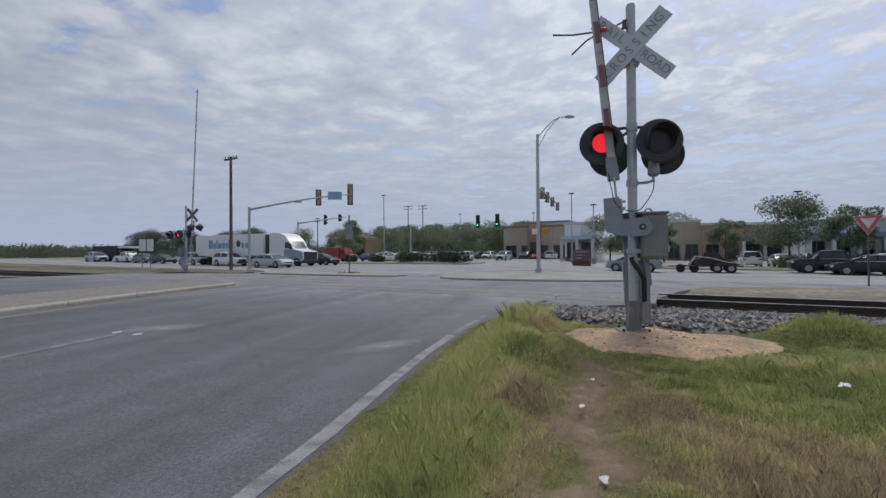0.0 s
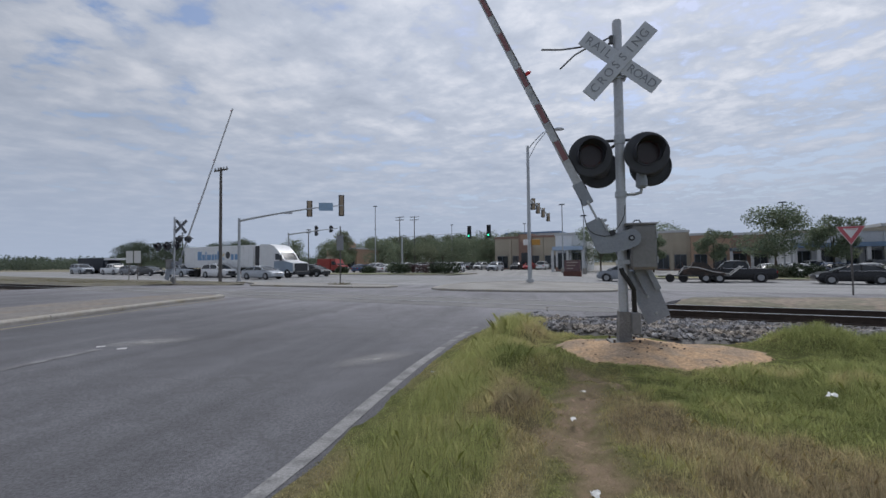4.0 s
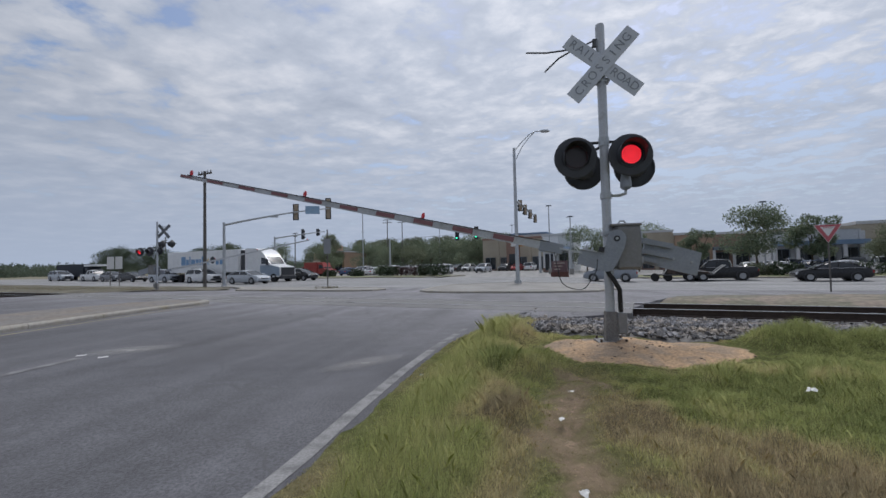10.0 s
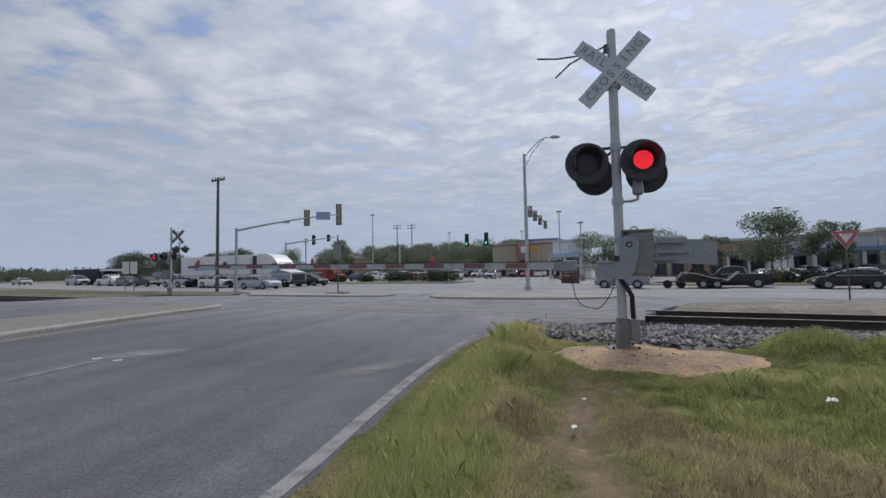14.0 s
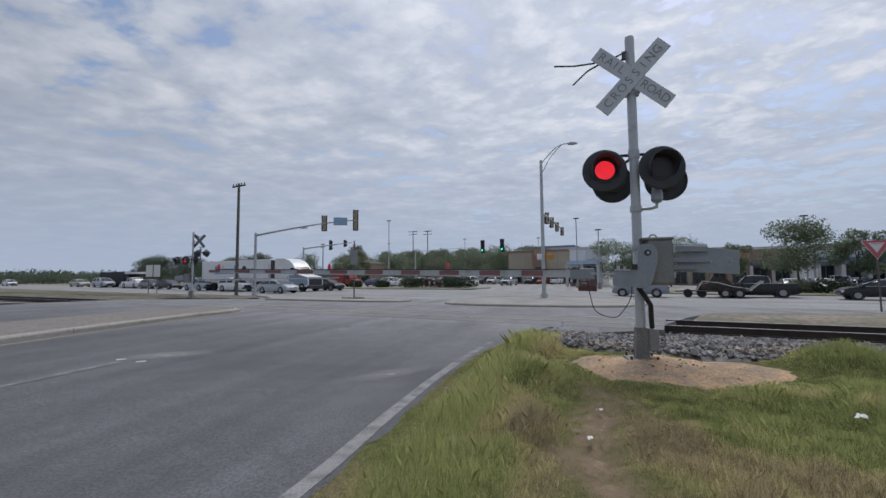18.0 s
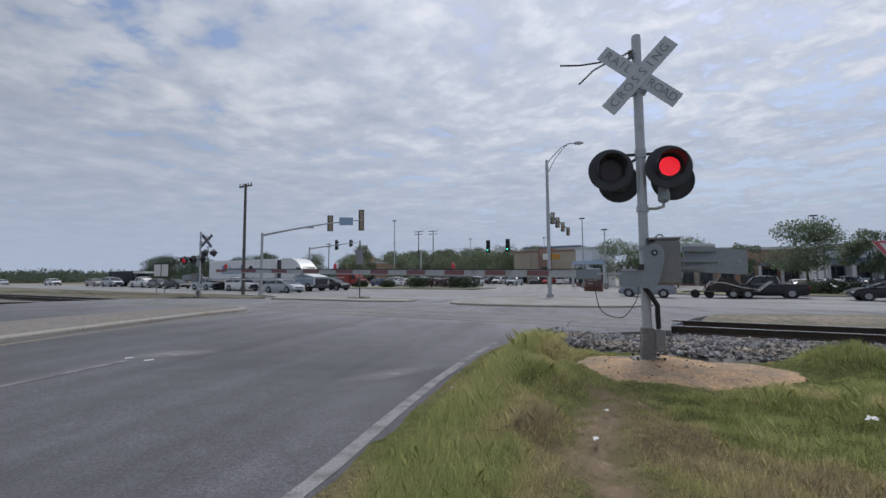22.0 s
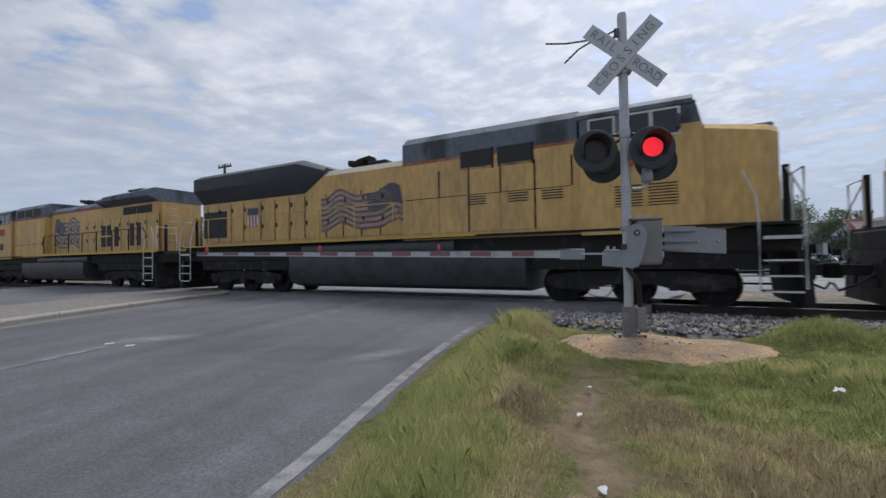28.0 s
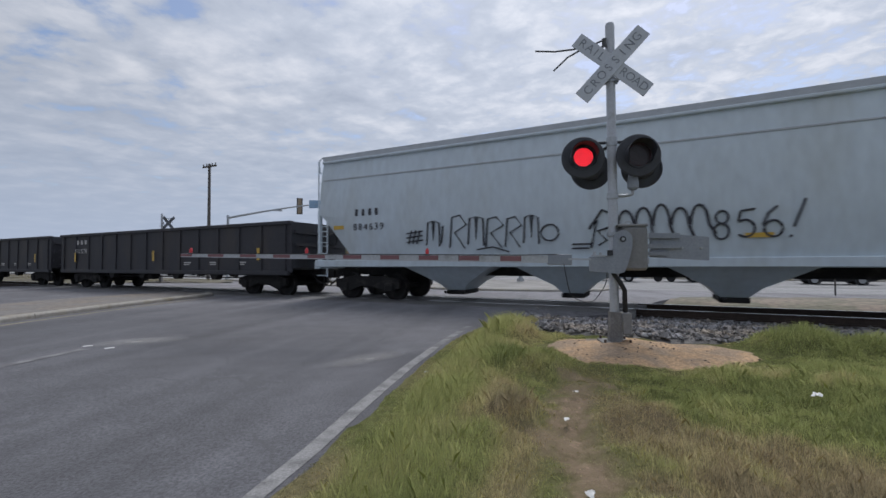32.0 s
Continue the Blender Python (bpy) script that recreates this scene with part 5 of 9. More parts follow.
def yield_sign(s, n, turn):
    z = ground_z(s, n)
    t = thing("yield_sign", plan(s, n, z, turn), "red and white triangular yield sign on a post", "yield sign")
    part("post", Geo().box(-0.03, 0.03, 0.0, 0.05, -0.2, 3.0), WOOD, t)
    a = 0.42
    tri = lambda r: [(-r, 2.80 + r * 0.42), (r, 2.80 + r * 0.42), (0, 2.80 - r * 1.32)]
    part("plate", Geo().prism(tri(a * 1.14), -0.012, -0.006), SIGNWHITE, t)
    part("red_border", Geo().prism(tri(a * 1.08), -0.018, -0.013), mat("faded_sign_red", (0.46, 0.11, 0.13), 0.5, 0, 0.1, 5), t)
    part("white_centre", Geo().prism(tri(a * 0.60), -0.024, -0.019), SIGNWHITE, t)
    lettering("sign_word", "YIELD", 0.135, mat("faded_sign_red", (0.46, 0.11, 0.13), 0.5), t, pose(0, -0.026, 2.87, 90), "faded red sign word")


yield_sign(7.4, 24.4, -10)


def post_sign(s, n, high, w, h, material, label, posts=1, turn=0, over=0.0):
    z = ground_z(s, n)
    t = thing("road_sign", plan(s, n, z, turn), label, "road sign")
    for k in range(posts):
        x = 0 if posts == 1 else (-0.3 + 0.6 * k) * w
        part("post", Geo().box(x - 0.035, x + 0.035, 0.0, 0.06, -0.1, high + over), WOOD, t)
    for k in range(posts):
        x = 0 if posts == 1 else (-0.27 + 0.54 * k) * w
        ww = w if posts == 1 else w * 0.46
        part("panel", Geo().box(x - ww / 2, x + ww / 2, -0.02, 0.0, high - h, high), material, t)
    return t


post_sign(-54, 26.8, 3.3, 1.75, 1.4, SIGNWHITE, "pair of white road sign panels seen from behind", 2, 25)
post_sign(-20.0, 23.0, 3.55, 0.50, 1.05, HOUSING, "grey road sign seen from behind on a tall island post", 1, 20, 0.65)

# ---- the train ----
YEL = mat("armour_yellow", (0.64, 0.415, 0.145), 0.55, 0, 0.16, 0.9, 0.05, 30, second=(0.47, 0.315, 0.135), second_at=0.58, soft=0.14, stretch=(1, 1, 0.35))
HGREY = mat("harbour_grey", (0.15, 0.178, 0.215), 0.72, 0, 0.16, 1.2, second=(0.07, 0.077, 0.088), second_at=0.55, stretch=(1, 1, 0.5), spec=0.2)
UNDER = mat("grimy_underframe", (0.024, 0.023, 0.023), 0.8, 0, 0.35, 3, 0.3, 20, second=(0.055, 0.050, 0.046), second_at=0.62, spec=0.25)
TANKGREY = mat("fuel_tank_grey", (0.055, 0.057, 0.062), 0.45, 0, 0.2, 2, second=(0.04, 0.038, 0.036), second_at=0.55)
TANKPALE = mat("clean_tank_grey", (0.15, 0.158, 0.17), 0.45, 0, 0.15, 1.2, second=(0.11, 0.112, 0.116), second_at=0.55)
LOCORED = mat("loco_red_lettering", (0.38, 0.05, 0.04), 0.5, 0, 0.1, 4)
WORNRED = mat("faded_red_blocks", (0.34, 0.10, 0.055), 0.6, 0, 0.15, 3, second=(0.42, 0.20, 0.08), second_at=0.56)
STEPWHITE = mat("step_edge_white", (0.62, 0.62, 0.60), 0.6, 0, 0.15, 8)
FLAGBLUE = mat("flag_blue", (0.055, 0.065, 0.12), 0.5, 0, 0.15, 4)
FLAGFIELD = mat("flag_faded_field", (0.085, 0.088, 0.115), 0.5, 0, 0.2, 3, second=(0.13, 0.12, 0.11), second_at=0.56)
FLAGRED = mat("flag_faded_red", (0.20, 0.10, 0.085), 0.5, 0, 0.25, 3, second=(0.27, 0.18, 0.12), second_at=0.56)
FLAGPALE = mat("flag_faded_white", (0.40, 0.35, 0.31), 0.5, 0, 0.25, 3, second=(0.30, 0.24, 0.19), second_at=0.55)
LOUVRE = mat("louvre_black", (0.03, 0.03, 0.03), 0.7, 0, 0.2, 20)
PAINTMARK = mat("white_paint_marks", (0.48, 0.47, 0.45), 0.6, 0, 0.2, 5)


def train_rows(q, flip=False, length=0.0):
    """Places of a vehicle that begins q metres down the train."""
    rows = []
    for t in (0, 20, 24, 25.35, 26.4, 27.5, 28.5, 29.5, 30.5, 31.5, 32):
        s = q - 21.7 * t + 0.58 * max(0.0, 27.5 - t)
        rows.append((t, plan(s, TRACK_N, 0.0) if not flip else plan(s + length, TRACK_N, 0.0, 180)))
    return rows


def wheel_geo(r):
    g = Geo()
    g.lathe([(-0.07, 0.0), (-0.07, r * 0.35), (-0.03, r * 0.4), (-0.03, r * 0.82), (-0.07, r * 0.88), (-0.07, r), (0.05, r), (0.05, r + 0.025), (0.08, r + 0.025), (0.08, 0.0)], (0, 0, 0), (0, 1, 0), 24)
    return g


WHEELS = {r: wheel_geo(r).mesh("wheel") for r in (0.51, 0.44)}
for me in WHEELS.values():
    me.materials.append(UNDER)


def bogie(parent, x, axles, r, base, name="bogie"):
    """A wheel truck: side frames, springs, journal boxes, wheels."""
    g = Geo()
    half = base * (len(axles) - 1) / 2 + 0.35
    for y in (-1.08, 1.08):
        g.prism([(x - half, r - 0.02), (x - half, r + 0.22), (x - half * 0.55, r + 0.34), (x + half * 0.55, r + 0.34), (x + half, r + 0.22), (x + half, r - 0.02), (x + half * 0.6, r - 0.16), (x + half * 0.2, r + 0.02), (x - half * 0.2, r + 0.02), (x - half * 0.6, r - 0.16)], y - 0.07, y + 0.07)
        for a in axles:
            g.cbox(x + a * base - 0.16, x + a * base + 0.16, y - 0.13, y + 0.13, r - 0.14, r + 0.14, 0.03)
        for k in (-0.5, 0.5):
            g.cyl((x + k * base, y, r - 0.12), (x + k * base, y, r + 0.26), 0.10, k=8)
    g.box(x - 0.25, x + 0.25, -1.0, 1.0, r - 0.05, r + 0.30)
    b = part(name, g, UNDER, parent, "grimy black wheel truck frame")
    for a in axles:
        for y, turn in ((-0.755, 0), (0.755, 180)):
            part("wheel", WHEELS[r], None, b, m=pose(x + a * base, y, r, 0, 0, turn))
        part("axle", Geo().cyl((x + a * base, -0.7, r), (x + a * base, 0.7, r), 0.085, k=8), UNDER, b)
    return b


def coupler(parent, x, way):
    part("coupler", Geo().box(min(x, x + way * 0.9), max(x, x + way * 0.9), -0.09, 0.09, 0.72, 0.95).cbox(x - 0.14, x + 0.14, -0.16, 0.16, 0.66, 1.0, 0.03), UNDER, parent, "black knuckle coupler")
    part("air_hose", Geo().pipe([(x + way * 0.7, -0.35, 0.85), (x + way * 0.35, -0.38, 0.55), (x + way * 0.05, -0.25, 0.40), (x, -0.1, 0.55)], 0.03, 6), RUBBER, parent)


def wavy_flag(parent, x0, x1, z0, z1, y):
    """A faded striped banner painted on the hood side, as thin waving bands; its dark field lies towards x0."""
    bands, cut = 13, 0.40
    for b in range(bands):
        spans = [(0.0, 1.0, FLAGRED if b % 2 == 0 else FLAGPALE)] if b < 6 else [(0.0, cut, FLAGFIELD), (cut, 1.0, FLAGRED if b % 2 == 0 else FLAGPALE)]
        for f0, f1, paint_ in spans:
            rows = []
            for i in range(13):
                f = f0 + (f1 - f0) * i / 12
                wob = 0.13 * math.sin(f * 10.0 + 0.5) + 0.05 * math.sin(f * 19)
                a = z0 + (z1 - z0) * b / bands + wob
                c = a + (z1 - z0) / bands - 0.006
                x = x0 + (x1 - x0) * f + 0.28 * (b / bands - 0.5) * (1 - f)
                rows.append([Vector((x, y, a)), Vector((x, y, c)), Vector((x, y + 0.004, c)), Vector((x, y + 0.004, a))])
            part("flag_band", Geo().loft(rows), paint_, parent)


def shield(parent, x, z, w, y):
    """A plain shield emblem: blue top over red and white bars."""
    part("emblem_top", Geo().box(x - w / 2, x + w / 2, y - 0.006, y - 0.002, z + w * 0.12, z + w * 0.62), FLAGBLUE, parent)
    for k in range(7):
        a = x - w / 2 + w * k / 7
        low = z - w * (0.62 - 0.16 * abs(k - 3) / 3)
        part("emblem_bar", Geo().box(a, a + w / 7 - 0.004, y - 0.006, y - 0.002, low, z + w * 0.115), LOCORED if k % 2 else SIGNWHITE, parent)


HEADL_ = mat('loco_lamp_glass', (0.6, 0.6, 0.56), 0.2, 0, 0.05, 8)


CLEANYEL = mat("bright_armour_yellow", (0.75, 0.485, 0.175), 0.5, 0, 0.10, 0.9, 0.05, 30, second=(0.66, 0.44, 0.18), second_at=0.62, soft=0.14, stretch=(1, 1, 0.35))


def locomotive(q, L, number, kind, label, flip=False, flag=None, emblem=None, bars=None, dark_doors=(), slogan=False, band=3.92, nose_x=1.28, wing=False, paint=None):
    """A six-axle road diesel; x runs from the front coupler to the rear one. band: where the grey begins on cab and front hood."""
    t = thing("locomotive", plan(q, TRACK_N), label, "locomotive", "locomotives of the train")
    ge = kind == "ge"
    yellow = paint or YEL
    hw, aux = 1.04, 1.38
    hood_end = L - 1.85 if ge else L - 1.6
    tail = L - 1.15 if ge else L - 0.62
    tall_end = 9.3 if ge else 10.3 if wing else 10.35
    high, low = 4.74, (4.42 if ge else 4.68 if wing else 4.22)
    # underframe, deck, tank
    part("underframe", Geo().cbox(1.35 if wing else 0.75, L - 0.75, -1.30, 1.30, 1.22, 1.60, 0.04).box(1.5 if wing else 1.2, L - 1.2, -0.5, 0.5, 0.95, 1.25), UNDER, t)
    part("deck", Geo().box(1.4 if wing else 0.8, L - 0.8, -1.53, 1.53, 1.60, 1.66), UNDER, t)
    for y in (-1.545, 1.535):
        part("sill_stripe", Geo().box(tall_end - 2.5, L - 1.0, y, y + 0.01, 1.62, 1.74 if ge else 1.67), mat("sill_yellow", (0.66, 0.42, 0.05), 0.5, 0, 0.1, 2), t)
    tank = [(-1.45, 1.30), (1.45, 1.30), (1.47, 0.75), (1.30, 0.42), (0.9, 0.30), (-0.9, 0.30), (-1.30, 0.42), (-1.47, 0.75)]
    part("fuel_tank", Geo().prism(tank, 6.5, 14.2 if ge else 15.2, "x"), TANKPALE if paint else TANKGREY, t, "grey fuel tank")
    for y in (-1.32, 1.32):
        part("air_reservoir", Geo().cyl((8.6, y, 1.42), (14.6, y, 1.42), 0.14, k=12), TANKGREY, t)
    for x in (3.95, L - 4.35):
        bogie(t, x, (-1, 0, 1), 0.51, 1.72)
    for x0, x1 in ((1.5, 6.4), (L - 6.9, L - 1.9)):
        for y in (-1.25, 1.18):
            part("bogie_apron", Geo().box(x0, x1, y, y + 0.07, 0.90, 1.25), UNDER, t)
    lead = 0.62 if wing else 0.0
    coupler(t, lead, 1)
    coupler(t, L, -1)
    # pilot, steps and end rails at both ends
    for x0, w in ((0.62 + lead, 1), (tail, -1)):
        plough = [(x0, 0.14), (x0 + w * 0.16, 0.12), (x0 + w * 0.28, 1.25), (x0 + w * 0.06, 1.25)]
        part("pilot", Geo().prism(plough, -1.45, 1.45), UNDER, t)
        for y in (-1, 1):
            for k in range(4):
                zz = 0.42 + 0.32 * k
                st = part("step", Geo().box(min(x0 + w * 0.2, x0 + w * 0.83), max(x0 + w * 0.2, x0 + w * 0.83), min(y * 1.12, y * 1.54), max(y * 1.12, y * 1.54), zz, zz + 0.035), UNDER, t)
                part("step_edge", Geo().box(min(x0 + w * 0.2, x0 + w * 0.83), max(x0 + w * 0.2, x0 + w * 0.83), min(y * 1.54, y * 1.555), max(y * 1.54, y * 1.555), zz, zz + 0.04), STEPWHITE, st, "white step edge")
            for xx in (x0 + w * 0.15, x0 + w * 0.90):
                part("grab_rail", Geo().pipe([(xx, y * 1.56, 0.5), (xx, y * 1.56, 1.7), (xx + w * 0.02, y * 1.5, 2.2), (xx + w * 0.25, y * 1.48, 2.75)], 0.022, 6), STEPWHITE, t)
            part("end_rail", Geo().pipe([(x0 + w * 0.12, y * 1.4, 1.66), (x0 + w * 0.12, y * 1.4, 2.75), (x0 + w * 0.12, y * 0.55, 2.75), (x0 + w * 0.12, y * 0.5, 1.7)], 0.022, 6), STEPWHITE, t)
            part("hose_rack", Geo().pipe([(x0 - w * 0.05, y * 0.9, 1.1), (x0 - w * 0.12, y * 0.9, 0.7), (x0 - w * 0.05, y * 0.6, 0.5), (x0 - w * 0.02, y * 0.5, 1.0)], 0.03, 6), RUBBER, t)
            part("stack_post", Geo().cyl((x0 + w * 0.3, y * 0.9, 1.66), (x0 + w * 0.3, y * 0.9, 2.9), 0.07, k=8), UNDER, t)
    # nose
    ring = lambda x, h, z1, c: [Vector((x, y, z)) for y, z in ((-h, 1.55), (h, 1.55), (h, z1 - c), (h - c, z1), (-h + c, z1), (-h, z1 - c))]
    up_nose = 0.0 if ge or wing else 0.28
    if wing:
        # blunt nose with slanted cheeks, the wing emblem painted on them
        part("nose", Geo().loft([ring(nose_x, 0.92, 3.56, 0.10), ring(2.46, 1.40, 3.66, 0.10)]), yellow, t)
        for y in (-1, 1):
            at = lambda u, z, d: Vector((nose_x + u * (2.46 - nose_x) - d * 0.5, y * (0.92 + 0.48 * u + d), z))
            face = lambda pts, d: Geo().add([at(u, z, d) for u, z in pts], [(0, 1, 2, 3) if y < 0 else (3, 2, 1, 0)])
            part("wing_ground", face([(0.08, 3.12), (0.50, 3.10), (0.90, 3.62), (0.10, 3.36)], 0.010), SIGNWHITE, t, "white wing emblem ground")
            for k in range(3):
                part("wing_bar", face([(0.14, 3.18 + 0.07 * k), (0.52 + 0.13 * k, 3.20 + 0.12 * k), (0.56 + 0.13 * k, 3.27 + 0.12 * k), (0.14, 3.225 + 0.07 * k)], 0.016), FLAGBLUE, t, "blue wing bar")
            part("wing_shield", face([(0.22, 2.86), (0.36, 2.86), (0.44, 3.14), (0.16, 3.14)], 0.014), FLAGBLUE, t, "blue emblem shield")
            part("wing_shield_centre", face([(0.25, 2.94), (0.34, 2.94), (0.37, 3.07), (0.22, 3.07)], 0.020), SIGNWHITE, t)
    else:
        part("nose", Geo().loft([ring(nose_x, 0.98 + up_nose * 0.8, 3.34 + up_nose * 1.3, 0.16), ring(nose_x + 0.18, 1.22, 3.46 + up_nose * 1.15, 0.16), ring(2.50, 1.34, 3.66 + up_nose, 0.12)]), yellow, t)
    part("number_board", Geo().cbox(nose_x - 0.04, nose_x + 0.34, -0.62, 0.62, 3.36 + up_nose * 1.25, 3.58 + up_nose * 1.3, 0.03), HGREY, t)
    part("nose_door", Geo().cbox(nose_x - 0.025, nose_x + 0.02, -0.75, -0.15, 1.75, 3.0, 0.01), yellow, t)
    part("nose_lamp", Geo().box(nose_x - 0.01, nose_x + 0.04, -0.22, 0.22, 3.12, 3.24), HEADL_, t)
    # cab with slanted front: yellow below the band, grey above
    back, sink = (0.42, 0.09) if wing else (0.0, 0.0)
    front = lambda z: 2.40 + back + 0.22 * max(0.0, z - 3.6)
    part("cab", Geo().prism([(2.45, 1.52), (5.05, 1.52), (5.05, band), (front(band), band), (2.42 + back, 3.8), (2.45, 3.8)], -1.52, 1.52), yellow, t, "yellow crew cab")
    part("cab_upper", Geo().prism([(front(band + 0.002), band + 0.002), (5.05, band + 0.002), (5.05, 4.42), (front(4.42), 4.42)], -1.515, 1.515), HGREY, t)
    roof = lambda x: [Vector((x, y, z)) for y, z in ((-1.55, 4.36), (-1.55, 4.46), (-1.25, 4.64), (-0.4, 4.74), (0.4, 4.74), (1.25, 4.64), (1.55, 4.46), (1.55, 4.36))]
    part("cab_roof", Geo().loft([roof(2.62 + back), roof(5.12)]), HGREY, t, "dark grey cab roof")
    for x in (3.0, 4.1):
        part("roof_unit", Geo().cbox(x, x + 0.9, -0.55, 0.55, 4.72, 4.86, 0.04), HGREY, t)
    for y in (-0.18, 0.18):
        part("headlight", Geo().cyl((2.60 + back, y, 4.52), (2.70 + back, y, 4.52), 0.11, k=10), HEADL_, t)
    for y in (-1.30, 0.04):
        part("windscreen", Geo().add([Vector((front(z) - 0.02, yy, z)) for yy, z in ((y, 3.80), (y + 1.26, 3.80), (y + 1.26, 4.32), (y, 4.32))], [(0, 1, 2, 3)]), GLASS, t)
    for y in (-1, 1):
        for a, b in ((3.22, 3.66), (3.72, 4.20), (4.44, 4.90)) if wing else ((2.92, 3.42), (3.50, 4.02), (4.28, 4.80)):
            fr = part("window_frame", Geo().box(a - 0.05, b + 0.05, min(y * 1.515, y * 1.535), max(y * 1.515, y * 1.535), 3.70 - sink, 4.34 - sink), STEPWHITE if not ge else CRANK, t)
            part("window_pane", Geo().box(a, b, min(y * 1.536, y * 1.542), max(y * 1.536, y * 1.542), 3.75 - sink, 4.29 - sink), GLASS, fr)
        if ge:
            part("cab_vent", Geo().box(3.35, 3.85, min(y * 1.52, y * 1.53), max(y * 1.52, y * 1.53), 2.10, 2.50), LOUVRE, t)
            part("cab_hatch", Geo().cbox(2.7, 3.1, min(y * 1.52, y * 1.53), max(y * 1.52, y * 1.53), 2.05, 2.40, 0.004), yellow, t)
        else:
            for ga, gb in ((3.40, 4.42), (4.48, 5.02)) if wing else ((2.95, 3.55), (3.67, 4.27)):
                v = part("grille", Geo().box(ga, gb, min(y * 1.52, y * 1.528), max(y * 1.52, y * 1.528), 2.15 - 2 * sink, 2.65 - 2 * sink), LOUVRE, t)
                for j in range(7):
                    part("slat", Geo().box(ga, gb, min(y * 1.528, y * 1.545), max(y * 1.528, y * 1.545), 2.17 - 2 * sink + 0.068 * j, 2.205 - 2 * sink + 0.068 * j), yellow, v)
        part("mirror", Geo().box(2.88 + back * 0.6, 2.94 + back * 0.6, min(y * 1.54, y * 1.74), max(y * 1.54, y * 1.74), 3.80, 4.1), HGREY, t)
        if number:
            lettering("road_number", number, 0.72, LOCORED, t, pose(3.42 if ge else 4.1 if wing else 3.75, y * 1.545, 3.06 if wing else 3.22, 90, 0, 0 if y < 0 else 180), "red road number")
        else:
            for k in range(4):
                part("number_bar", Geo().box(2.7 + 0.36 * k, 2.98 + 0.36 * k, min(y * 1.535, y * 1.545), max(y * 1.535, y * 1.545), 3.0, 3.42), LOCORED, t, "red painted number bar")
        if slogan:
            lettering("slogan", "BUILDING AMERICA", 0.27, mat("slogan_dark", (0.10, 0.06, 0.03), 0.6), t, pose(6.9, y * (aux + 0.012), 3.28, 90, 0, 0 if y < 0 else 180), "small dark painted words")
    # hood: tall block behind the cab, then the lower engine hood
    part("auxiliary_cab", Geo().box(5.052, tall_end, -aux, aux, 1.56, band), yellow, t)
    up = lambda x, h, z0, z: [Vector((x, yy, zz)) for yy, zz in ((-h, z0), (-h, z - 0.24), (-h + 0.28, z), (h - 0.28, z), (h, z - 0.24), (h, z0))]
    part("tall_hood_top", Geo().loft([up(5.13, aux - 0.002, band, high), up(tall_end - 0.002, aux - 0.002, band, high)]), HGREY, t)
    body_z = 4.10 if ge or wing else 3.98
    part("hood", Geo().box(tall_end, hood_end, -hw, hw, 1.66, body_z), yellow, t)
    part("hood_top", Geo().loft([up(tall_end + 0.002, hw + 0.004, body_z, low), up(hood_end, hw + 0.004, body_z, low)]), HGREY if ge or wing else mat("pale_hood_roof", (0.42, 0.38, 0.30), 0.6, 0, 0.15, 1), t)
    for y in (-1, 1):
        if not wing:
            part("red_stripe", Geo().box(5.05, tall_end - 0.01, min(y * aux, y * (aux + 0.006)), max(y * aux, y * (aux + 0.006)), band - 0.07, band + 0.01), LOCORED if ge else WORNRED, t)
        if ge:
            part("red_stripe", Geo().box(tall_end, hood_end - 0.01, min(y * hw, y * (hw + 0.006)), max(y * hw, y * (hw + 0.006)), body_z - 0.08, body_z + 0.01), LOCORED, t)
        # grilles in the grey band and panels below
        for k in range(3 if ge else 2):
            x = 5.6 + 1.15 * k if ge else 6.3 + 1.12 * k
            gr = part("band_grille", Geo().box(x, x + 0.95, min(y * aux, y * (aux + 0.012)), max(y * aux, y * (aux + 0.012)), band + (0.12 if ge else -0.42), band + (0.52 if ge else 0.12)), LOUVRE, t)
            part("grille_frame", Geo().box(x - 0.06, x, min(y * aux, y * (aux + 0.03)), max(y * aux, y * (aux + 0.03)), band + (0.08 if ge else -0.44), band + (0.56 if ge else 0.14)), CRANK if ge else UNDER, gr)
        for k in range(int((tall_end - 5.4) / 0.95)):
            x = 5.3 + 0.95 * k
            part("side_panel", Geo().cbox(x, x + 0.90, min(y * aux, y * (aux + 0.012)), max(y * aux, y * (aux + 0.012)), 1.75, band - 0.35, 0.005), yellow, t)
            if ge:
                continue
            part("panel_seam", Geo().box(x - 0.048, x - 0.006, min(y * aux, y * (aux + 0.006)), max(y * aux, y * (aux + 0.006)), 1.75 if k % 2 else 2.8, band - 0.35), UNDER, t)
        part("sill_seam", Geo().box(5.3, tall_end - 0.1, min(y * (aux + 0.012), y * (aux + 0.015)), max(y * (aux + 0.012), y * (aux + 0.015)), 2.34 if ge else 2.78, 2.36 if ge else 2.80), UNDER, t)
        for x in () if ge else (5.5, 6.4, 7.6):
            for k in range(4):
                part("vent_slot", Geo().box(x, x + 0.55, min(y * (aux + 0.012), y * (aux + 0.02)), max(y * (aux + 0.012), y * (aux + 0.02)), 2.50 - 1.6 * sink + 0.07 * k, 2.53 - 1.6 * sink + 0.07 * k), LOUVRE, t)
    # roof fittings
    part("roof_hatch", Geo().cbox(7.2, 8.6, -0.7, 0.7, high - 0.02, high + 0.10, 0.04), HGREY, t)
    part("exhaust", Geo().cbox(12.6 if ge else 11.7, 13.5 if ge else 12.5, -0.35, 0.35, low - 0.02, low + 0.26, 0.04), UNDER, t)
    hx = 11.2 if ge else 13.0
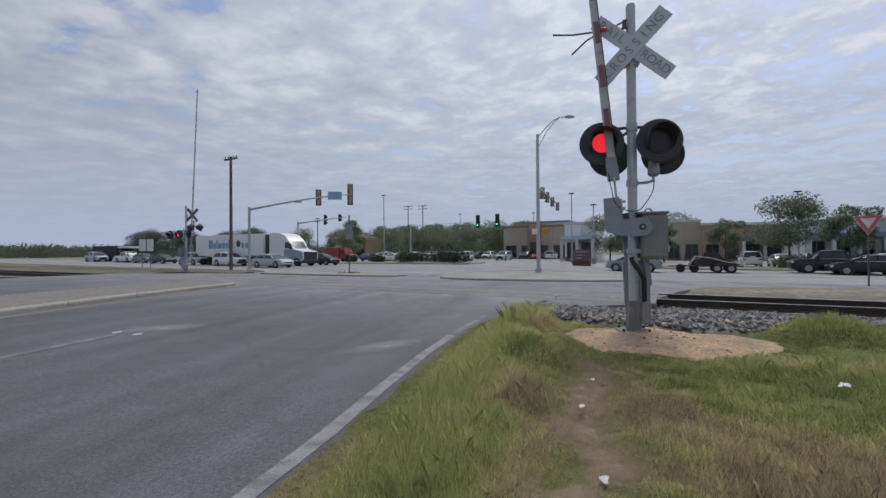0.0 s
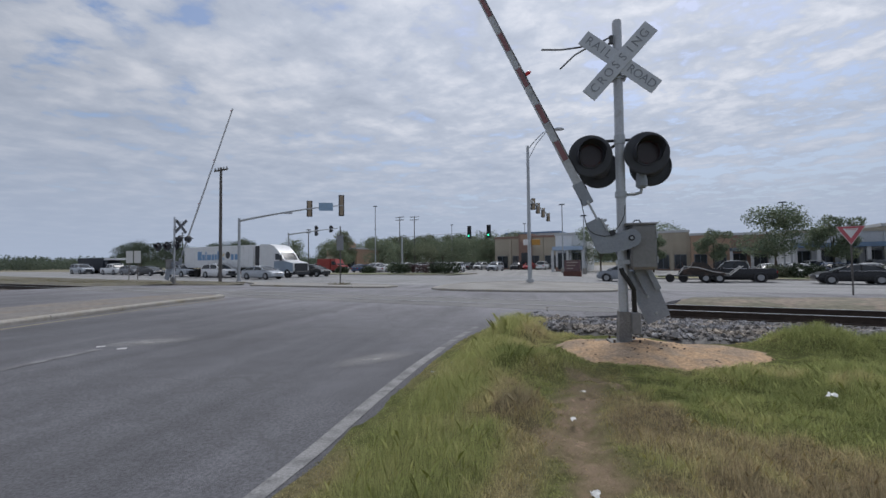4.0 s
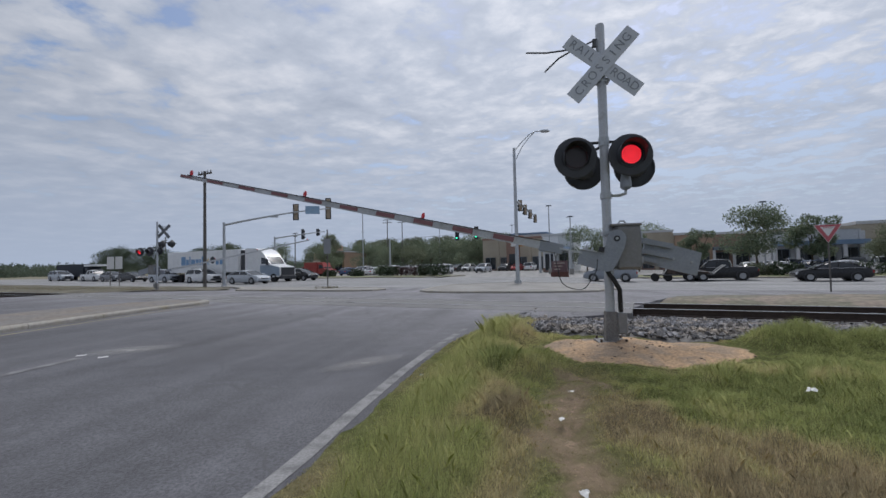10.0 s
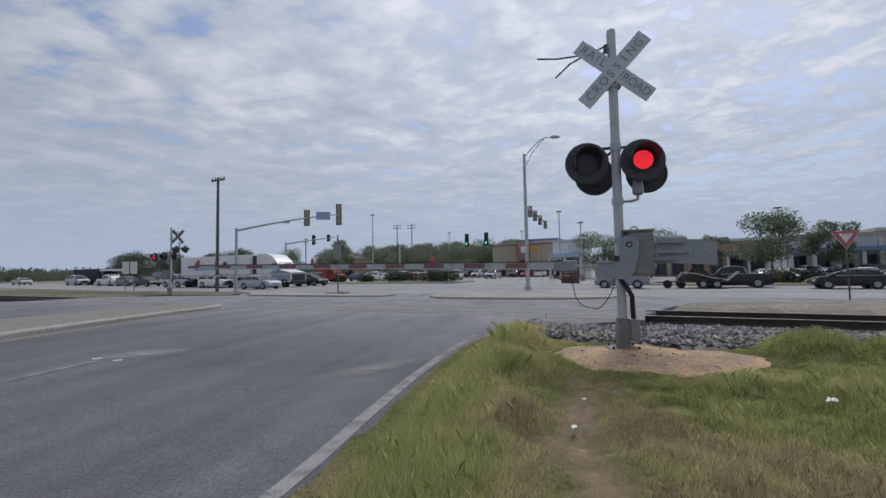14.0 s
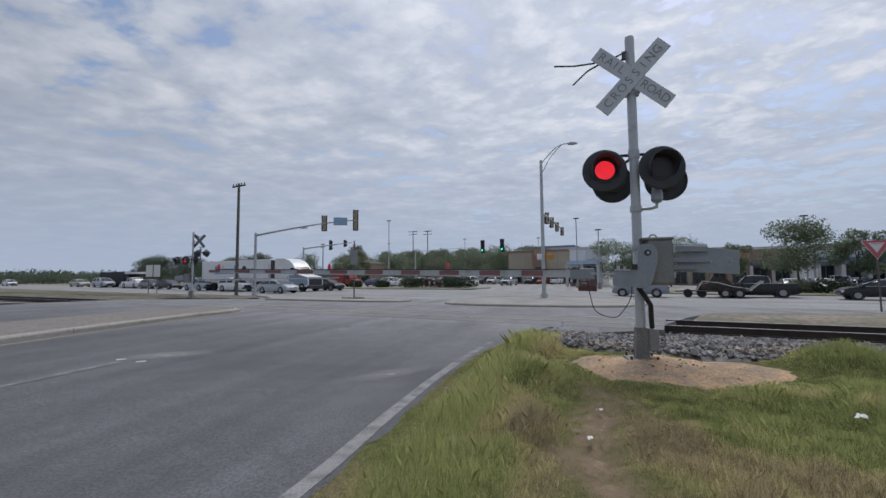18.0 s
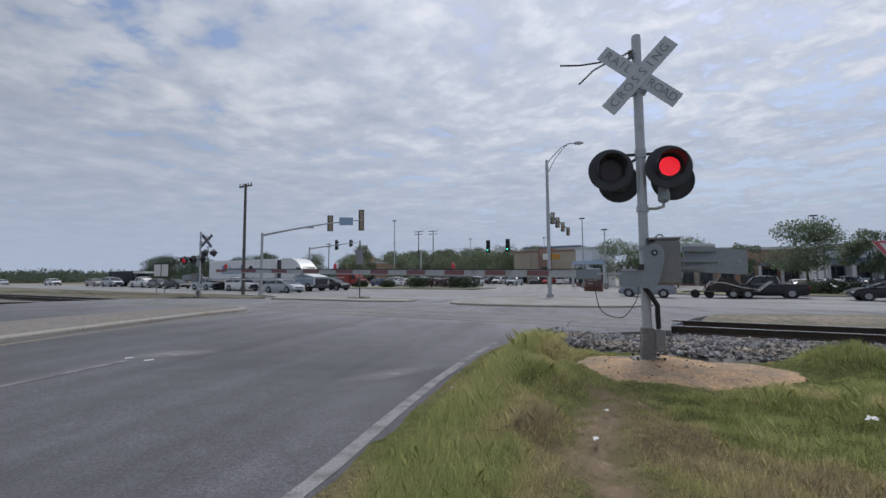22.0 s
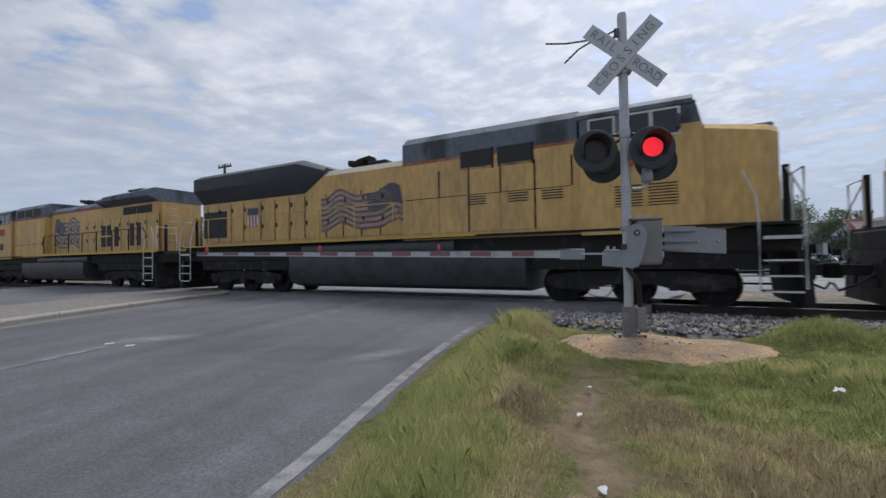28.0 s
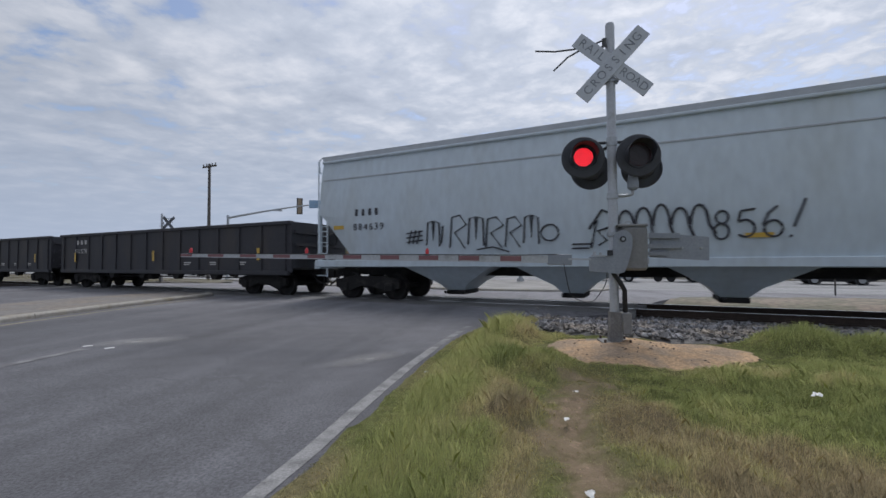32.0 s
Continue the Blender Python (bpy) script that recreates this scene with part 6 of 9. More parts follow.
    horn = Geo().cyl((hx, 0, low), (hx, 0, low + 0.30), 0.05, k=8)
    for k in (-1, 0, 1):
        horn.cyl((hx - 0.2, 0.16 * k, low + 0.30), (hx + 0.45, 0.16 * k, low + 0.33), 0.05, 0.12, 10).cyl((hx + 0.1, 0.16 * k, low + 0.41), (hx - 0.45, 0.16 * k, low + 0.43), 0.04, 0.10, 8)
    part("horn", horn, UNDER, t)
    # radiator section
    if ge:
        x0, x1 = hood_end - 4.90, hood_end + 0.06
        sec = lambda x, d=0.0: [Vector((x, y, z)) for y, z in ((-hw - 0.006, 4.05), (-1.50, 4.26), (-1.50, 4.52 - d), (-1.2, 4.66 - d), (1.2, 4.66 - d), (1.50, 4.52 - d), (1.50, 4.26), (hw + 0.006, 4.05))]
        part("radiator", Geo().loft([sec(x0, 0.17), sec(x0 + 0.75, 0.17), sec(x0 + 0.76, 0.07), sec(x1 - 1.1, 0.03), sec(x1 - 1.0), sec(x1)]), HGREY, t, "overhanging grey radiator wings")
        for y in (-1, 1):
            for xa, xb in ((hood_end - 3.0, hood_end - 1.9), (hood_end - 1.8, hood_end - 0.5)):
                part("radiator_grille", Geo().box(xa, xb, min(y * hw, y * (hw + 0.03)), max(y * hw, y * (hw + 0.03)), 3.55, 3.92), LOUVRE, t)
        part("radiator_cowl", Geo().cbox(x0 + 2.6, x1 - 1.1, -1.22, 1.22, 4.64, 4.73, 0.03), HGREY, t, "raised grey roof cowl")
        part("rear_cap", Geo().box(hood_end - 0.02, hood_end + 0.10, -0.9, 0.9, 1.66, 4.0), yellow, t)
        for k in range(7):
            part("rear_grab", Geo().pipe([(hood_end + 0.10, -0.62, 2.2 + 0.3 * k), (hood_end + 0.20, -0.60, 2.2 + 0.3 * k), (hood_end + 0.20, -0.25, 2.2 + 0.3 * k), (hood_end + 0.10, -0.23, 2.2 + 0.3 * k)], 0.014, 5), STEPWHITE, t)
    else:
        x0, x1 = hood_end - 6.9, hood_end
        sec = lambda x, k: [Vector((x, y, z)) for y, z in ((-hw - 0.005, 3.45), (-1.46, 3.98), (-1.46, 4.46), (-1.1, 4.66), (1.1, 4.66), (1.46, 4.46), (1.46, 3.98), (hw + 0.005, 3.45))]
        cut = lambda x, k: [Vector((x, y, z)) for y, z in ((-hw - 0.004, 4.0), (-hw - 0.004, 4.1), (-hw - 0.004, 4.2), (-0.9, 4.31), (0.9, 4.31), (hw + 0.004, 4.2), (hw + 0.004, 4.1), (hw + 0.004, 4.0))]
        part("radiator", Geo().loft([cut(x0, 0), sec(x0 + 0.9, 0), sec(x1, 0)]), mat("sooty_grey", (0.045, 0.05, 0.06), 0.65, 0, 0.2, 1.5), t, "flared dark radiator housing")
        for k in range(3):
            part("fan", Geo().cyl((x0 + 2.1 + 1.6 * k, 0, 4.64), (x0 + 2.1 + 1.6 * k, 0, 4.76), 0.62, k=20), UNDER, t)
        for y in (-1, 1):
            part("radiator_grille", Geo().box(hood_end - 1.6, hood_end - 0.1, min(y * hw, y * (hw + 0.03)), max(y * hw, y * (hw + 0.03)), 2.0, 3.1), LOUVRE, t)
    # hood doors and latches
    x, n = tall_end + 0.1, 0
    while x < hood_end - 0.75:
        w = 0.78 if n % 4 else 1.02
        for y in (-1, 1):
            d = part("hood_door", Geo().cbox(x, x + w - 0.05, min(y * hw, y * (hw + 0.022)), max(y * hw, y * (hw + 0.022)), 1.80, 3.45 if ge else 3.35, 0.008), yellow, t)
            part("door_seam", Geo().box(x + w - 0.048, x + w - 0.004, min(y * hw, y * (hw + 0.006)), max(y * hw, y * (hw + 0.006)), 1.80, 3.45 if ge else 3.35), UNDER, d)
            for zz in (2.3, 3.0):
                part("latch", Geo().box(x + w - 0.16, x + w - 0.10, min(y * (hw + 0.02), y * (hw + 0.045)), max(y * (hw + 0.02), y * (hw + 0.045)), zz, zz + 0.16), UNDER, d)
        x += w
        n += 1
    for a, w, z0, z1 in dark_doors:
        for y in (-1, 1):
            part("open_grille", Geo().box(a, a + w, min(y * (hw + 0.02), y * (hw + 0.035)), max(y * (hw + 0.02), y * (hw + 0.035)), z0, z1), LOUVRE, t, "dark louvred opening")
    # walkway rails
    for y in (-1.49, 1.49):
        x = tall_end + 0.3
        while x < tail - 0.98:
            part("stanchion", Geo().cyl((x, y, 1.66), (x, y, 2.75), 0.021, k=6), UNDER if ge else yellow, t)
            x += 1.52
        part("walkway_rail", Geo().pipe([(tall_end + 0.1, y, 2.2), (tall_end + 0.3, y, 2.75), (tail - 1.08, y, 2.75), (tail - 0.68, y, 2.3)], 0.02, 6), UNDER if ge else yellow, t)
    if flag:
        for y in (-hw - 0.032, hw + 0.028):
            wavy_flag(t, *flag, y)
    if emblem:
        ex, ez, ew, ey = emblem
        shield(t, ex, ez, ew, ey)
        shield(t, ex, ez, ew, -ey + 0.008)
    if bars:
        # the painted company name, as plain red blocks
        x = bars[0]
        for w in bars[1]:
            if w > 0:
                for y in (-1, 1):
                    y0, y1 = min(y * (hw + 0.026), y * (hw + 0.034)), max(y * (hw + 0.026), y * (hw + 0.034))
                    part("name_block", Geo().box(x + 0.03, x + w - 0.03, y0, y1, 3.10, 3.54), WORNRED, t, "faded red painted letter block")
            x += abs(w) + 0.13
    # ride height of the body over its trucks
    raise_by = 0.10 if ge else 0.22
    lift = lambda z: z + raise_by * smooth(1.15, 1.55, z) + (-0.057 if wing else 0.0) * max(0.0, z - 3.0)
    for ob in t.children_recursive:
        if ob.name.split(".")[0] in ("wheel", "axle", "bogie"):
            continue
        if ob.matrix_basis != Matrix.Identity(4):
            ob.location.z = lift(ob.location.z)
        else:
            for v in ob.data.vertices:
                v.co.z = lift(v.co.z)
    MOVERS.append((t, train_rows(q, flip, L)))
    return t


locomotive(543.9, 22.4, "5140", "emd", "grimy yellow and grey diesel locomotive leading the train", flag=(11.05, 14.6, 2.05, 3.85), band=4.15, nose_x=1.72, wing=True)
locomotive(566.3, 22.2, None, "ge", "faded yellow diesel locomotive with a striped banner", flag=(9.8, 12.8, 2.1, 3.6), dark_doors=[(15.2, 0.42, 2.0, 2.5), (15.2, 0.42, 2.6, 3.1), (15.75, 0.42, 2.0, 2.5), (15.75, 0.42, 2.6, 3.1), (16.5, 0.4, 2.0, 3.0), (18.0, 0.35, 2.0, 3.1), (18.6, 0.35, 2.0, 3.1)])
locomotive(588.5, 22.4, "8963", "emd", "yellow diesel locomotive running long hood first", flip=True, flag=(10.55, 14.0, 2.1, 3.3), emblem=(17.6, 2.72, 0.62, -1.07), nose_x=1.08)
locomotive(610.9, 22.3, "7265", "ge", "bright yellow diesel locomotive with large red lettering", emblem=(5.35, 3.10, 0.66, -1.392), bars=(9.3, [0.40, 0.42, 0.16, 0.42, 0.42, -0.30, 0.40, 0.42, 0.42, 0.16, 0.38, 0.16, 0.42]), dark_doors=[(15.72, 0.50, 2.05, 2.45), (15.72, 0.50, 2.60, 3.0), (16.36, 0.46, 2.05, 2.45), (16.36, 0.46, 2.60, 3.0), (17.0, 0.45, 2.15, 3.05), (17.75, 0.42, 2.0, 2.3), (18.42, 0.30, 2.1, 3.1), (18.90, 0.30, 2.1, 3.1), (19.36, 0.34, 2.1, 3.1)], slogan=True, paint=CLEANYEL)

# ---- wagons ----
GONDOLA = mat("gondola_black", (0.040, 0.040, 0.047), 0.7, 0, 0.2, 1.0, 0.15, 20, second=(0.055, 0.050, 0.050), second_at=0.6, stretch=(1, 1, 0.4))
HOPPER = mat("hopper_pale_grey", (0.575, 0.65, 0.705), 0.5, 0, 0.07, 0.7, 0.05, 20, second=(0.53, 0.585, 0.61), second_at=0.6, stretch=(1, 1, 0.35))
GRAFF2 = mat("graffiti_dark", (0.035, 0.035, 0.045), 0.6, 0, 0.1, 5)
REFLECT = mat("reflector_yellow", (0.60, 0.38, 0.05), 0.4, 0, 0.1, 5)


GRAFFWHITE = mat("spray_white", (0.42, 0.46, 0.50), 0.7, 0, 0.25, 3, second=(0.26, 0.29, 0.33), second_at=0.55)
GRAFFPINK = mat("spray_faded_pink", (0.36, 0.31, 0.34), 0.7, 0, 0.25, 3, second=(0.20, 0.19, 0.24), second_at=0.52)
GRAFFNAVY = mat("spray_navy", (0.035, 0.05, 0.09), 0.7, 0, 0.2, 5)


def block_letter(parent, x, z, w, h, y, rng, paint):
    """A boxy sprayed letter: pale strokes with dark gaps and a dark outline."""
    def slab(name, x0, x1, z0, z1, d, m):
        k = rng.uniform(-0.05, 0.05)
        pts = [(x0 + k, z0), (x1 + k, z0 + rng.uniform(-0.03, 0.03)), (x1 - k, z1), ((x0 + x1) / 2, z1 + rng.uniform(0, 0.05)), (x0 - k, z1 + rng.uniform(-0.04, 0.02))]
        part(name, Geo().prism(pts, y - d - 0.003, y - d), m, parent)
    slab("letter_outline", x - 0.05, x + w + 0.05, z - 0.04, z + h + 0.06, 0.0, GRAFFNAVY)
    mid = z + h * rng.uniform(0.42, 0.55)
    slab("letter_stroke", x, x + w, mid + 0.05, z + h, 0.004, paint)
    legs = rng.choice((2, 3))
    for k in range(legs):
        a = x + w * k / legs
        slab("letter_stroke", a + 0.02, a + w / legs - 0.05, z, mid + 0.02, 0.004, paint)
    for k in range(2):
        a = x + w * rng.uniform(0.15, 0.8)
        slab("letter_gap", a, a + 0.05, mid + 0.12, z + h * rng.uniform(0.72, 0.9), 0.008, GRAFFNAVY)


def scribble(parent, pts, y, r=0.022, material=None):
    part("spray_stroke", Geo().pipe([(x, y, z) for x, z in pts], r, 6), material or GRAFF2, parent)


def gondola(q, L, label, number, graffiti=None, seed=1):
    rng = random.Random(seed)
    t = thing("gondola_wagon", plan(q, TRACK_N), label, "gondola wagon", "gondola wagons")
    a, b = 0.55, L - 0.55
    part("floor", Geo().box(a, b, -1.42, 1.42, 1.05, 1.12), GONDOLA, t)
    part("centre_sill", Geo().box(0.4, L - 0.4, -0.25, 0.25, 0.75, 1.05), UNDER, t)
    for y in (-1, 1):
        lo, hi = min(y * 1.45, y * 1.40), max(y * 1.45, y * 1.40)
        part("side_wall", Geo().box(a, b, lo, hi, 0.88, 2.58), GONDOLA, t)
        part("top_chord", Geo().cbox(a, b, min(y * 1.36, y * 1.53), max(y * 1.36, y * 1.53), 2.56, 2.69, 0.02), GONDOLA, t)
        part("side_sill", Geo().cbox(a + 0.1, b - 0.1, min(y * 1.38, y * 1.52), max(y * 1.38, y * 1.52), 0.78, 0.94, 0.02), GONDOLA, t)
        x = a + 0.25
        k = 0
        while x < b - 0.1:
            part("rib", Geo().box(x, x + 0.11, min(y * 1.45, y * 1.50), max(y * 1.45, y * 1.50), 0.94, 2.56), GONDOLA, t)
            x += (b - a - 0.6) / 13
            k += 1
        for x in (a + 1.5, L / 2, b - 1.6):
            part("reflector", Geo().box(x, x + 0.13, min(y * 1.535, y * 1.54), max(y * 1.535, y * 1.54), 1.32, 1.76), REFLECT, t)
        for x in (L / 2 - 3.6, L / 2 - 1.2, L / 2 + 1.2, L / 2 + 3.6):
            part("underframe_bracket", Geo().prism([(x, 0.80), (x + 0.5, 0.80), (x + 0.38, 0.58), (x + 0.12, 0.58)], min(y * 1.2, y * 1.42), max(y * 1.2, y * 1.42)), UNDER, t)
        for e, w in ((a, 1), (b, -1)):
            for k in range(4):
                part("ladder_rung", Geo().cyl((e + w * 0.06, y * 1.57, 1.2 + 0.36 * k), (e + w * 0.46, y * 1.57, 1.2 + 0.36 * k), 0.014, k=5), GONDOLA, t)
    for e in (a, b - 0.06):
        part("end_wall", Geo().box(e, e + 0.06, -1.42, 1.42, 1.02, 2.66), GONDOLA, t)
    for e, w in ((a, -1), (b, 1)):
        for zz in (1.35, 1.8, 2.25):
            part("end_rib", Geo().box(min(e, e + w * 0.09), max(e, e + w * 0.09), -1.35, 1.35, zz, zz + 0.12), GONDOLA, t)
        part("brake_wheel", Geo().lathe([(0, 0.24), (0.03, 0.27), (0.06, 0.24)], (e + w * 0.12, 0.5, 2.1), (w, 0, 0), 14), UNDER, t)
        part("end_platform", Geo().box(min(e, e + w * 0.3), max(e, e + w * 0.3), -1.3, 1.3, 0.98, 1.04), UNDER, t)
    part("brake_rod", Geo().cyl((3, -1.15, 0.66), (L - 3, -1.15, 0.66), 0.025, k=6).cyl((L * 0.42, -1.1, 0.72), (L * 0.47, -1.1, 0.72), 0.2, k=12), UNDER, t)
    for x in (2.35, L - 2.35):
        bogie(t, x, (-0.5, 0.5), 0.44, 1.75)
    coupler(t, 0.0, 1)
    coupler(t, L, -1)
    # reporting mark as plain white bars
    for k in range(3):
        part("mark_bar", Geo().box(2.20 + 0.36 * k, 2.36 + 0.36 * k, -1.508, -1.502, 2.16, 2.36), PAINTMARK, t, "white painted mark")
    for k, ch in enumerate(number):
        lettering("number_figure", ch, 0.31, PAINTMARK, t, pose(2.12 + 0.185 * k, -1.508, 1.82, 90), "white painted figure")
    for k in range(3):
        x = L * 0.62 + 1.6 * k
        part("notice_bar", Geo().box(x, x + 0.45, -1.462, -1.456, 1.22, 1.27).box(x, x + 0.35, -1.462, -1.456, 1.15, 1.19), PAINTMARK, t)
    if graffiti == "blocks":
        for g0, step, paint in ((2.75, 0.90, GRAFFPINK), (7.45, 0.82, GRAFFWHITE)):
            for k in range(4):
                block_letter(t, g0 + k * step, 0.86, step - 0.12, 1.08 + rng.uniform(-0.1, 0.1), -1.56, rng, paint)
        scribble(t, [(12.3, 1.75), (12.4, 2.2), (12.5, 1.8), (12.7, 2.25), (12.75, 1.75), (13.0, 2.2), (13.2, 2.1), (13.0, 1.85), (13.3, 1.8)], -1.54, 0.026, PAINTMARK)
    elif graffiti == "tags":
        for g0 in (2.25, 3.62):
            scribble(t, [(g0, 1.36), (g0 + 0.06, 1.15), (g0 + 0.14, 0.88)], -1.56, 0.018, PAINTMARK)
            scribble(t, [(g0 + 0.34, 1.32), (g0 + 0.08, 1.16), (g0 + 0.24, 1.02), (g0 + 0.40, 0.92)], -1.56, 0.018, PAINTMARK)
            scribble(t, [(g0 + 0.34, 1.34), (g0 + 0.60, 1.38)], -1.56, 0.018, PAINTMARK)
            scribble(t, [(g0 + 0.40, 1.38), (g0 + 0.42, 1.1), (g0 + 0.46, 0.90)], -1.56, 0.018, PAINTMARK)
            scribble(t, [(g0 + 0.42, 1.16), (g0 + 0.64, 1.15)], -1.56, 0.018, PAINTMARK)
            scribble(t, [(g0 + 0.60, 1.34), (g0 + 0.75, 1.40), (g0 + 0.88, 1.30), (g0 + 0.72, 1.18), (g0 + 0.92, 1.08), (g0 + 0.96, 0.95), (g0 + 0.80, 0.85), (g0 + 0.62, 0.90), (g0 + 0.66, 1.05)], -1.56, 0.018, PAINTMARK)
        scribble(t, [(2.50, 1.62), (2.7, 1.56), (2.95, 1.57), (3.1, 1.62)], -1.56, 0.016, PAINTMARK)
        scribble(t, [(4.0, 1.78), (4.25, 1.95), (4.3, 2.1), (4.35, 1.75), (4.15, 1.62), (3.98, 1.70)], -1.56, 0.018, PAINTMARK)
        for zz in (2.28, 2.40):
            scribble(t, [(4.05, zz), (4.3, zz)], -1.56, 0.02, PAINTMARK)
    MOVERS.append((t, train_rows(q)))


gondola(633.2, 16.8, "black gondola wagon with pale spray-painted letters", "", "blocks", 3)
gondola(650.0, 16.8, "black ribbed gondola wagon with white tags", "911422", "tags", 5)
gondola(666.8, 17.0, "black ribbed gondola wagon, plain sides", "911578", None, 8)


def hopper_wagon(q, L):
    t = thing("hopper_wagon", plan(q, TRACK_N), "pale grey covered hopper wagon with dark graffiti", "hopper wagon")
    a, b = 0.75, L - 0.75
    half = [(1.22, 1.18), (1.50, 1.30), (1.56, 1.7), (1.585, 2.6), (1.56, 3.5), (1.46, 4.12), (1.38, 4.50), (1.0, 4.71), (0.45, 4.80)]
    full = lambda x: [Vector((x, -y, z)) for y, z in half] + [Vector((x, y, z)) for y, z in half[::-1]]
    # ends slope inwards below the roof
    low = lambda x, z0: [Vector((x, -y, max(z, z0))) for y, z in half] + [Vector((x, y, max(z, z0))) for y, z in half[::-1]]
    part("tank_body", Geo().loft([low(a, 2.9), low(a + 0.03, 2.75), full(a + 1.35), full(b - 1.35), low(b - 0.03, 2.75), low(b, 2.9)]), HOPPER, t, "smooth pale grey hopper body")
    for y in (-1, 1):
        part("side_sill", Geo().cbox(0.55, L - 0.55, min(y * 1.36, y * 1.60), max(y * 1.36, y * 1.60), 1.08, 1.30, 0.02), HOPPER, t)
        part("roof_edge", Geo().cbox(a, b, min(y * 1.36, y * 1.50), max(y * 1.36, y * 1.50), 4.36, 4.44, 0.02), HOPPER, t)
        part("roof_rail", Geo().box(a, b, min(y * 1.30, y * 1.44), max(y * 1.30, y * 1.44), 4.44, 4.60), GALV, t, "dull grey roof edge rail")
        part("body_seam", Geo().box(a + 0.1, b - 0.1, min(y * 1.50, y * 1.532), max(y * 1.50, y * 1.532), 3.80, 3.83), GALV, t)
        for e, w in ((0.62, 1), (L - 0.62, -1)):
            lad = part("end_ladder", Geo().cyl((e, y * 1.5, 1.25), (e, y * 1.5, 4.45), 0.024, k=6).cyl((e + w * 0.42, y * 1.56, 0.75), (e + w * 0.42, y * 1.56, 2.6), 0.024, k=6), HOPPER, t)
            for k in range(9):
                part("rung", Geo().cyl((e, y * 1.5, 1.45 + 0.33 * k), (e, y * 1.08, 1.45 + 0.33 * k), 0.015, k=5), HOPPER, lad)
            for k in range(5):
                part("rung", Geo().cyl((e, y * 1.56, 0.8 + 0.36 * k), (e + w * 0.42, y * 1.56, 0.8 + 0.36 * k), 0.015, k=5), HOPPER, lad)
            part("corner_post", Geo().box(min(e, e + w * 0.09), max(e, e + w * 0.09), min(y * 1.42, y * 1.52), max(y * 1.42, y * 1.52), 1.1, 2.95), HOPPER, t)
            part("top_hoop", Geo().pipe([(e + w * 0.02, y * 1.46, 4.1), (e - w * 0.02, y * 1.44, 4.5), (e + w * 0.12, y * 1.38, 4.62), (e + w * 0.3, y * 1.38, 4.5)], 0.02, 6), HOPPER, t)
            part("slope_strut", Geo().box(min(e + w * 0.1, e + w * 1.45), max(e + w * 0.1, e + w * 1.45), y * 0.75 - 0.03, y * 0.75 + 0.03, 1.25, 1.40).pipe([(e + w * 0.15, y * 1.1, 2.9), (e + w * 1.3, y * 1.1, 1.3)], 0.04, 6), HOPPER, t)
    part("running_board", Geo().box(a - 0.15, b + 0.15, -0.62, -0.30, 4.74, 4.78).box(a - 0.15, b + 0.15, 0.30, 0.62, 4.74, 4.78), GALV, t, "roof running boards")
    part("hatch_cover", Geo().cbox(a + 0.8, b - 0.8, -0.28, 0.28, 4.66, 4.80, 0.03), HOPPER, t)
    for e, w in ((0.45, 1), (L - 0.45, -1)):
        part("end_sill", Geo().box(min(e, e + w * 0.25), max(e, e + w * 0.25), -1.5, 1.5, 1.02, 1.28), HOPPER, t)
        part("brake_platform", Geo().box(min(e, e + w * 0.9), max(e, e + w * 0.9), -1.2, 1.2, 1.26, 1.30), GALV, t)
    part("centre_sill", Geo().box(0.4, L - 0.4, -0.25, 0.25, 0.80, 1.10), UNDER, t)
    for k in range(3):
        x = (5.2, 8.65, 12.25)[k]
        bay = part("hopper_bay", Geo().loft([[Vector((x + i * u, j * v, z)) for i, j in ((-1, -1), (1, -1), (1, 1), (-1, 1))] for u, v, z in ((1.55, 1.42, 1.18), (0.50, 0.80, 0.60), (0.26, 0.55, 0.36))]), HOPPER, t, "sloping discharge hopper")
        part("outlet_gate", Geo().cbox(x - 0.30, x + 0.30, -0.6, 0.6, 0.24, 0.37, 0.02).cyl((x - 0.2, -0.9, 0.32), (x - 0.2, 0.9, 0.32), 0.04, k=8), UNDER, bay)
    for x in (2.3, L - 2.3):
        bogie(t, x, (-0.5, 0.5), 0.44, 1.75)
    coupler(t, 0.0, 1)
    coupler(t, L, -1)
    # reporting mark and notices as plain bars
    for k in range(4):
        part("mark_bar", Geo().box(2.20 + 0.25 * k, 2.30 + 0.25 * k, -1.598, -1.592, 2.68, 2.88), GRAFF2, t, "dark painted mark")
    for k, ch in enumerate("884639"):
        lettering("number_figure", ch, 0.30, GRAFF2, t, pose(2.2 + 0.20 * k, -1.602, 2.32, 90), "dark painted figure")
    part("notice_patch", Geo().box(1.35, 1.75, -1.602, -1.596, 2.28, 2.40), REFLECT, t)
    for x, w in ((8.8, 0.5), (16.0, 0.7)):
        part("notice_bar", Geo().box(x, x + w, -1.598, -1.594, 1.62, 1.66).box(x, x + w * 0.8, -1.598, -1.594, 1.52, 1.56), GRAFF2, t)
    part("reflector", Geo().box(12.3, 12.8, -1.606, -1.602, 1.70, 1.80), REFLECT, t)
    # spray-paint tags: loops and strokes
    Y = -1.60
    for k in range(3):
        scribble(t, [(4.15 + 0.14 * k, 1.75), (4.25 + 0.14 * k, 2.15)], Y, 0.02)
        scribble(t, [(4.08, 1.80 + 0.13 * k), (4.62, 1.86 + 0.13 * k)], Y, 0.02)
    x = 4.75
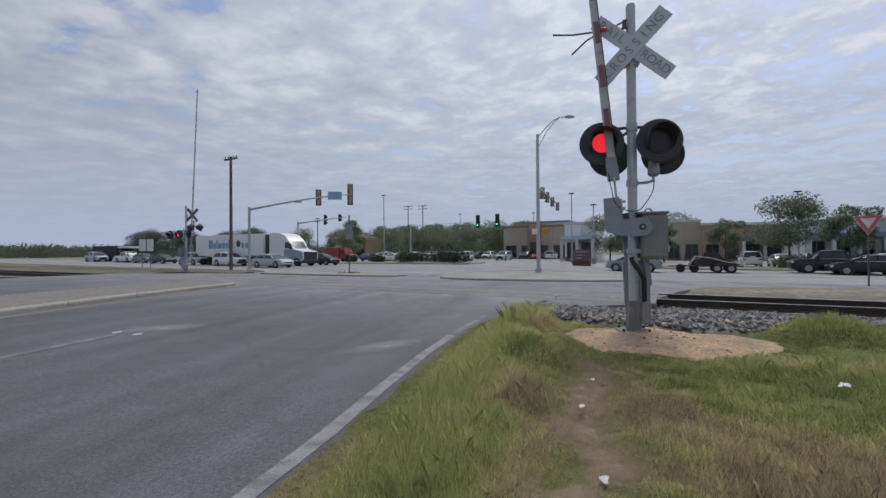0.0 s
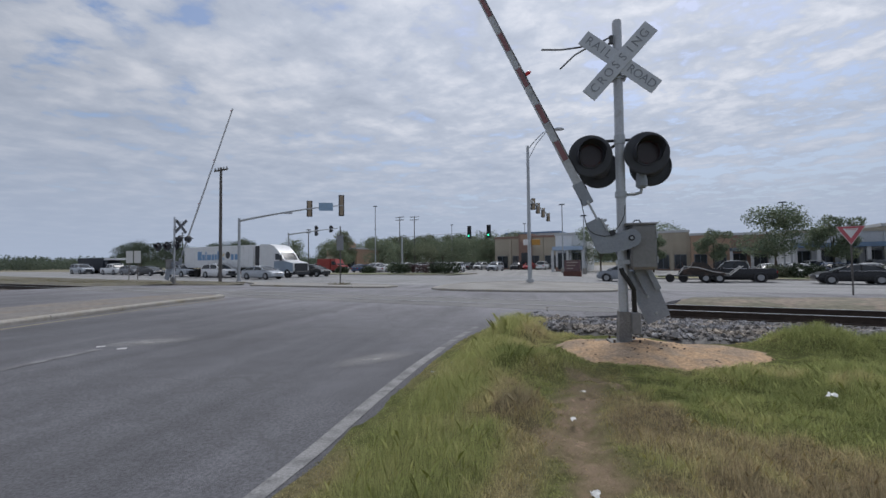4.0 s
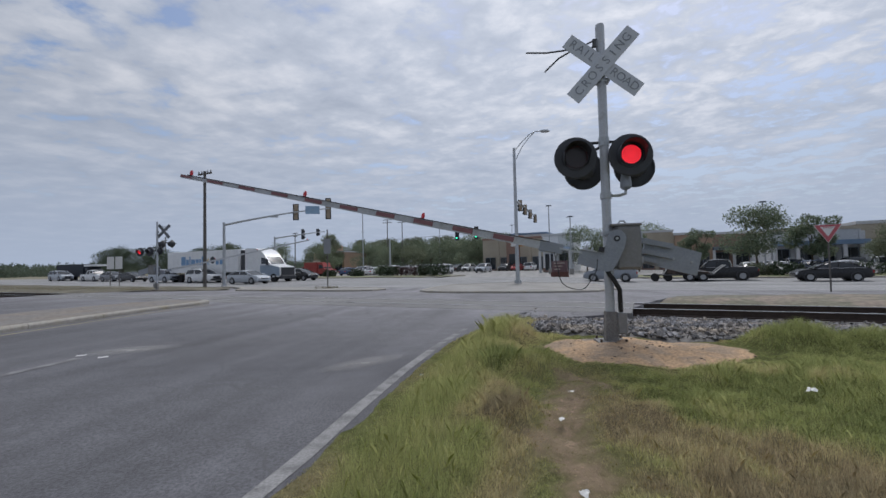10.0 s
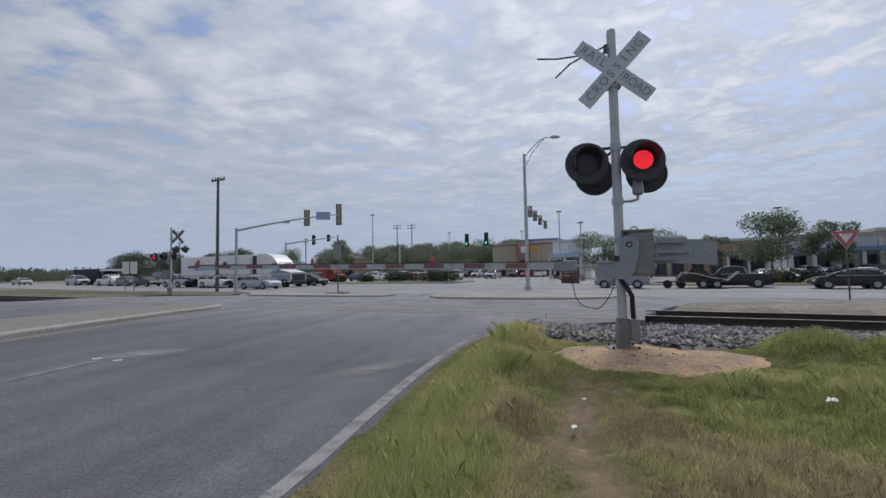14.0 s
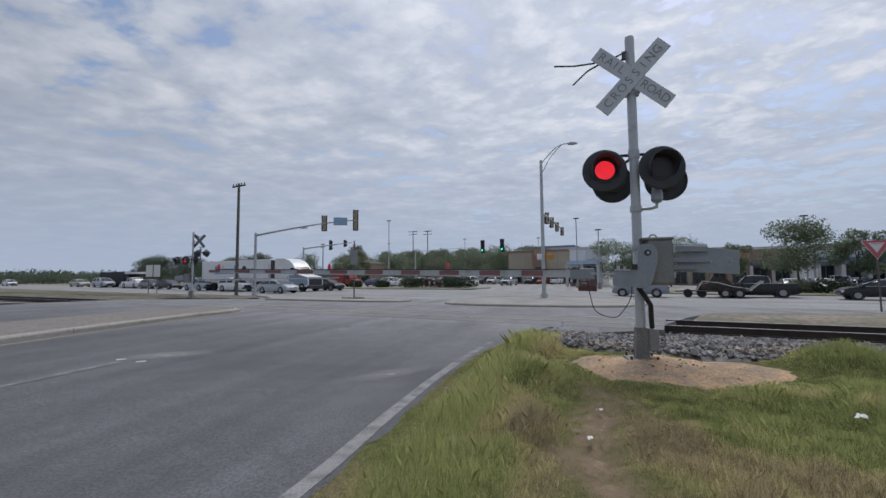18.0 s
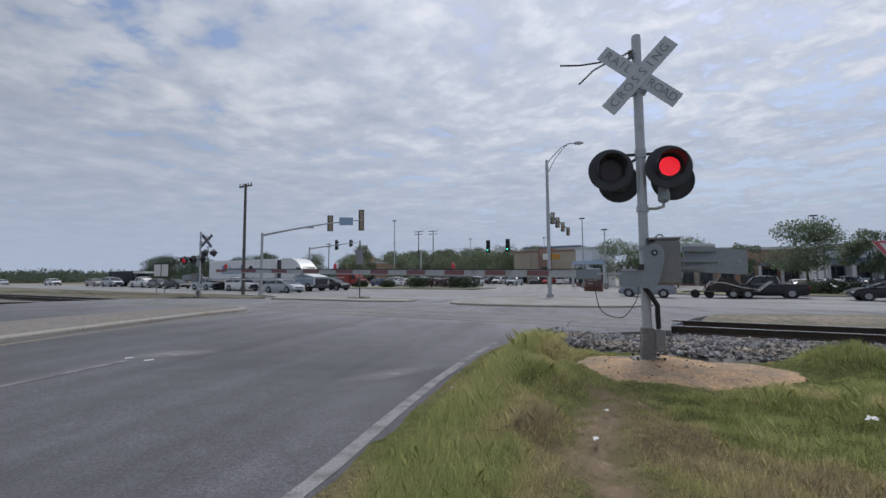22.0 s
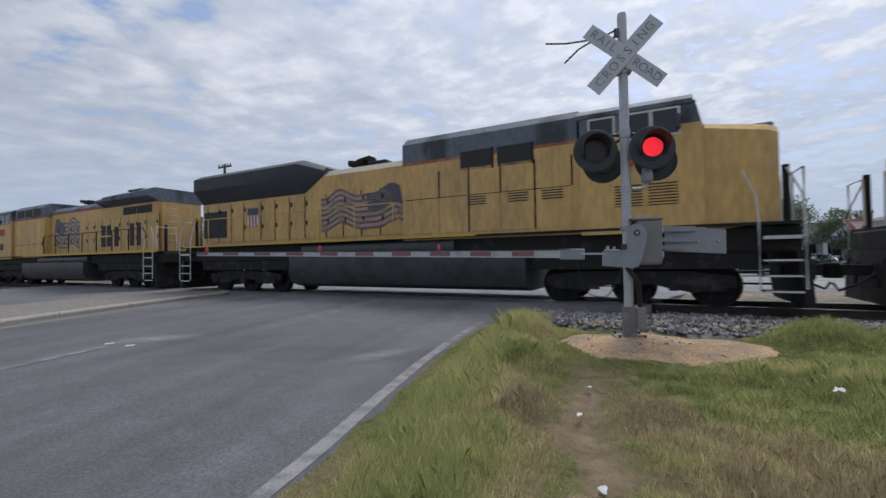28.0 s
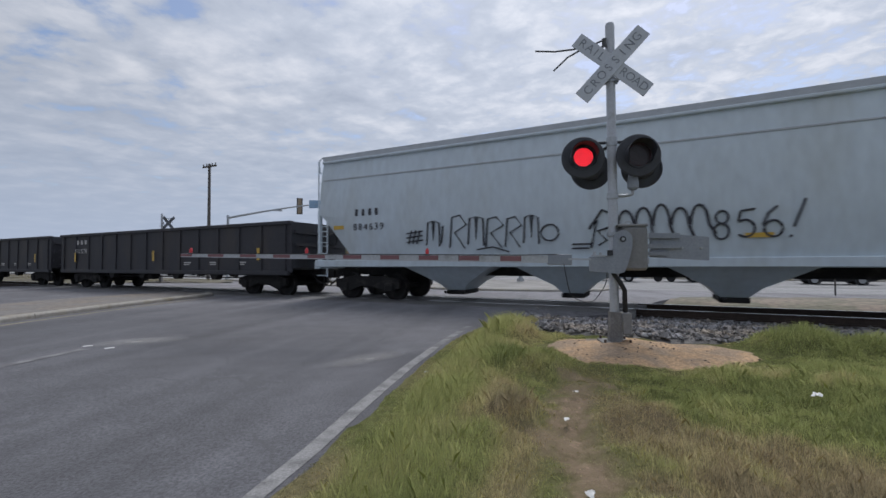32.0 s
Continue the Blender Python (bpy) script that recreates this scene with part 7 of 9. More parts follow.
    for w, h, turns in ((0.42, 0.60, 2), (0.22, 0.5, 0), (0.50, 0.72, 1), (0.46, 0.66, 2), (0.50, 0.62, 1), (0.44, 0.60, 1), (0.40, 0.62, 2), (0.44, 0.42, 3)):
        if turns == 0:
            scribble(t, [(x, 1.75), (x + 0.05, 1.75 + h)], Y)
        elif turns == 1:
            scribble(t, [(x, 1.62), (x + 0.06, 1.75 + h), (x + w * 0.6, 1.80 + h), (x + w, 1.75 + h * 0.7), (x + w * 0.3, 1.75 + h * 0.4), (x + w * 0.9, 1.60)], Y)
        elif turns == 2:
            scribble(t, [(x, 1.70), (x + 0.04, 1.75 + h), (x + w * 0.45, 1.80 + h), (x + w * 0.5, 1.85), (x + w * 0.6, 1.80 + h), (x + w * 0.95, 1.72 + h), (x + w, 1.66)], Y)
        else:
            scribble(t, [(x + w / 2 + w / 2 * math.cos(i * 0.6), 1.95 + h / 2 * math.sin(i * 0.6)) for i in range(12)], Y)
        x += w + 0.05
    scribble(t, [(6.3, 1.55), (6.75, 1.62), (7.2, 1.48)], Y, 0.02)
    scribble(t, [(9.25, 1.55), (9.38, 2.2), (9.20, 2.0), (9.50, 2.45), (9.82, 2.30), (9.75, 2.05), (9.40, 1.95), (9.60, 1.72), (9.42, 1.60)], Y, 0.03)
    for k in range(5):
        c = 10.02 + 0.37 * k
        scribble(t, [(c - 0.17 * math.cos(i * 0.39), 2.02 + (0.38 + 0.05 * (k % 3)) * math.sin(i * 0.39)) for i in range(9)], Y, 0.03)
        scribble(t, [(c + 0.17, 2.02), (c + 0.18 + 0.03 * k, 1.80 - 0.08 * (k % 2))], Y, 0.03)
    # the sprayed figures 856! as slanting strokes
    ring = lambda cx, cz, rx, rz, a0=0.0, a1=6.4: [(cx + rx * math.cos(a0 + (a1 - a0) * i / 14), cz + rz * math.sin(a0 + (a1 - a0) * i / 14)) for i in range(15)]
    for stroke in (ring(11.86, 2.15, 0.15, 0.14), ring(11.84, 1.85, 0.18, 0.17), [(12.62, 2.30), (12.30, 2.27), (12.24, 2.05)] + ring(12.40, 1.90, 0.21, 0.18, 2.3, -2.4), [(13.12, 2.34), (12.92, 2.20), (12.80, 1.98)] + ring(13.02, 1.88, 0.20, 0.17, 3.0, -3.2), [(13.72, 2.46), (13.46, 1.90)], [(13.40, 1.74), (13.38, 1.70)]):
        scribble(t, [(11.75 + (x - 11.65) * 0.76, z) for x, z in stroke], Y, 0.024)
    for ob in t.children_recursive:
        if ob.name.split(".")[0] not in ("wheel", "axle", "bogie") and ob.matrix_basis == Matrix.Identity(4):
            for v in ob.data.vertices:
                v.co.z += 0.14 * smooth(2.6, 4.4, v.co.z)
    MOVERS.append((t, train_rows(q)))


hopper_wagon(683.9, 19.4)

# ---- road vehicles ----
def paint(name, c, rough=0.3):
    return mat(name, c, rough, 0.0, 0.06, 2.0, spec=0.4, coat=0.15)


PAINTS = {"silver": paint("silver_paint", (0.42, 0.45, 0.49)), "white": paint("white_car_paint", (0.70, 0.71, 0.72)), "black": paint("black_car_paint", (0.012, 0.013, 0.016)), "charcoal": paint("charcoal_paint", (0.06, 0.065, 0.07)), "red": paint("red_car_paint", (0.38, 0.03, 0.03)), "champagne": paint("champagne_paint", (0.40, 0.38, 0.34)), "green": paint("dark_green_paint", (0.03, 0.05, 0.045)), "steel": paint("steel_blue_paint", (0.25, 0.275, 0.31)), "grey": paint("grey_car_paint", (0.17, 0.18, 0.195)), "blue": paint("blue_car_paint", (0.06, 0.10, 0.20))}
TAIL = mat("tail_lamp", (0.35, 0.02, 0.02), 0.3)
HEADL = mat("head_lamp", (0.7, 0.72, 0.75), 0.15)
RIM = mat("alloy_rim", (0.33, 0.34, 0.355), 0.45, 0.5, 0.1, 8)

# per style: length, half width, belt height, roof height, cabin (rear foot, rear roof, front roof, front foot), wheel radius, bonnet height
STYLES = {"compact": (4.45, 0.89, 0.96, 1.44, (-1.9, -0.9, 0.25, 1.3), 0.33, 0.87), "sedan": (4.85, 0.91, 0.98, 1.45, (-2.1, -1.0, 0.2, 1.4), 0.34, 0.88), "suv": (4.75, 0.95, 1.12, 1.76, (-2.3, -1.85, 0.25, 1.25), 0.38, 1.06), "hatch": (4.3, 0.90, 1.0, 1.52, (-2.05, -1.35, 0.25, 1.3), 0.34, 0.95), "pickup": (5.4, 0.96, 1.12, 1.80, (-0.75, -0.55, 0.75, 1.35), 0.39, 1.12)}
MADE = {}


def car(style, colour, m, label, group="road vehicles"):
    """A car in parts; x to its front. Alike ones share their meshes."""
    if (style, colour) in MADE:
        return tagged(copy_thing(MADE[style, colour], m), label, "car", group)
    L, w, belt, roof, (rf, rr, fr, ff), wr, bon = STYLES[style]
    t = thing("pickup_truck" if style == "pickup" else "car", m, label, "car", group)
    col = PAINTS[colour]
    h = L / 2
    ring = lambda x, ww, z0, z1: [Vector((x, y, z)) for y, z in ((-ww, z0 + 0.1), (-ww + 0.06, z0), (ww - 0.06, z0), (ww, z0 + 0.1), (ww, z1 - 0.16), (ww - 0.07, z1), (-ww + 0.07, z1), (-ww, z1 - 0.16))]
    part("body", Geo().loft([ring(-h, w * 0.86, 0.42, belt - 0.14), ring(-h + 0.12, w * 0.95, 0.30, belt - 0.02), ring(-h + 0.5, w, 0.24, belt), ring(0.6, w, 0.22, belt), ring(ff, w, 0.22, max(bon, belt - 0.04)), ring(h - 0.5, w * 0.98, 0.24, bon), ring(h - 0.12, w * 0.93, 0.28, bon - 0.14), ring(h, w * 0.82, 0.36, bon - 0.26)]), col, t)
    # rounded greenhouse: cross-sections from the rear window's foot to the windscreen's
    mid = (rr + fr) / 2
    dome = [(rf, belt - 0.02), (rf + (rr - rf) * 0.55, belt + (roof - belt) * 0.62), (rr, roof - 0.06), (mid - 0.25 * (fr - rr), roof - 0.012), (mid, roof - 0.004), (mid + 0.25 * (fr - rr), roof - 0.014), (fr, roof - 0.07), (fr + (ff - fr) * 0.5, belt + (roof - belt) * 0.55), (ff, belt - 0.02)]
    def hoop(x, z, dz):
        up = max(0.0, (z - belt) / (roof - belt))
        wt = w - 0.07 - 0.17 * up
        zt = z + dz
        return [Vector((x, y, zz)) for y, zz in ((-w + 0.07, belt - 0.03), (-wt - 0.02, belt + (zt - belt) * 0.8), (-wt + 0.06, zt - 0.01 * up), (-wt * 0.4, zt + 0.03 * up), (wt * 0.4, zt + 0.03 * up), (wt - 0.06, zt - 0.01 * up), (wt + 0.02, belt + (zt - belt) * 0.8), (w - 0.07, belt - 0.03))]
    part("window_glass", Geo().loft([hoop(x, z, -0.03) for x, z in dome]), GLASS, t)
    cap = lambda x, z: [Vector((x, y, zz)) for y, zz in ((-w + 0.22, z - 0.10), (-w + 0.27, z - 0.02), (-w * 0.35, z + 0.025), (w * 0.35, z + 0.025), (w - 0.27, z - 0.02), (w - 0.22, z - 0.10))]
    part("roof", Geo().loft([cap(x, z) for x, z in dome[2:7]]), col, t)
    for y in (-1, 1):
        for (xa, xb) in ((rf, rr), (ff, fr), ((rf + ff) / 2, (rr + fr) / 2)):
            part("pillar", Geo().pipe([(xa, y * (w - 0.07), belt - 0.02), (xb, y * (w - 0.22), roof - 0.05)], 0.045, 6), col, t)
        part("belt_trim", Geo().pipe([(rf + 0.1, y * (w - 0.045), belt + 0.005), ((rf + ff) / 2, y * (w - 0.035), belt + 0.012), (ff - 0.1, y * (w - 0.045), belt + 0.0)], 0.016, 5), CHROME, t, "bright window trim")
        part("door_mirror", Geo().cbox(ff - 0.35, ff - 0.15, min(y * w, y * (w + 0.16)), max(y * w, y * (w + 0.16)), belt, belt + 0.14, 0.02), col, t)
        for z in (0.62,):
            part("head_lamp", Geo().box(h - 0.22, h - 0.02, min(y * (w * 0.55), y * (w * 0.90)), max(y * (w * 0.55), y * (w * 0.90)), bon - 0.34, bon - 0.18), HEADL, t)
            part("tail_lamp", Geo().box(-h - 0.01, -h + 0.16, min(y * (w * 0.55), y * (w * 0.92)), max(y * (w * 0.55), y * (w * 0.92)), belt - 0.34, belt - 0.18), TAIL, t)
        for x in (-h * 0.58, h * 0.62):
            wh = part("wheel", Geo().lathe([(-0.10, 0), (-0.10, wr), (0.09, wr), (0.11, wr * 0.9), (0.11, wr * 0.62), (0.09, 0.0)], (x, y * (w - 0.10), wr), (0, y, 0), 20), RUBBER, t)
            part("rim", Geo().lathe([(0.10, wr * 0.64), (0.125, wr * 0.6), (0.10, wr * 0.2), (0.12, 0.0)], (x, y * (w - 0.10), wr), (0, y, 0), 16), RIM, wh)
            part("wheel_arch", Geo().lathe([(0.0, wr * 1.18), (0.075, wr * 1.18), (0.075, wr * 1.02)], (x, y * (w - 0.06), wr), (0, y, 0), 20), BLACK, t)
    part("bumper", Geo().cbox(h - 0.12, h + 0.03, -w * 0.8, w * 0.8, 0.36, 0.52, 0.03), BLACK if style not in ("sedan", "compact") else col, t)
    part("rear_bumper", Geo().cbox(-h - 0.04, -h + 0.12, -w * 0.85, w * 0.85, 0.38, 0.56, 0.03), BLACK if style == "pickup" else col, t)
    part("grille", Geo().box(h - 0.03, h + 0.035, -w * 0.5, w * 0.5, 0.54, bon - 0.24), BLACK, t)
    if style == "pickup":
        part("load_bed", Geo().box(-h + 0.15, -0.85, -w + 0.12, w - 0.12, belt - 0.02, belt + 0.012), BLACK, t, "open load bed")
    if style == "suv":
        for y in (-1, 1):
            part("roof_rack", Geo().pipe([(rr + 0.3, y * (w - 0.3), roof), (rr + 0.35, y * (w - 0.3), roof + 0.06), (fr - 0.3, y * (w - 0.3), roof + 0.06), (fr - 0.2, y * (w - 0.3), roof)], 0.02, 6), BLACK, t)
    MADE[style, colour] = t
    return t


def on_street(s, n, turn=0.0):
    return plan(s, n, ground_z(s, n) + 0.002, turn)


car("sedan", "silver", on_street(-38.3, 31.6), "silver saloon car waiting in the street")
car("suv", "white", on_street(-49.6, 34.4), "white sport utility vehicle waiting in the queue")
car("hatch", "black", on_street(-39.5, 40.4), "black car beside the lorry's cab")
car("suv", "silver", on_street(-59.5, 35.6), "silver sport utility vehicle waiting in the queue")
car("sedan", "black", on_street(-68.6, 36.4), "black saloon car waiting in the queue")
car("hatch", "grey", on_street(-74.9, 37.0), "grey hatchback waiting in the queue")
car("pickup", "white", on_street(-80.6, 37.2), "white pickup waiting in the queue")
car("suv", "silver", on_street(-91.0, 37.0), "silver sport utility vehicle far back in the queue")
late = car("sedan", "champagne", on_street(-97.4, 36.9), "pale gold saloon car rolling up to the queue")
MOVERS.append((late, [(t, on_street(s, 36.9)) for t, s in ((0, -290), (4, -226), (8, -172), (11, -136), (14, -113), (17, -103), (18.5, -99), (20, -97.4), (32, -97.4))]))
next_up = car("hatch", "white", on_street(-104, 37.0), "white hatchback rolling up to the queue")
MOVERS.append((next_up, [(t, on_street(s, 38.5)) for t, s in ((0, -420), (8, -290), (14, -170), (18, -142), (21, -128), (24.5, -110), (27, -104.5), (32, -104.5))]))
last_up = car("sedan", "silver", on_street(-112, 37.0), "silver saloon car rolling up to the queue")
MOVERS.append((last_up, [(t, on_street(s, 38.5)) for t, s in ((0, -520), (8, -400), (17, -215), (21, -165), (24.5, -136), (28, -117), (30, -112), (32, -112))]))
passing = car("suv", "charcoal", on_street(-150, 42, 180), "dark vehicle driving away down the street")
MOVERS.append((passing, [(t, on_street(s, 42, 180)) for t, s in ((0, -60), (4, -96), (8, -150), (16, -280), (32, -420))]))
car("compact", "black", on_street(12.45, 41.2, 180), "black saloon car waiting on the street")
pick = car("pickup", "black", on_street(5.7, 43.4, 180), "black pickup waiting behind a trailer")
MOVERS.append((pick, [(t, on_street(5.7 + d, 43.4, 180)) for t, d in ((0, 5.4), (0.5, 3.5), (1.0, 1.5), (1.5, 0.4), (2.0, 0.0), (32, 0.0))]))
car("hatch", "steel", on_street(-2.8, 39.4, 180), "blue-silver estate car towing a trailer")


def utility_trailer(s, n):
    t = thing("trailer", on_street(s, n, 180), "low flatbed trailer loaded with a rusty vehicle", "trailer")
    RUST = mat("rusty_load", (0.085, 0.06, 0.048), 0.8, 0.2, 0.3, 3, 0.3, 20, second=(0.035, 0.032, 0.03), second_at=0.5)
    PALEPIPE = mat("pale_painted_pipe", (0.50, 0.49, 0.47), 0.6, 0, 0.15, 6)
    part("deck", Geo().cbox(-2.4, 1.5, -0.95, 0.95, 0.50, 0.60, 0.02), BLACK, t)
    for x in (-1.55, -0.6):
        for y in (-1, 1):
            wh = part("wheel", Geo().lathe([(-0.1, 0), (-0.1, 0.37), (0.1, 0.37), (0.1, 0.2), (0.08, 0)], (x, y * 0.98, 0.37), (0, y, 0), 16), RUBBER, t)
            part("rim", Geo().lathe([(0.09, 0.22), (0.115, 0.2), (0.10, 0.0)], (x, y * 0.98, 0.37), (0, y, 0), 12), RIM, wh)
    for y in (-1, 1):
        part("mudguard", Geo().prism([(-2.05, 0.62), (-1.9, 0.82), (-0.25, 0.82), (-0.1, 0.62)], min(y * 0.9, y * 1.12), max(y * 0.9, y * 1.12)), RUST, t)
        part("ramp", Geo().pipe([(-2.3, y * 0.7, 0.62), (-2.9, y * 0.6, 1.15), (-3.2, y * 0.6, 1.35)], 0.05, 6), PALEPIPE, t, "raised pale loading ramp")
        for x in (1.0, 2.0):
            part("load_wheel", Geo().lathe([(-0.1, 0), (-0.1, 0.34), (0.1, 0.34), (0.08, 0)], (x, y * 0.72, 0.345), (0, y, 0), 14), RUBBER, t)
        part("side_rail", Geo().pipe([(1.4, y * 0.9, 0.6), (0.9, y * 0.85, 1.35), (-0.1, y * 0.85, 1.25), (-1.2, y * 0.8, 0.9), (-2.3, y * 0.9, 0.72)], 0.045, 6), PALEPIPE, t, "bent pale side rail")
    part("drawbar", Geo().pipe([(1.5, -0.6, 0.55), (2.9, 0, 0.5), (1.5, 0.6, 0.55)], 0.05, 6), BLACK, t)
    part("load_frame", Geo().loft([[Vector((x, y, z)) for y, z in ((-0.7, 0.62), (0.7, 0.62), (0.6, 0.62 + h), (-0.6, 0.62 + h))] for x, h in ((-1.9, 0.25), (-1.2, 0.45), (-0.7, 1.0), (0.2, 1.1), (0.5, 0.6), (1.3, 0.35))]), RUST, t, "rusty stripped vehicle shell")
    for k in range(4):
        part("bent_bar", Geo().pipe([(-1.6 + 0.8 * k, -0.75, 0.62), (-1.35 + 0.8 * k, -0.72, 1.55 + 0.25 * (k % 2)), (-0.9 + 0.8 * k, -0.6, 1.2)], 0.035, 6), RUST if k % 2 else BLACK, t)


utility_trailer(2.7, 41.8)


def lorry(s, n):
    t = thing("articulated_lorry", on_street(s, n), "white articulated lorry with a long box trailer", "lorry", "road vehicles")
    W = PAINTS["white"]
    BLUEMARK = mat("lorry_blue_marks", (0.16, 0.30, 0.50), 0.5)
    tr = part("trailer_box", Geo().cbox(-14.2, -0.2, -1.28, 1.28, 1.25, 4.05, 0.03), W, t, "long white box trailer")
    part("trailer_skirt", Geo().box(-10.5, -3.2, -1.26, -1.22, 0.55, 1.25).box(-10.5, -3.2, 1.22, 1.26, 0.55, 1.25), W, t)
    for k in range(14):
        part("panel_seam", Geo().box(-13.9 + k, -13.885 + k, -1.283, -1.279, 1.35, 3.98), GALV, tr)
    # the maker's name as plain blue blocks and a pale star of bars
    x = -11.2
    for k, w in enumerate((0.9, 0.55, 0.22, 0.85, 0.55, 0.4, 0.35)):
        part("name_block", Geo().box(x, x + w, -1.292, -1.286, 2.25, 2.25 + (1.15 if k in (0, 2, 6) else 0.75)), BLUEMARK, tr, "blue painted letter block")
        x += w + 0.12
    for k in range(6):
        m = pose(-6.2, -1.289, 2.65) @ Matrix.Rotation(radians(60 * k), 4, "Y")
        part("star_ray", Geo().box(-0.07, 0.07, -0.003, 0.003, 0.22, 0.75, m), REFLECT if k % 2 else SIGNBLUE, tr)
    part("dark_disc", Geo().cyl((-4.9, -1.286, 2.85), (-4.9, -1.292, 2.85), 0.45, k=20), BLACK, tr)
    for k, w in enumerate((0.55, 0.85)):
        part("name_block", Geo().box(-4.3 + 0.75 * k, -4.3 + 0.75 * k + w, -1.292, -1.286, 2.25, 2.95), BLUEMARK, tr, "blue painted letter block")
    cab = [(0.9, 0.6), (6.6, 0.6), (6.75, 1.0), (6.6, 1.75), (5.2, 2.05), (4.4, 3.05), (3.6, 3.75), (2.7, 4.05), (1.0, 4.1)]
    part("cab_body", Geo().prism(cab, -1.2, 1.2), W, t, "white sleeper cab")
    part("windscreen", Geo().add([Vector((x, y, z)) for y in (-1.0, 1.0) for x, z in ((5.16, 2.16), (4.46, 3.02))], [(0, 1, 3, 2)]), GLASS, t)
    for y in (-1, 1):
        part("side_window", Geo().prism([(3.7, 2.15), (4.85, 2.15), (4.35, 2.85), (3.7, 2.9)], min(y * 1.2, y * 1.21), max(y * 1.2, y * 1.21)), GLASS, t)
        part("side_fairing", Geo().box(0.2, 0.9, min(y * 1.15, y * 1.2), max(y * 1.15, y * 1.2), 0.7, 3.9), BLACK, t)
        part("head_lamp", Geo().box(6.3, 6.72, min(y * 0.8, y * 1.18), max(y * 0.8, y * 1.18), 0.95, 1.25), HEADL, t)
        part("mirror", Geo().cbox(4.75, 4.95, min(y * 1.3, y * 1.5), max(y * 1.3, y * 1.5), 2.0, 2.7, 0.02), BLACK, t)
        part("fuel_tank", Geo().cyl((2.0, y * 0.95, 0.75), (4.0, y * 0.95, 0.75), 0.32, k=14), CHROME, t)
        for x in (5.7, 1.6, 0.3, -11.6, -12.9):
            part("wheel", Geo().lathe([(-0.28, 0), (-0.28, 0.5), (0.1, 0.5), (0.12, 0.3), (0.02, 0.2), (0.08, 0)], (x, y * 1.12, 0.5), (0, y, 0), 18), RUBBER, t)
    part("grille", Geo().box(6.70, 6.79, -1.0, 1.0, 0.75, 1.68), BLACK, t)
    part("bonnet_panel", Geo().prism([(3.5, 0.75), (6.66, 0.75), (6.62, 1.70), (5.25, 1.98), (3.5, 2.0)], -1.212, -1.202), mat("dull_blue_bonnet", (0.25, 0.31, 0.385), 0.45, 0, 0.12, 2), t, "dull blue bonnet side")
    part("bumper", Geo().cbox(6.5, 6.95, -1.18, 1.18, 0.35, 0.75, 0.05), BLACK, t)
    part("chassis", Geo().box(-13.8, 6.4, -0.45, 0.45, 0.75, 1.1), BLACK, t)


lorry(-44.9, 37.0)


MATTNAVY = mat("dull_navy_panel", (0.028, 0.034, 0.045), 0.6, 0, 0.15, 1.5, spec=0.25)
TRUCKRED = mat("dull_red_panel", (0.30, 0.055, 0.05), 0.5, 0, 0.15, 1.5, spec=0.3)


def box_truck(s, n, body, cargo, high, lip, label):
    """Box truck facing along the street; its cab starts at the origin."""
    t = thing("box_truck", on_street(s, n), label, "truck", "road vehicles")
    part("cargo_box", Geo().cbox(-cargo, -0.2, -1.15, 1.15, 0.6, high, 0.04), body, t)
    part("cab", Geo().prism([(-0.1, 0.5), (2.2, 0.5), (2.3, 1.2), (1.3, 1.35), (0.8, 2.38), (-0.1, 2.38)], -1.0, 1.0), body, t)
    part("windscreen", Geo().add([Vector((x, y, z)) for y in (-0.85, 0.85) for x, z in ((1.30, 1.42), (0.86, 2.12))], [(0, 1, 3, 2)]), GLASS, t)
    for y in (-1, 1):
        part("side_window", Geo().prism([(0.05, 1.42), (1.0, 1.42), (0.70, 2.05), (0.05, 2.05)], min(y * 1.0, y * 1.01), max(y * 1.0, y * 1.01)), GLASS, t)
        part("head_lamp", Geo().box(2.2, 2.32, min(y * 0.6, y * 0.92), max(y * 0.6, y * 0.92), 0.80, 1.02), HEADL, t)
        part("mirror", Geo().cbox(0.95, 1.08, min(y * 1.05, y * 1.25), max(y * 1.05, y * 1.25), 1.5, 1.9, 0.02), BLACK, t)
    part("bumper", Geo().cbox(2.1, 2.42, -0.98, 0.98, 0.38, 0.62, 0.03), BLACK, t)
    part("grille", Geo().box(2.28, 2.33, -0.5, 0.5, 0.68, 1.1), BLACK, t)
    if lip:
        part("roof_lip", Geo().cbox(-0.4, lip, -1.1, 1.1, 2.40, 2.72, 0.03), PAINTS["white"], t, "white overhanging roof lip")
    for x in (1.3, 1.0 - cargo, 2.1 - cargo):
        for y in (-1, 1):
            part("wheel", Geo().lathe([(-0.2, 0), (-0.2, 0.42), (0.1, 0.42), (0.08, 0)], (x, y * 0.95, 0.42), (0, y, 0), 16), RUBBER, t)


box_truck(-88.2, 40.2, MATTNAVY, 9.5, 2.85, 4.0, "dark navy box truck with a white roof lip in the queue")
box_truck(-51.6, 58.0, TRUCKRED, 3.2, 2.5, 0, "red box truck parked beyond the street")

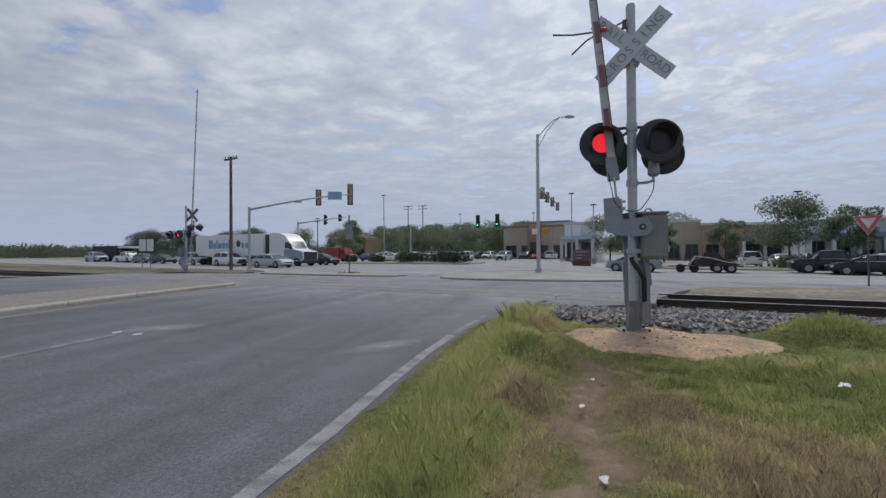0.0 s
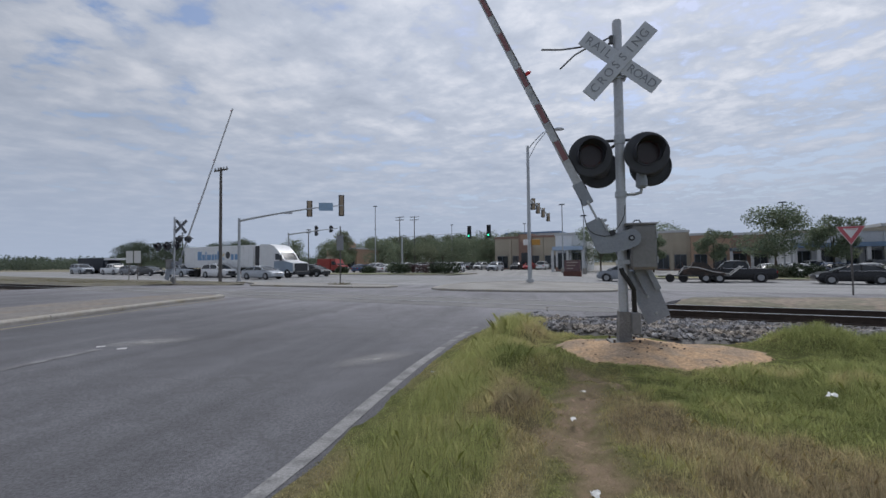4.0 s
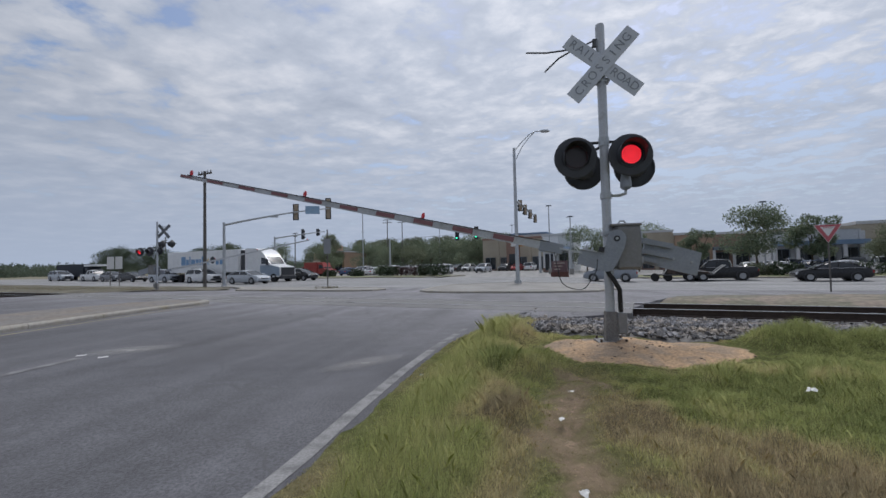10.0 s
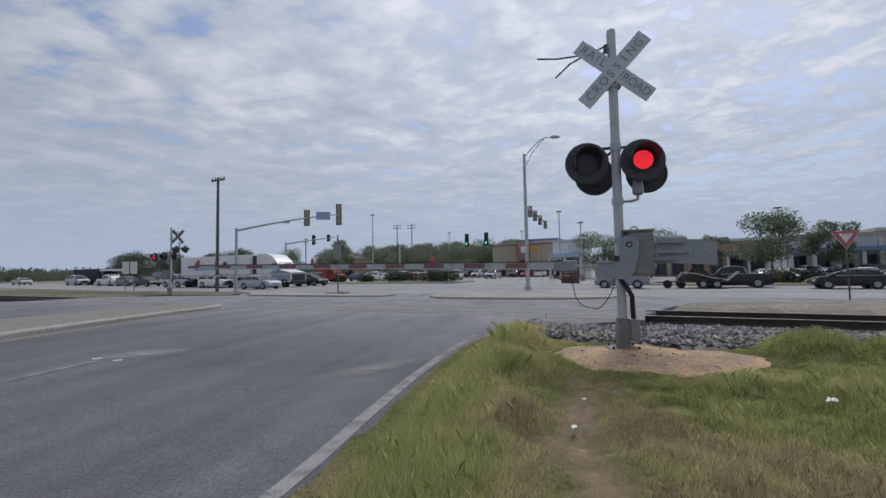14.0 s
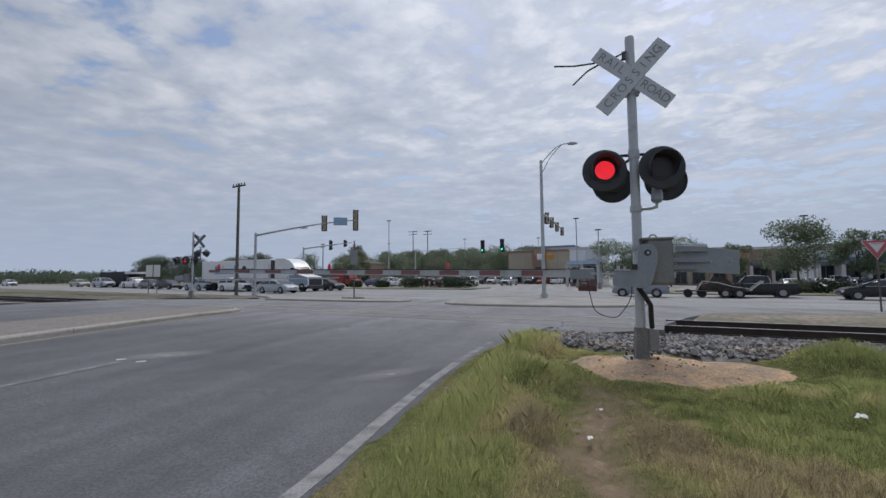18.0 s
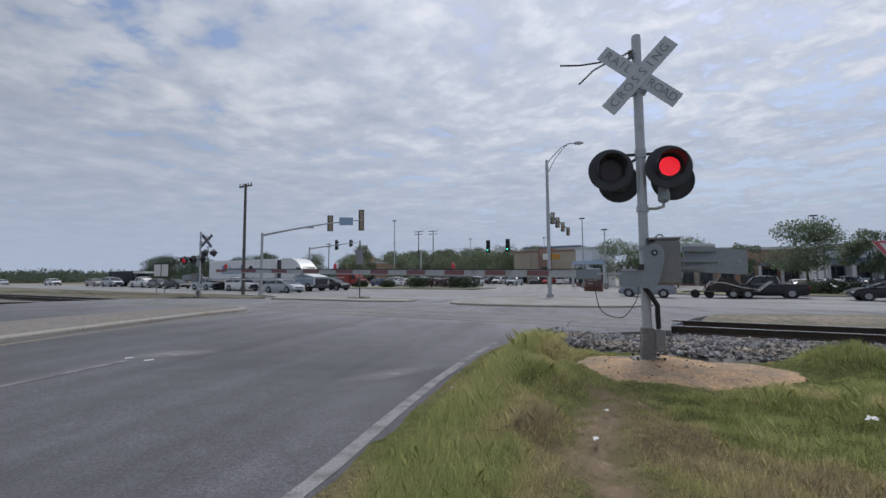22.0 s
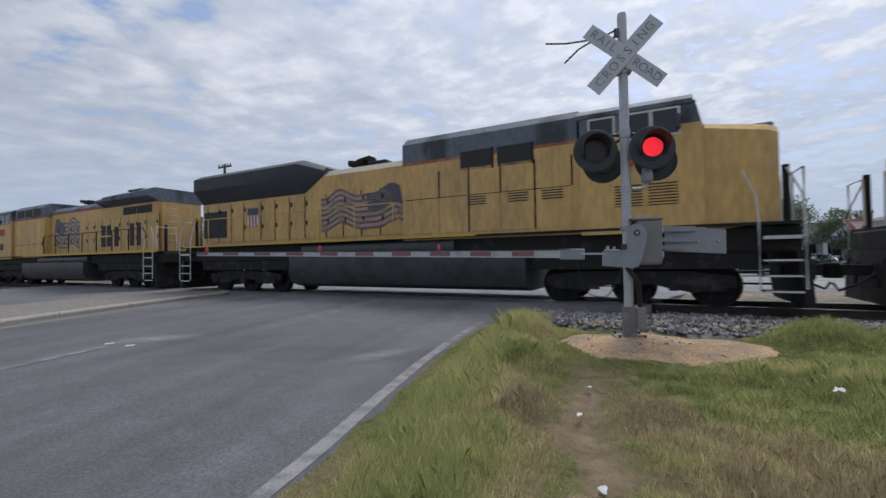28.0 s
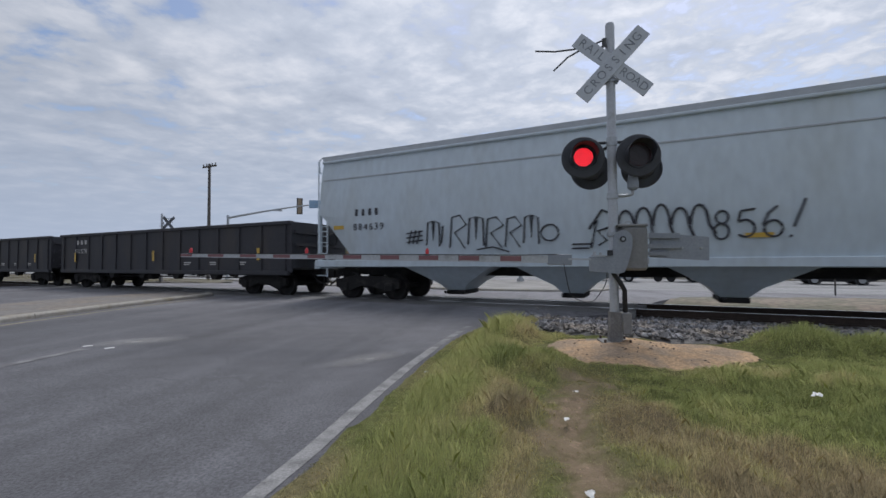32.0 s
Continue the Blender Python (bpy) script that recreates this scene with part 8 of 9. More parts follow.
# cars parked on the lot
lot_rng = random.Random(21)
PARKED = [(style, colour) for style in ("sedan", "suv") for colour in ("white", "silver", "charcoal", "white")] + [("sedan", "red")] + [("pickup", "white"), ("suv", "white"), ("hatch", "blue")]
for n_row, s0, s1 in ((66, -52, -30), (76, -60, -26), (90, -60, -22), (100, -58, -16), (60, 8, 40), (74, 10, 48)):
    s_at = s0
    while s_at < s1:
        if lot_rng.random() < 0.88:
            st, co = lot_rng.choice(PARKED)
            car(st, co, plan(s_at, n_row + lot_rng.uniform(-0.4, 0.4), ground_z(s_at, n_row) - 0.045, 90 if lot_rng.random() < 0.5 else -90), f"{co} parked {'pickup' if st == 'pickup' else 'car'} on the lot", "parked cars")
        s_at += 2.9
car("suv", "red", plan(-69, 74, ground_z(-69, 74) - 0.045, 10), "red vehicle parked near the street", "parked cars")

# ---- trees, hedges, buildings and lot furniture beyond the street ----
def leafy(m):
    """Leaves let a part of the light through."""
    nd, ln = m.node_tree.nodes, m.node_tree.links
    bs, tr, mx = nd["Principled BSDF"], nd.new("ShaderNodeBsdfTranslucent"), nd.new("ShaderNodeMixShader")
    ln.new(bs.inputs["Base Color"].links[0].from_socket, tr.inputs[0])
    mx.inputs[0].default_value = 0.45
    bs.inputs["Specular IOR Level"].default_value = 0.25
    ln.new(bs.outputs[0], mx.inputs[1])
    ln.new(tr.outputs[0], mx.inputs[2])
    ln.new(mx.outputs[0], nd["Material Output"].inputs[0])
    return m


LEAF = mat("leaf_green", (0.155, 0.195, 0.13), 0.7, 0, 0.2, 1.2, island=0.35, second=(0.23, 0.255, 0.165), second_at=0.55)
LEAF2 = mat("olive_leaf", (0.165, 0.19, 0.125), 0.7, 0, 0.2, 1.2, island=0.35, second=(0.18, 0.195, 0.12), second_at=0.55)
LEAF3 = mat("far_leaf", (0.115, 0.145, 0.11), 0.8, 0, 0.15, 0.2, island=0.15, second=(0.12, 0.145, 0.105), second_at=0.55)
LEAF4 = mat("dark_leaf", (0.085, 0.11, 0.078), 0.8, 0, 0.15, 0.8, island=0.25, second=(0.11, 0.135, 0.095), second_at=0.55)
for leaf_mat in (LEAF, LEAF2, LEAF3, LEAF4):
    leafy(leaf_mat)
BARK = mat("bark", (0.10, 0.08, 0.06), 0.9, 0, 0.3, 5, 0.5, 20)


def quick_mesh(name, verts, faces_n, material):
    """A mesh from numpy corners, laid out as separate faces of equal size."""
    verts = np.asarray(verts, np.float32).reshape(-1, 3)
    count = len(verts) // faces_n
    me = bpy.data.meshes.new(name)
    me.vertices.add(len(verts))
    me.vertices.foreach_set("co", verts.ravel())
    me.loops.add(len(verts))
    me.loops.foreach_set("vertex_index", np.arange(len(verts), dtype=np.int32))
    me.polygons.add(count)
    me.polygons.foreach_set("loop_start", np.arange(0, len(verts), faces_n, dtype=np.int32))
    me.update(calc_edges=True)
    me.validate()
    me.materials.append(material)
    return me


def leaf_cloud(rng, blobs, count, size, wave=0.25):
    """Small leaf sprays scattered through rounded clumps: (count, 4, 3)."""
    out = []
    share = np.array([b[3] ** 2 for b in blobs])
    for b, c in zip(blobs, (count * share / share.sum()).astype(int)):
        d = rng.normal(size=(c, 3))
        d /= np.linalg.norm(d, axis=1)[:, None]
        r = b[3] * (0.55 + 0.5 * rng.random(c)) * (1 + wave * np.sin(d[:, 0] * 5 + b[0]) * np.cos(d[:, 2] * 4 + b[1]))
        p = np.array(b[:3]) + d * r[:, None] * np.array([1, 1, 0.75])
        u = rng.normal(size=(c, 3))
        u /= np.linalg.norm(u, axis=1)[:, None]
        v = np.cross(u, rng.normal(size=(c, 3)))
        v /= np.linalg.norm(v, axis=1)[:, None]
        s = size * (0.5 + rng.random(c))[:, None]
        out.append(np.stack([p - u * s, p - v * s * 0.5, p + u * s, p + v * s * 0.5], 1))
    return np.concatenate(out)


TREES = {}


def tree(kind, m, label, scale=1.0):
    """kind: (height, crown width, seed, leaf material)."""
    high, wide, seed, leaf = kind
    if kind in TREES:
        return tagged(copy_thing(TREES[kind], m), label, "tree", "trees")
    r = random.Random(seed)
    nr = np.random.default_rng(seed)
    t = thing("tree", m, label, "tree", "trees")
    trunk = Geo().pipe([(0, 0, -0.2), (0.05, 0.02, high * 0.18), (-0.04, 0.05, high * 0.36), (0.05, 0, high * 0.62)], [0.022 * high, 0.018 * high, 0.014 * high, 0.005 * high], 8)
    part("trunk", trunk, BARK, t)
    blobs = []
    for k in range(11):
        a, e = 6.28318 * k / 11 + r.uniform(-0.4, 0.4), r.uniform(0.0, 1.0)
        rad = wide / 2 * r.uniform(0.35, 0.80)
        tip = Vector((math.cos(a) * rad, math.sin(a) * rad, high * (0.31 + 0.53 * e)))
        if k < 7:
            part("limb", Geo().pipe([(0, 0, high * 0.28 + 0.03 * k), tip * 0.5 + Vector((0, 0, high * 0.16)), tip], [0.010 * high, 0.006 * high, 0.002 * high], 5), BARK, t)
        blobs.append((tip.x, tip.y, tip.z, wide * r.uniform(0.15, 0.27)))
    blobs.append((0, 0, high * 0.82, wide * 0.24))
    ob = part("crown", quick_mesh("crown", leaf_cloud(nr, blobs, 9500, high * 0.0135), 4, leaf), None, t, "uneven leafy crown with gaps")
    TREES[kind] = t
    return t


T_SMALL, T_MID, T_BIG, T_OLIVE = (5.6, 6.4, 3, LEAF), (7.4, 7.8, 5, LEAF), (10.0, 10.5, 8, LEAF), (6.4, 7.6, 11, LEAF2)
trng = random.Random(5)


def plant(kind, s, n, label="leafy tree by the car park"):
    k = trng.uniform(0.88, 1.12)
    tree(kind, plan(s, n, ground_z(s, n) - 0.1, trng.uniform(0, 360)) @ Matrix.Diagonal((1, 1, 1, 1)), label)


T_STREET = (7.9, 6.6, 17, LEAF)
T_SLIM = (7.1, 4.9, 23, LEAF)
T_LOW = (5.4, 5.2, 29, LEAF2)
T_TALL = (12.0, 9.0, 31, LEAF2)
for s, n, k in ((-74, 66, T_SMALL), (-60, 84, T_MID), (-50, 88, T_OLIVE), (-40, 84, T_MID), (-78, 90, T_MID), (-86, 100, T_TALL), (-70, 104, T_MID), (-39.5, 104, T_BIG), (-34.5, 107, T_BIG), (-8.6, 72, T_MID), (-5.0, 74, T_MID), (-1.0, 78, T_SLIM), (11.1, 57, T_STREET), (16.7, 60, T_SLIM), (22.4, 57.5, T_LOW), (26.5, 60, T_SLIM), (7.2, 76, T_SLIM), (1.5, 100, T_BIG), (31, 62, T_STREET), (38, 66, T_BIG), (46, 70, T_BIG), (-100, 110, T_BIG), (-112, 104, T_BIG), (-145, 110, T_TALL), (-95, 128, T_TALL), (-89, 131, T_TALL), (-83, 128, T_TALL), (-77, 131, T_TALL), (-71, 128, T_TALL), (-65, 131, T_TALL), (-59, 129, T_TALL), (-53, 127, T_BIG), (-48, 127, T_BIG), (-92, 119, T_BIG), (-86.5, 121, T_BIG), (-81, 118, T_BIG), (-76, 120, T_BIG), (-70.5, 118, T_BIG), (-66, 121, T_BIG), (-61, 118, T_BIG), (-56, 120, T_BIG), (-51, 118, T_BIG), (-45.5, 120, T_BIG), (-41, 118, T_BIG), (-101, 121, T_BIG), (-107, 118, T_BIG)):
    plant(k, s, n)
for s, n, k in ((-98, 60, T_MID), (-104, 66, T_MID), (-110, 62, T_MID), (-117, 68, T_BIG), (-122, 62, T_BIG), (-129, 66, T_BIG), (-136, 66, T_BIG), (-90, 64, T_MID), (-84, 58, T_OLIVE), (-143, 70, T_MID), (-93, 72, T_BIG), (-106, 76, T_BIG), (-118, 80, T_BIG)):
    plant((k[0] * 0.78, k[1] * 0.88, k[2] + 40, LEAF4), s, n, "dark leafy tree in a clump beside the street")


def far_woods():
    nr = np.random.default_rng(4)
    blobs = []
    for k in range(1500):
        a = radians(nr.uniform(-10, 66))
        d = nr.uniform(260, 620)
        x, y = -math.sin(a) * d, math.cos(a) * d
        high = nr.uniform(3.9, 5.1) * (1 + d / 900)
        blobs.append((x, y, high * 0.45, high * 0.80))
    for k in range(200):
        a = radians(nr.uniform(-55, 0))
        d = nr.uniform(230, 420)
        high = nr.uniform(6, 11)
        blobs.append((-math.sin(a) * d, math.cos(a) * d, high * 0.55, high * 0.7))
    ob = part("far_woods", quick_mesh("far_woods", leaf_cloud(nr, blobs, 260000, 0.5, 0.0), 4, LEAF3), None)
    tagged(ob, "low distant line of green woods", "woods", kind="stuff")


far_woods()


def hedge(s, n, length, high, wide, label, leaf=LEAF):
    nr = np.random.default_rng(int(abs(s * 7 + n)))
    blobs = [(-length / 2 + length * (i + 0.5) / max(2, int(length / wide * 1.6)), nr.uniform(-0.1, 0.1), high * 0.45, wide * 0.62 * nr.uniform(0.85, 1.1)) for i in range(max(2, int(length / wide * 1.6)))]
    ob = part("hedge", quick_mesh("hedge", leaf_cloud(nr, blobs, 1800, 0.10), 4, leaf), None, m=plan(s, n, ground_z(s, n)))
    tagged(ob, label, "hedge", "hedges")


HEDGE = mat("dark_hedge_leaf", (0.035, 0.055, 0.025), 0.7, 0, 0.25, 2.0, island=0.4)
PURPLE = mat("purple_shrub_leaf", (0.085, 0.045, 0.045), 0.7, 0, 0.25, 3, island=0.4)
for s, n, l, h, w, leaf in ((-31.5, 53.5, 4.0, 1.8, 1.6, PURPLE), (-35.5, 53.5, 3.0, 1.9, 1.7, LEAF), (-28.0, 53.0, 2.0, 1.9, 1.7, HEDGE), (-25.2, 51.0, 3.0, 2.0, 1.8, HEDGE), (-33.5, 51.5, 3.0, 1.9, 1.7, HEDGE), (-41, 54, 1.6, 1.3, 1.4, HEDGE), (-46.5, 54, 1.8, 1.2, 1.3, HEDGE), (12.6, 52, 2.6, 1.6, 1.5, HEDGE), (20.6, 52, 6.0, 1.6, 1.6, HEDGE), (10.4, 52.5, 1.8, 1.4, 1.5, LEAF2), (28, 52, 7, 1.6, 1.5, HEDGE), (36, 52, 6, 1.6, 1.5, HEDGE)):
    hedge(s, n, l, h, w, "low clipped dark hedge along the street" if leaf is not PURPLE else "purple-leaved low hedge along the street", leaf)
GRASSY = mat("lot_edge_grass", (0.13, 0.15, 0.06), 0.95, 0, 0.25, 0.6, 0.4, 20, second=(0.20, 0.18, 0.10), second_at=0.52)
sheet("street_verge", [[P(s, n, ground_z(s, n) + 0.10) for s in steps((-80, -23, 3))] for n in (47.2, 50, 55.5)], GRASSY, "mown grass strip between street and car park", category="verge")
sheet("street_verge", [[P(s, n, ground_z(s, n) + 0.10) for s in steps((-6, 200, 4))] for n in (47.2, 50, 55.5)], GRASSY, "mown grass strip between street and car park", category="verge")
kerb_run([(-80, 47.1), (-24, 47.1), (-23, 50), (-23, 55)], "pale concrete street kerb", "street kerbs", piece=6)
kerb_run([(-6, 55), (-6, 50), (-5, 47.1), (120, 47.1)], "pale concrete street kerb", "street kerbs", piece=6)

STUCCO = mat("tan_stucco", (0.41, 0.365, 0.29), 0.9, 0, 0.10, 0.5, 0.2, 20)
BRICKY = mat("red_brown_masonry", (0.27, 0.175, 0.14), 0.9, 0, 0.14, 1.2, 0.3, 20)
OFFWHITE = mat("offwhite_stucco", (0.52, 0.53, 0.54), 0.85, 0, 0.08, 0.5)
PALEBLUE = mat("pale_blue_panel", (0.36, 0.46, 0.60), 0.5, 0, 0.08, 1)
ROOFBLUE = mat("blue_grey_roof_metal", (0.16, 0.24, 0.36), 0.5, 0.2, 0.1, 1)
ORANGEY = mat("orange_stucco", (0.36, 0.25, 0.18), 0.9, 0, 0.12, 0.8)


def shop(s, n, width, deep, high, wall, label, bays=4, canopy=None, tower=None, awning=None, accent=None):
    """A flat-roofed shop unit; its front looks towards the street."""
    z = ground_z(s, n) - 0.05
    t = thing("shop_building", plan(s, n, z), label, "building", "shops")
    part("wall", Geo().box(-width / 2, width / 2, 0, deep, -0.2, high), wall, t)
    part("parapet", Geo().box(-width / 2 - 0.15, width / 2 + 0.15, -0.15, deep + 0.1, high, high + 0.45), accent or (OFFWHITE if wall is not OFFWHITE else STUCCO), t, "pale parapet cap")
    part("base_course", Geo().box(-width / 2 - 0.05, width / 2 + 0.05, -0.06, 0.0, 0, 0.7), BRICKY if wall is not BRICKY else STUCCO, t)
    for k in range(bays):
        x = -width / 2 + width * (k + 0.5) / bays
        w = width / bays * 0.62
        win = part("window", Geo().box(x - w / 2 - 0.1, x + w / 2 + 0.1, -0.09, -0.01, 0.3, 3.1), HGREY, t)
        part("pane", Geo().box(x - w / 2, x - 0.05, -0.11, -0.092, 0.4, 3.0).box(x + 0.05, x + w / 2, -0.11, -0.092, 0.4, 3.0), GLASS, win)
        if awning:
            part("awning", Geo().prism([(-0.1, 3.9), (-1.4, 3.2), (-1.4, 3.1), (-0.1, 3.2)], x - w / 2 - 0.2, x + w / 2 + 0.2, "x"), awning, t)
        part("pilaster", Geo().box(x + width / bays / 2 - 0.3, x + width / bays / 2 + 0.3, -0.25, 0, 0, high - 0.3), wall, t)
    if canopy:
        part("canopy", Geo().box(-width / 2, width / 2, -2.6, 0, 3.5, 4.1), canopy, t)
        for k in range(bays + 1):
            x = -width / 2 + width * k / bays
            part("column", Geo().box(x - 0.2, x + 0.2, -2.5, -2.1, 0, 3.5), OFFWHITE, t)
    if tower:
        part("tower", Geo().box(-tower / 2, tower / 2, -0.6, 4, 0, high + (0.9 if accent else 2.2)), accent or wall, t, "raised entrance block")
        part("tower_sign", Geo().box(-tower * 0.35, tower * 0.35, -0.68, -0.6, high - 0.8, high + 0.7), ORANGEY if wall is STUCCO else OFFWHITE, t, "shop sign panel")
        part("tower_arch", Geo().box(-tower * 0.3, tower * 0.3, -0.66, -0.61, 0.2, 3.8), GLASS, t)
    return t


shop(-27.5, 95, 15, 14, 7.2, STUCCO, "tan stucco shop with a brick entrance block", 4, None, 3.0, None, BRICKY)
shop(-31, 113, 15, 12, 9.4, OFFWHITE, "pale shop hall with a blue-grey roof edge", 4, None, None, None, ROOFBLUE)
shop(-13.3, 72, 4.8, 10, 6.0, WHITE, "white shop front with a pale blue canopy", 2, PALEBLUE)
shop(-90, 104, 12, 12, 6.0, ORANGEY, "red-brown restaurant building with awnings", 3, None, 5, STUCCO)
shop(0.5, 94, 9, 14, 7.4, STUCCO, "tan shop with a raised pale parapet", 3)
shop(8.2, 92, 6, 14, 6.6, ORANGEY, "orange-tan stucco shop front", 2)
shop(14.2, 92, 6, 14, 6.4, BRICKY, "red-brown masonry shop with a dark canopy", 2, HGREY)
shop(21.5, 76, 10, 14, 5.6, OFFWHITE, "pale shop front with a blue-grey canopy", 4, ROOFBLUE)
shop(34, 80, 13, 14, 6.4, STUCCO, "tan shop with a covered walk", 4, OFFWHITE)
shop(49, 80, 14, 14, 6.4, BRICKY, "brick shop with awnings", 4, None, None, ROOFBLUE)


def lot_light(s, n, high, label="tall car park light pole"):
    t = thing("light_pole", plan(s, n, ground_z(s, n)), label, "light pole", "car park lights")
    part("pole", Geo().cyl((0, 0, -0.2), (0, 0, high), 0.10, 0.07, 10), GALV, t)
    part("concrete_base", Geo().cyl((0, 0, -0.2), (0, 0, 0.7), 0.28, k=14), PALE, t)
    part("lamp_head", Geo().cbox(-0.35, 0.35, -0.2, 0.2, high, high + 0.14, 0.03), HGREY, t)
    part("lamp_arm", Geo().cyl((-0.5, 0, high), (0.5, 0, high), 0.03, k=6), GALV, t)


for s, n, h in ((-45.7, 62, 11.9), (-45, 92, 10.8), (-8.9, 58, 7.6), (12.9, 62, 8.5), (-70, 95, 11), (-28, 96, 10.5), (-12.5, 62, 9.8)):
    lot_light(s, n, h)


def monument_sign(s, n):
    t = thing("monument_sign", plan(s, n, ground_z(s, n)), "dark red shop monument sign on a brick base", "sign")
    part("base", Geo().cbox(-0.95, 0.95, -0.3, 0.3, -0.1, 0.5, 0.03), mat("maroon_masonry", (0.12, 0.055, 0.045), 0.9, 0, 0.2, 3), t)
    part("panel", Geo().cbox(-0.85, 0.85, -0.22, 0.22, 0.5, 1.75, 0.03), mat("dark_red_panel", (0.12, 0.07, 0.075), 0.6), t)
    for k in range(3):
        part("text_bar", Geo().box(-0.6, 0.6 - 0.25 * k, -0.232, -0.225, 1.45 - 0.34 * k, 1.55 - 0.34 * k), FLAGPALE, t)


monument_sign(-8.75, 48.5)


def signal_cabinet_mast(s, n):
    """Railway signal post seen at the edge of the view."""
    t = thing("railway_signal", plan(s, n, 0.0, 60), "black railway signal heads on a grey post", "railway signal")
    part("post", Geo().cyl((0, 0, -0.2), (0, 0, 4.6), 0.07, 0.06, 12), ALU, t)
    part("upper_head", Geo().cbox(-0.3, 0.3, -0.12, 0.12, 4.2, 4.95, 0.1), BLACK, t)
    part("lower_disc", Geo().lathe([(0, 0.0), (0, 0.30), (0.05, 0.30), (0.05, 0.0)], (0, -0.1, 2.9), (0, -1, 0), 24), BLACK, t)
    part("ladder", Geo().cyl((0.25, 0.3, 0.0), (0.12, 0.2, 4.2), 0.02, k=6), GALV, t)
    part("equipment_box", Geo().cbox(-0.25, 0.25, -0.2, 0.2, 0.2, 0.9, 0.03), ALU, t)


signal_cabinet_mast(-35.2, 7.8)

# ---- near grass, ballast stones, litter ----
# palette raised here, making up in colour for light the blades lose
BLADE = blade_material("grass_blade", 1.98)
STRAW = mat("dull_straw", (0.17, 0.165, 0.085), 0.9, 0, 0.2, 0.8, second=(0.25, 0.21, 0.14), second_at=0.5, island=0.25, spec=0.1)


def grass_field():
    nr = np.random.default_rng(12)
    verts, kinds, ups = [], [], []
    tries = 700000
    ss_, nn_ = nr.uniform(-3.0, 5.6, tries), 0.9 + 7.4 * nr.random(tries) ** 1.25
    # thinner growth round and behind the viewer
    extra = 170000
    ss_, nn_ = np.concatenate([ss_, nr.uniform(-1.5, 6.0, extra)]), np.concatenate([nn_, nr.uniform(-3.5, 0.9, extra)])
    for s, n, r1, r2, r3, r4, r5, r6 in zip(ss_, nn_, *nr.random((6, tries + extra))):
        e = s - lerp(RIGHT, n)
        if e < -0.05 or s > 0.48 * max(n, 1.0) + 1.6 + 2.2 * r6 * r6:
            continue
        if n > 6.75 and s > -1.75 and not (0.9 < s < 4.2 and n < 7.6):
            continue
        edge = smooth(0.0, 0.30, e)
        if r1 > 0.45 + 0.55 * edge:
            continue
        sand = in_sand(s, n)
        if sand < 1.0 and r2 > smooth(0.80, 1.04, sand + 0.12 * noise.noise(Vector((s * 3.5, n * 3.5, 2)))) * (0.25 + 0.75 * smooth(5.9, 5.2, n)):
            continue
        tread = path_gap(s, n)
        if r2 < tread * 0.55:
            continue
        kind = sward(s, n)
        clump = noise.noise(Vector((s * 1.9, n * 1.9, 0)))
        tuft = noise.noise(Vector((s * 6.5, n * 6.5, 14)))
        if clump + 0.5 * tuft < -0.42 and r3 > 0.65:
            continue
        tall = 0
        for a, b, ra, rb, h in MOUNDS:
            d = math.hypot((s - a) / ra, (n - b) / rb)
            tall = max(tall, h * (1 - smooth(0.35, 1.1, d)))
        bank = (1 - smooth(0.5, 1.5, e)) * smooth(0.02, 0.25, e)
        weed = smooth(0.86, 0.98, kind)
        rough = smooth(-0.4, 0.6, s) * smooth(6.2, 4.6, n)
        shag = 0.036 + 0.060 * max(0, clump) + 0.034 * max(0, tuft) + 0.075 * bank + 0.022 * weed + 0.030 * rough
        high = shag * (0.62 + 0.55 * r4) * (0.40 + 0.60 * edge) * (1 - 0.7 * tread) + tall * 0.38 * (0.4 + 0.6 * r4) * (1 - 0.5 * weed)
        high *= 0.5 + 0.5 * smooth(1.0, 1.4, sand)
        p = P(s, n, verge_z(s, n) - 0.01)
        a = 6.28318 * r5
        dx, dy = math.cos(a), math.sin(a)
        if r1 < 0.09 * (1 - weed):
            # low broad leaf, lying or tilted, at some height in the sward
            u, up = 0.0022 + 0.0030 * r6 + 0.0006 * n, high * r4 * 0.7
            tilt = 0.35 + 1.0 * r3
            cx, cz = u * 2.2 * math.cos(tilt), u * 2.2 * math.sin(tilt)
            wx, wy = -dy * u, dx * u
            q0 = (p.x, p.y, p.z + up)
            verts += [q0, (p.x + dx * cx * 0.4 + wx, p.y + dy * cx * 0.4 + wy, p.z + up + cz * 0.5), (p.x + dx * cx * 0.8 + wx * 0.7, p.y + dy * cx * 0.8 + wy * 0.7, p.z + up + cz * 0.8), (p.x + dx * cx, p.y + dy * cx, p.z + up + cz * 0.9), (p.x + dx * cx * 0.5 - wx, p.y + dy * cx * 0.5 - wy, p.z + up + cz * 0.5)]
        else:
            lean = high * (0.20 + 0.75 * r3 * r3)
            w = (0.00030 + 0.00024 * r6 + 0.00010 * n) * (1 - 0.25 * bank)
            bx, by = -math.sin(6.28318 * r6) * w, math.cos(6.28318 * r6) * w
            m1 = (p.x + dx * lean * 0.35, p.y + dy * lean * 0.35, p.z + high * 0.62)
            tip = (p.x + dx * lean, p.y + dy * lean, p.z + high)
            verts += [(p.x - bx, p.y - by, p.z), (p.x + bx, p.y + by, p.z), (m1[0] + bx * 0.8, m1[1] + by * 0.8, m1[2]), tip, (m1[0] - bx * 0.8, m1[1] - by * 0.8, m1[2])]
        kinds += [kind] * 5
        ups += [(dx * 0.35, dy * 0.35, 0.94)] * 5
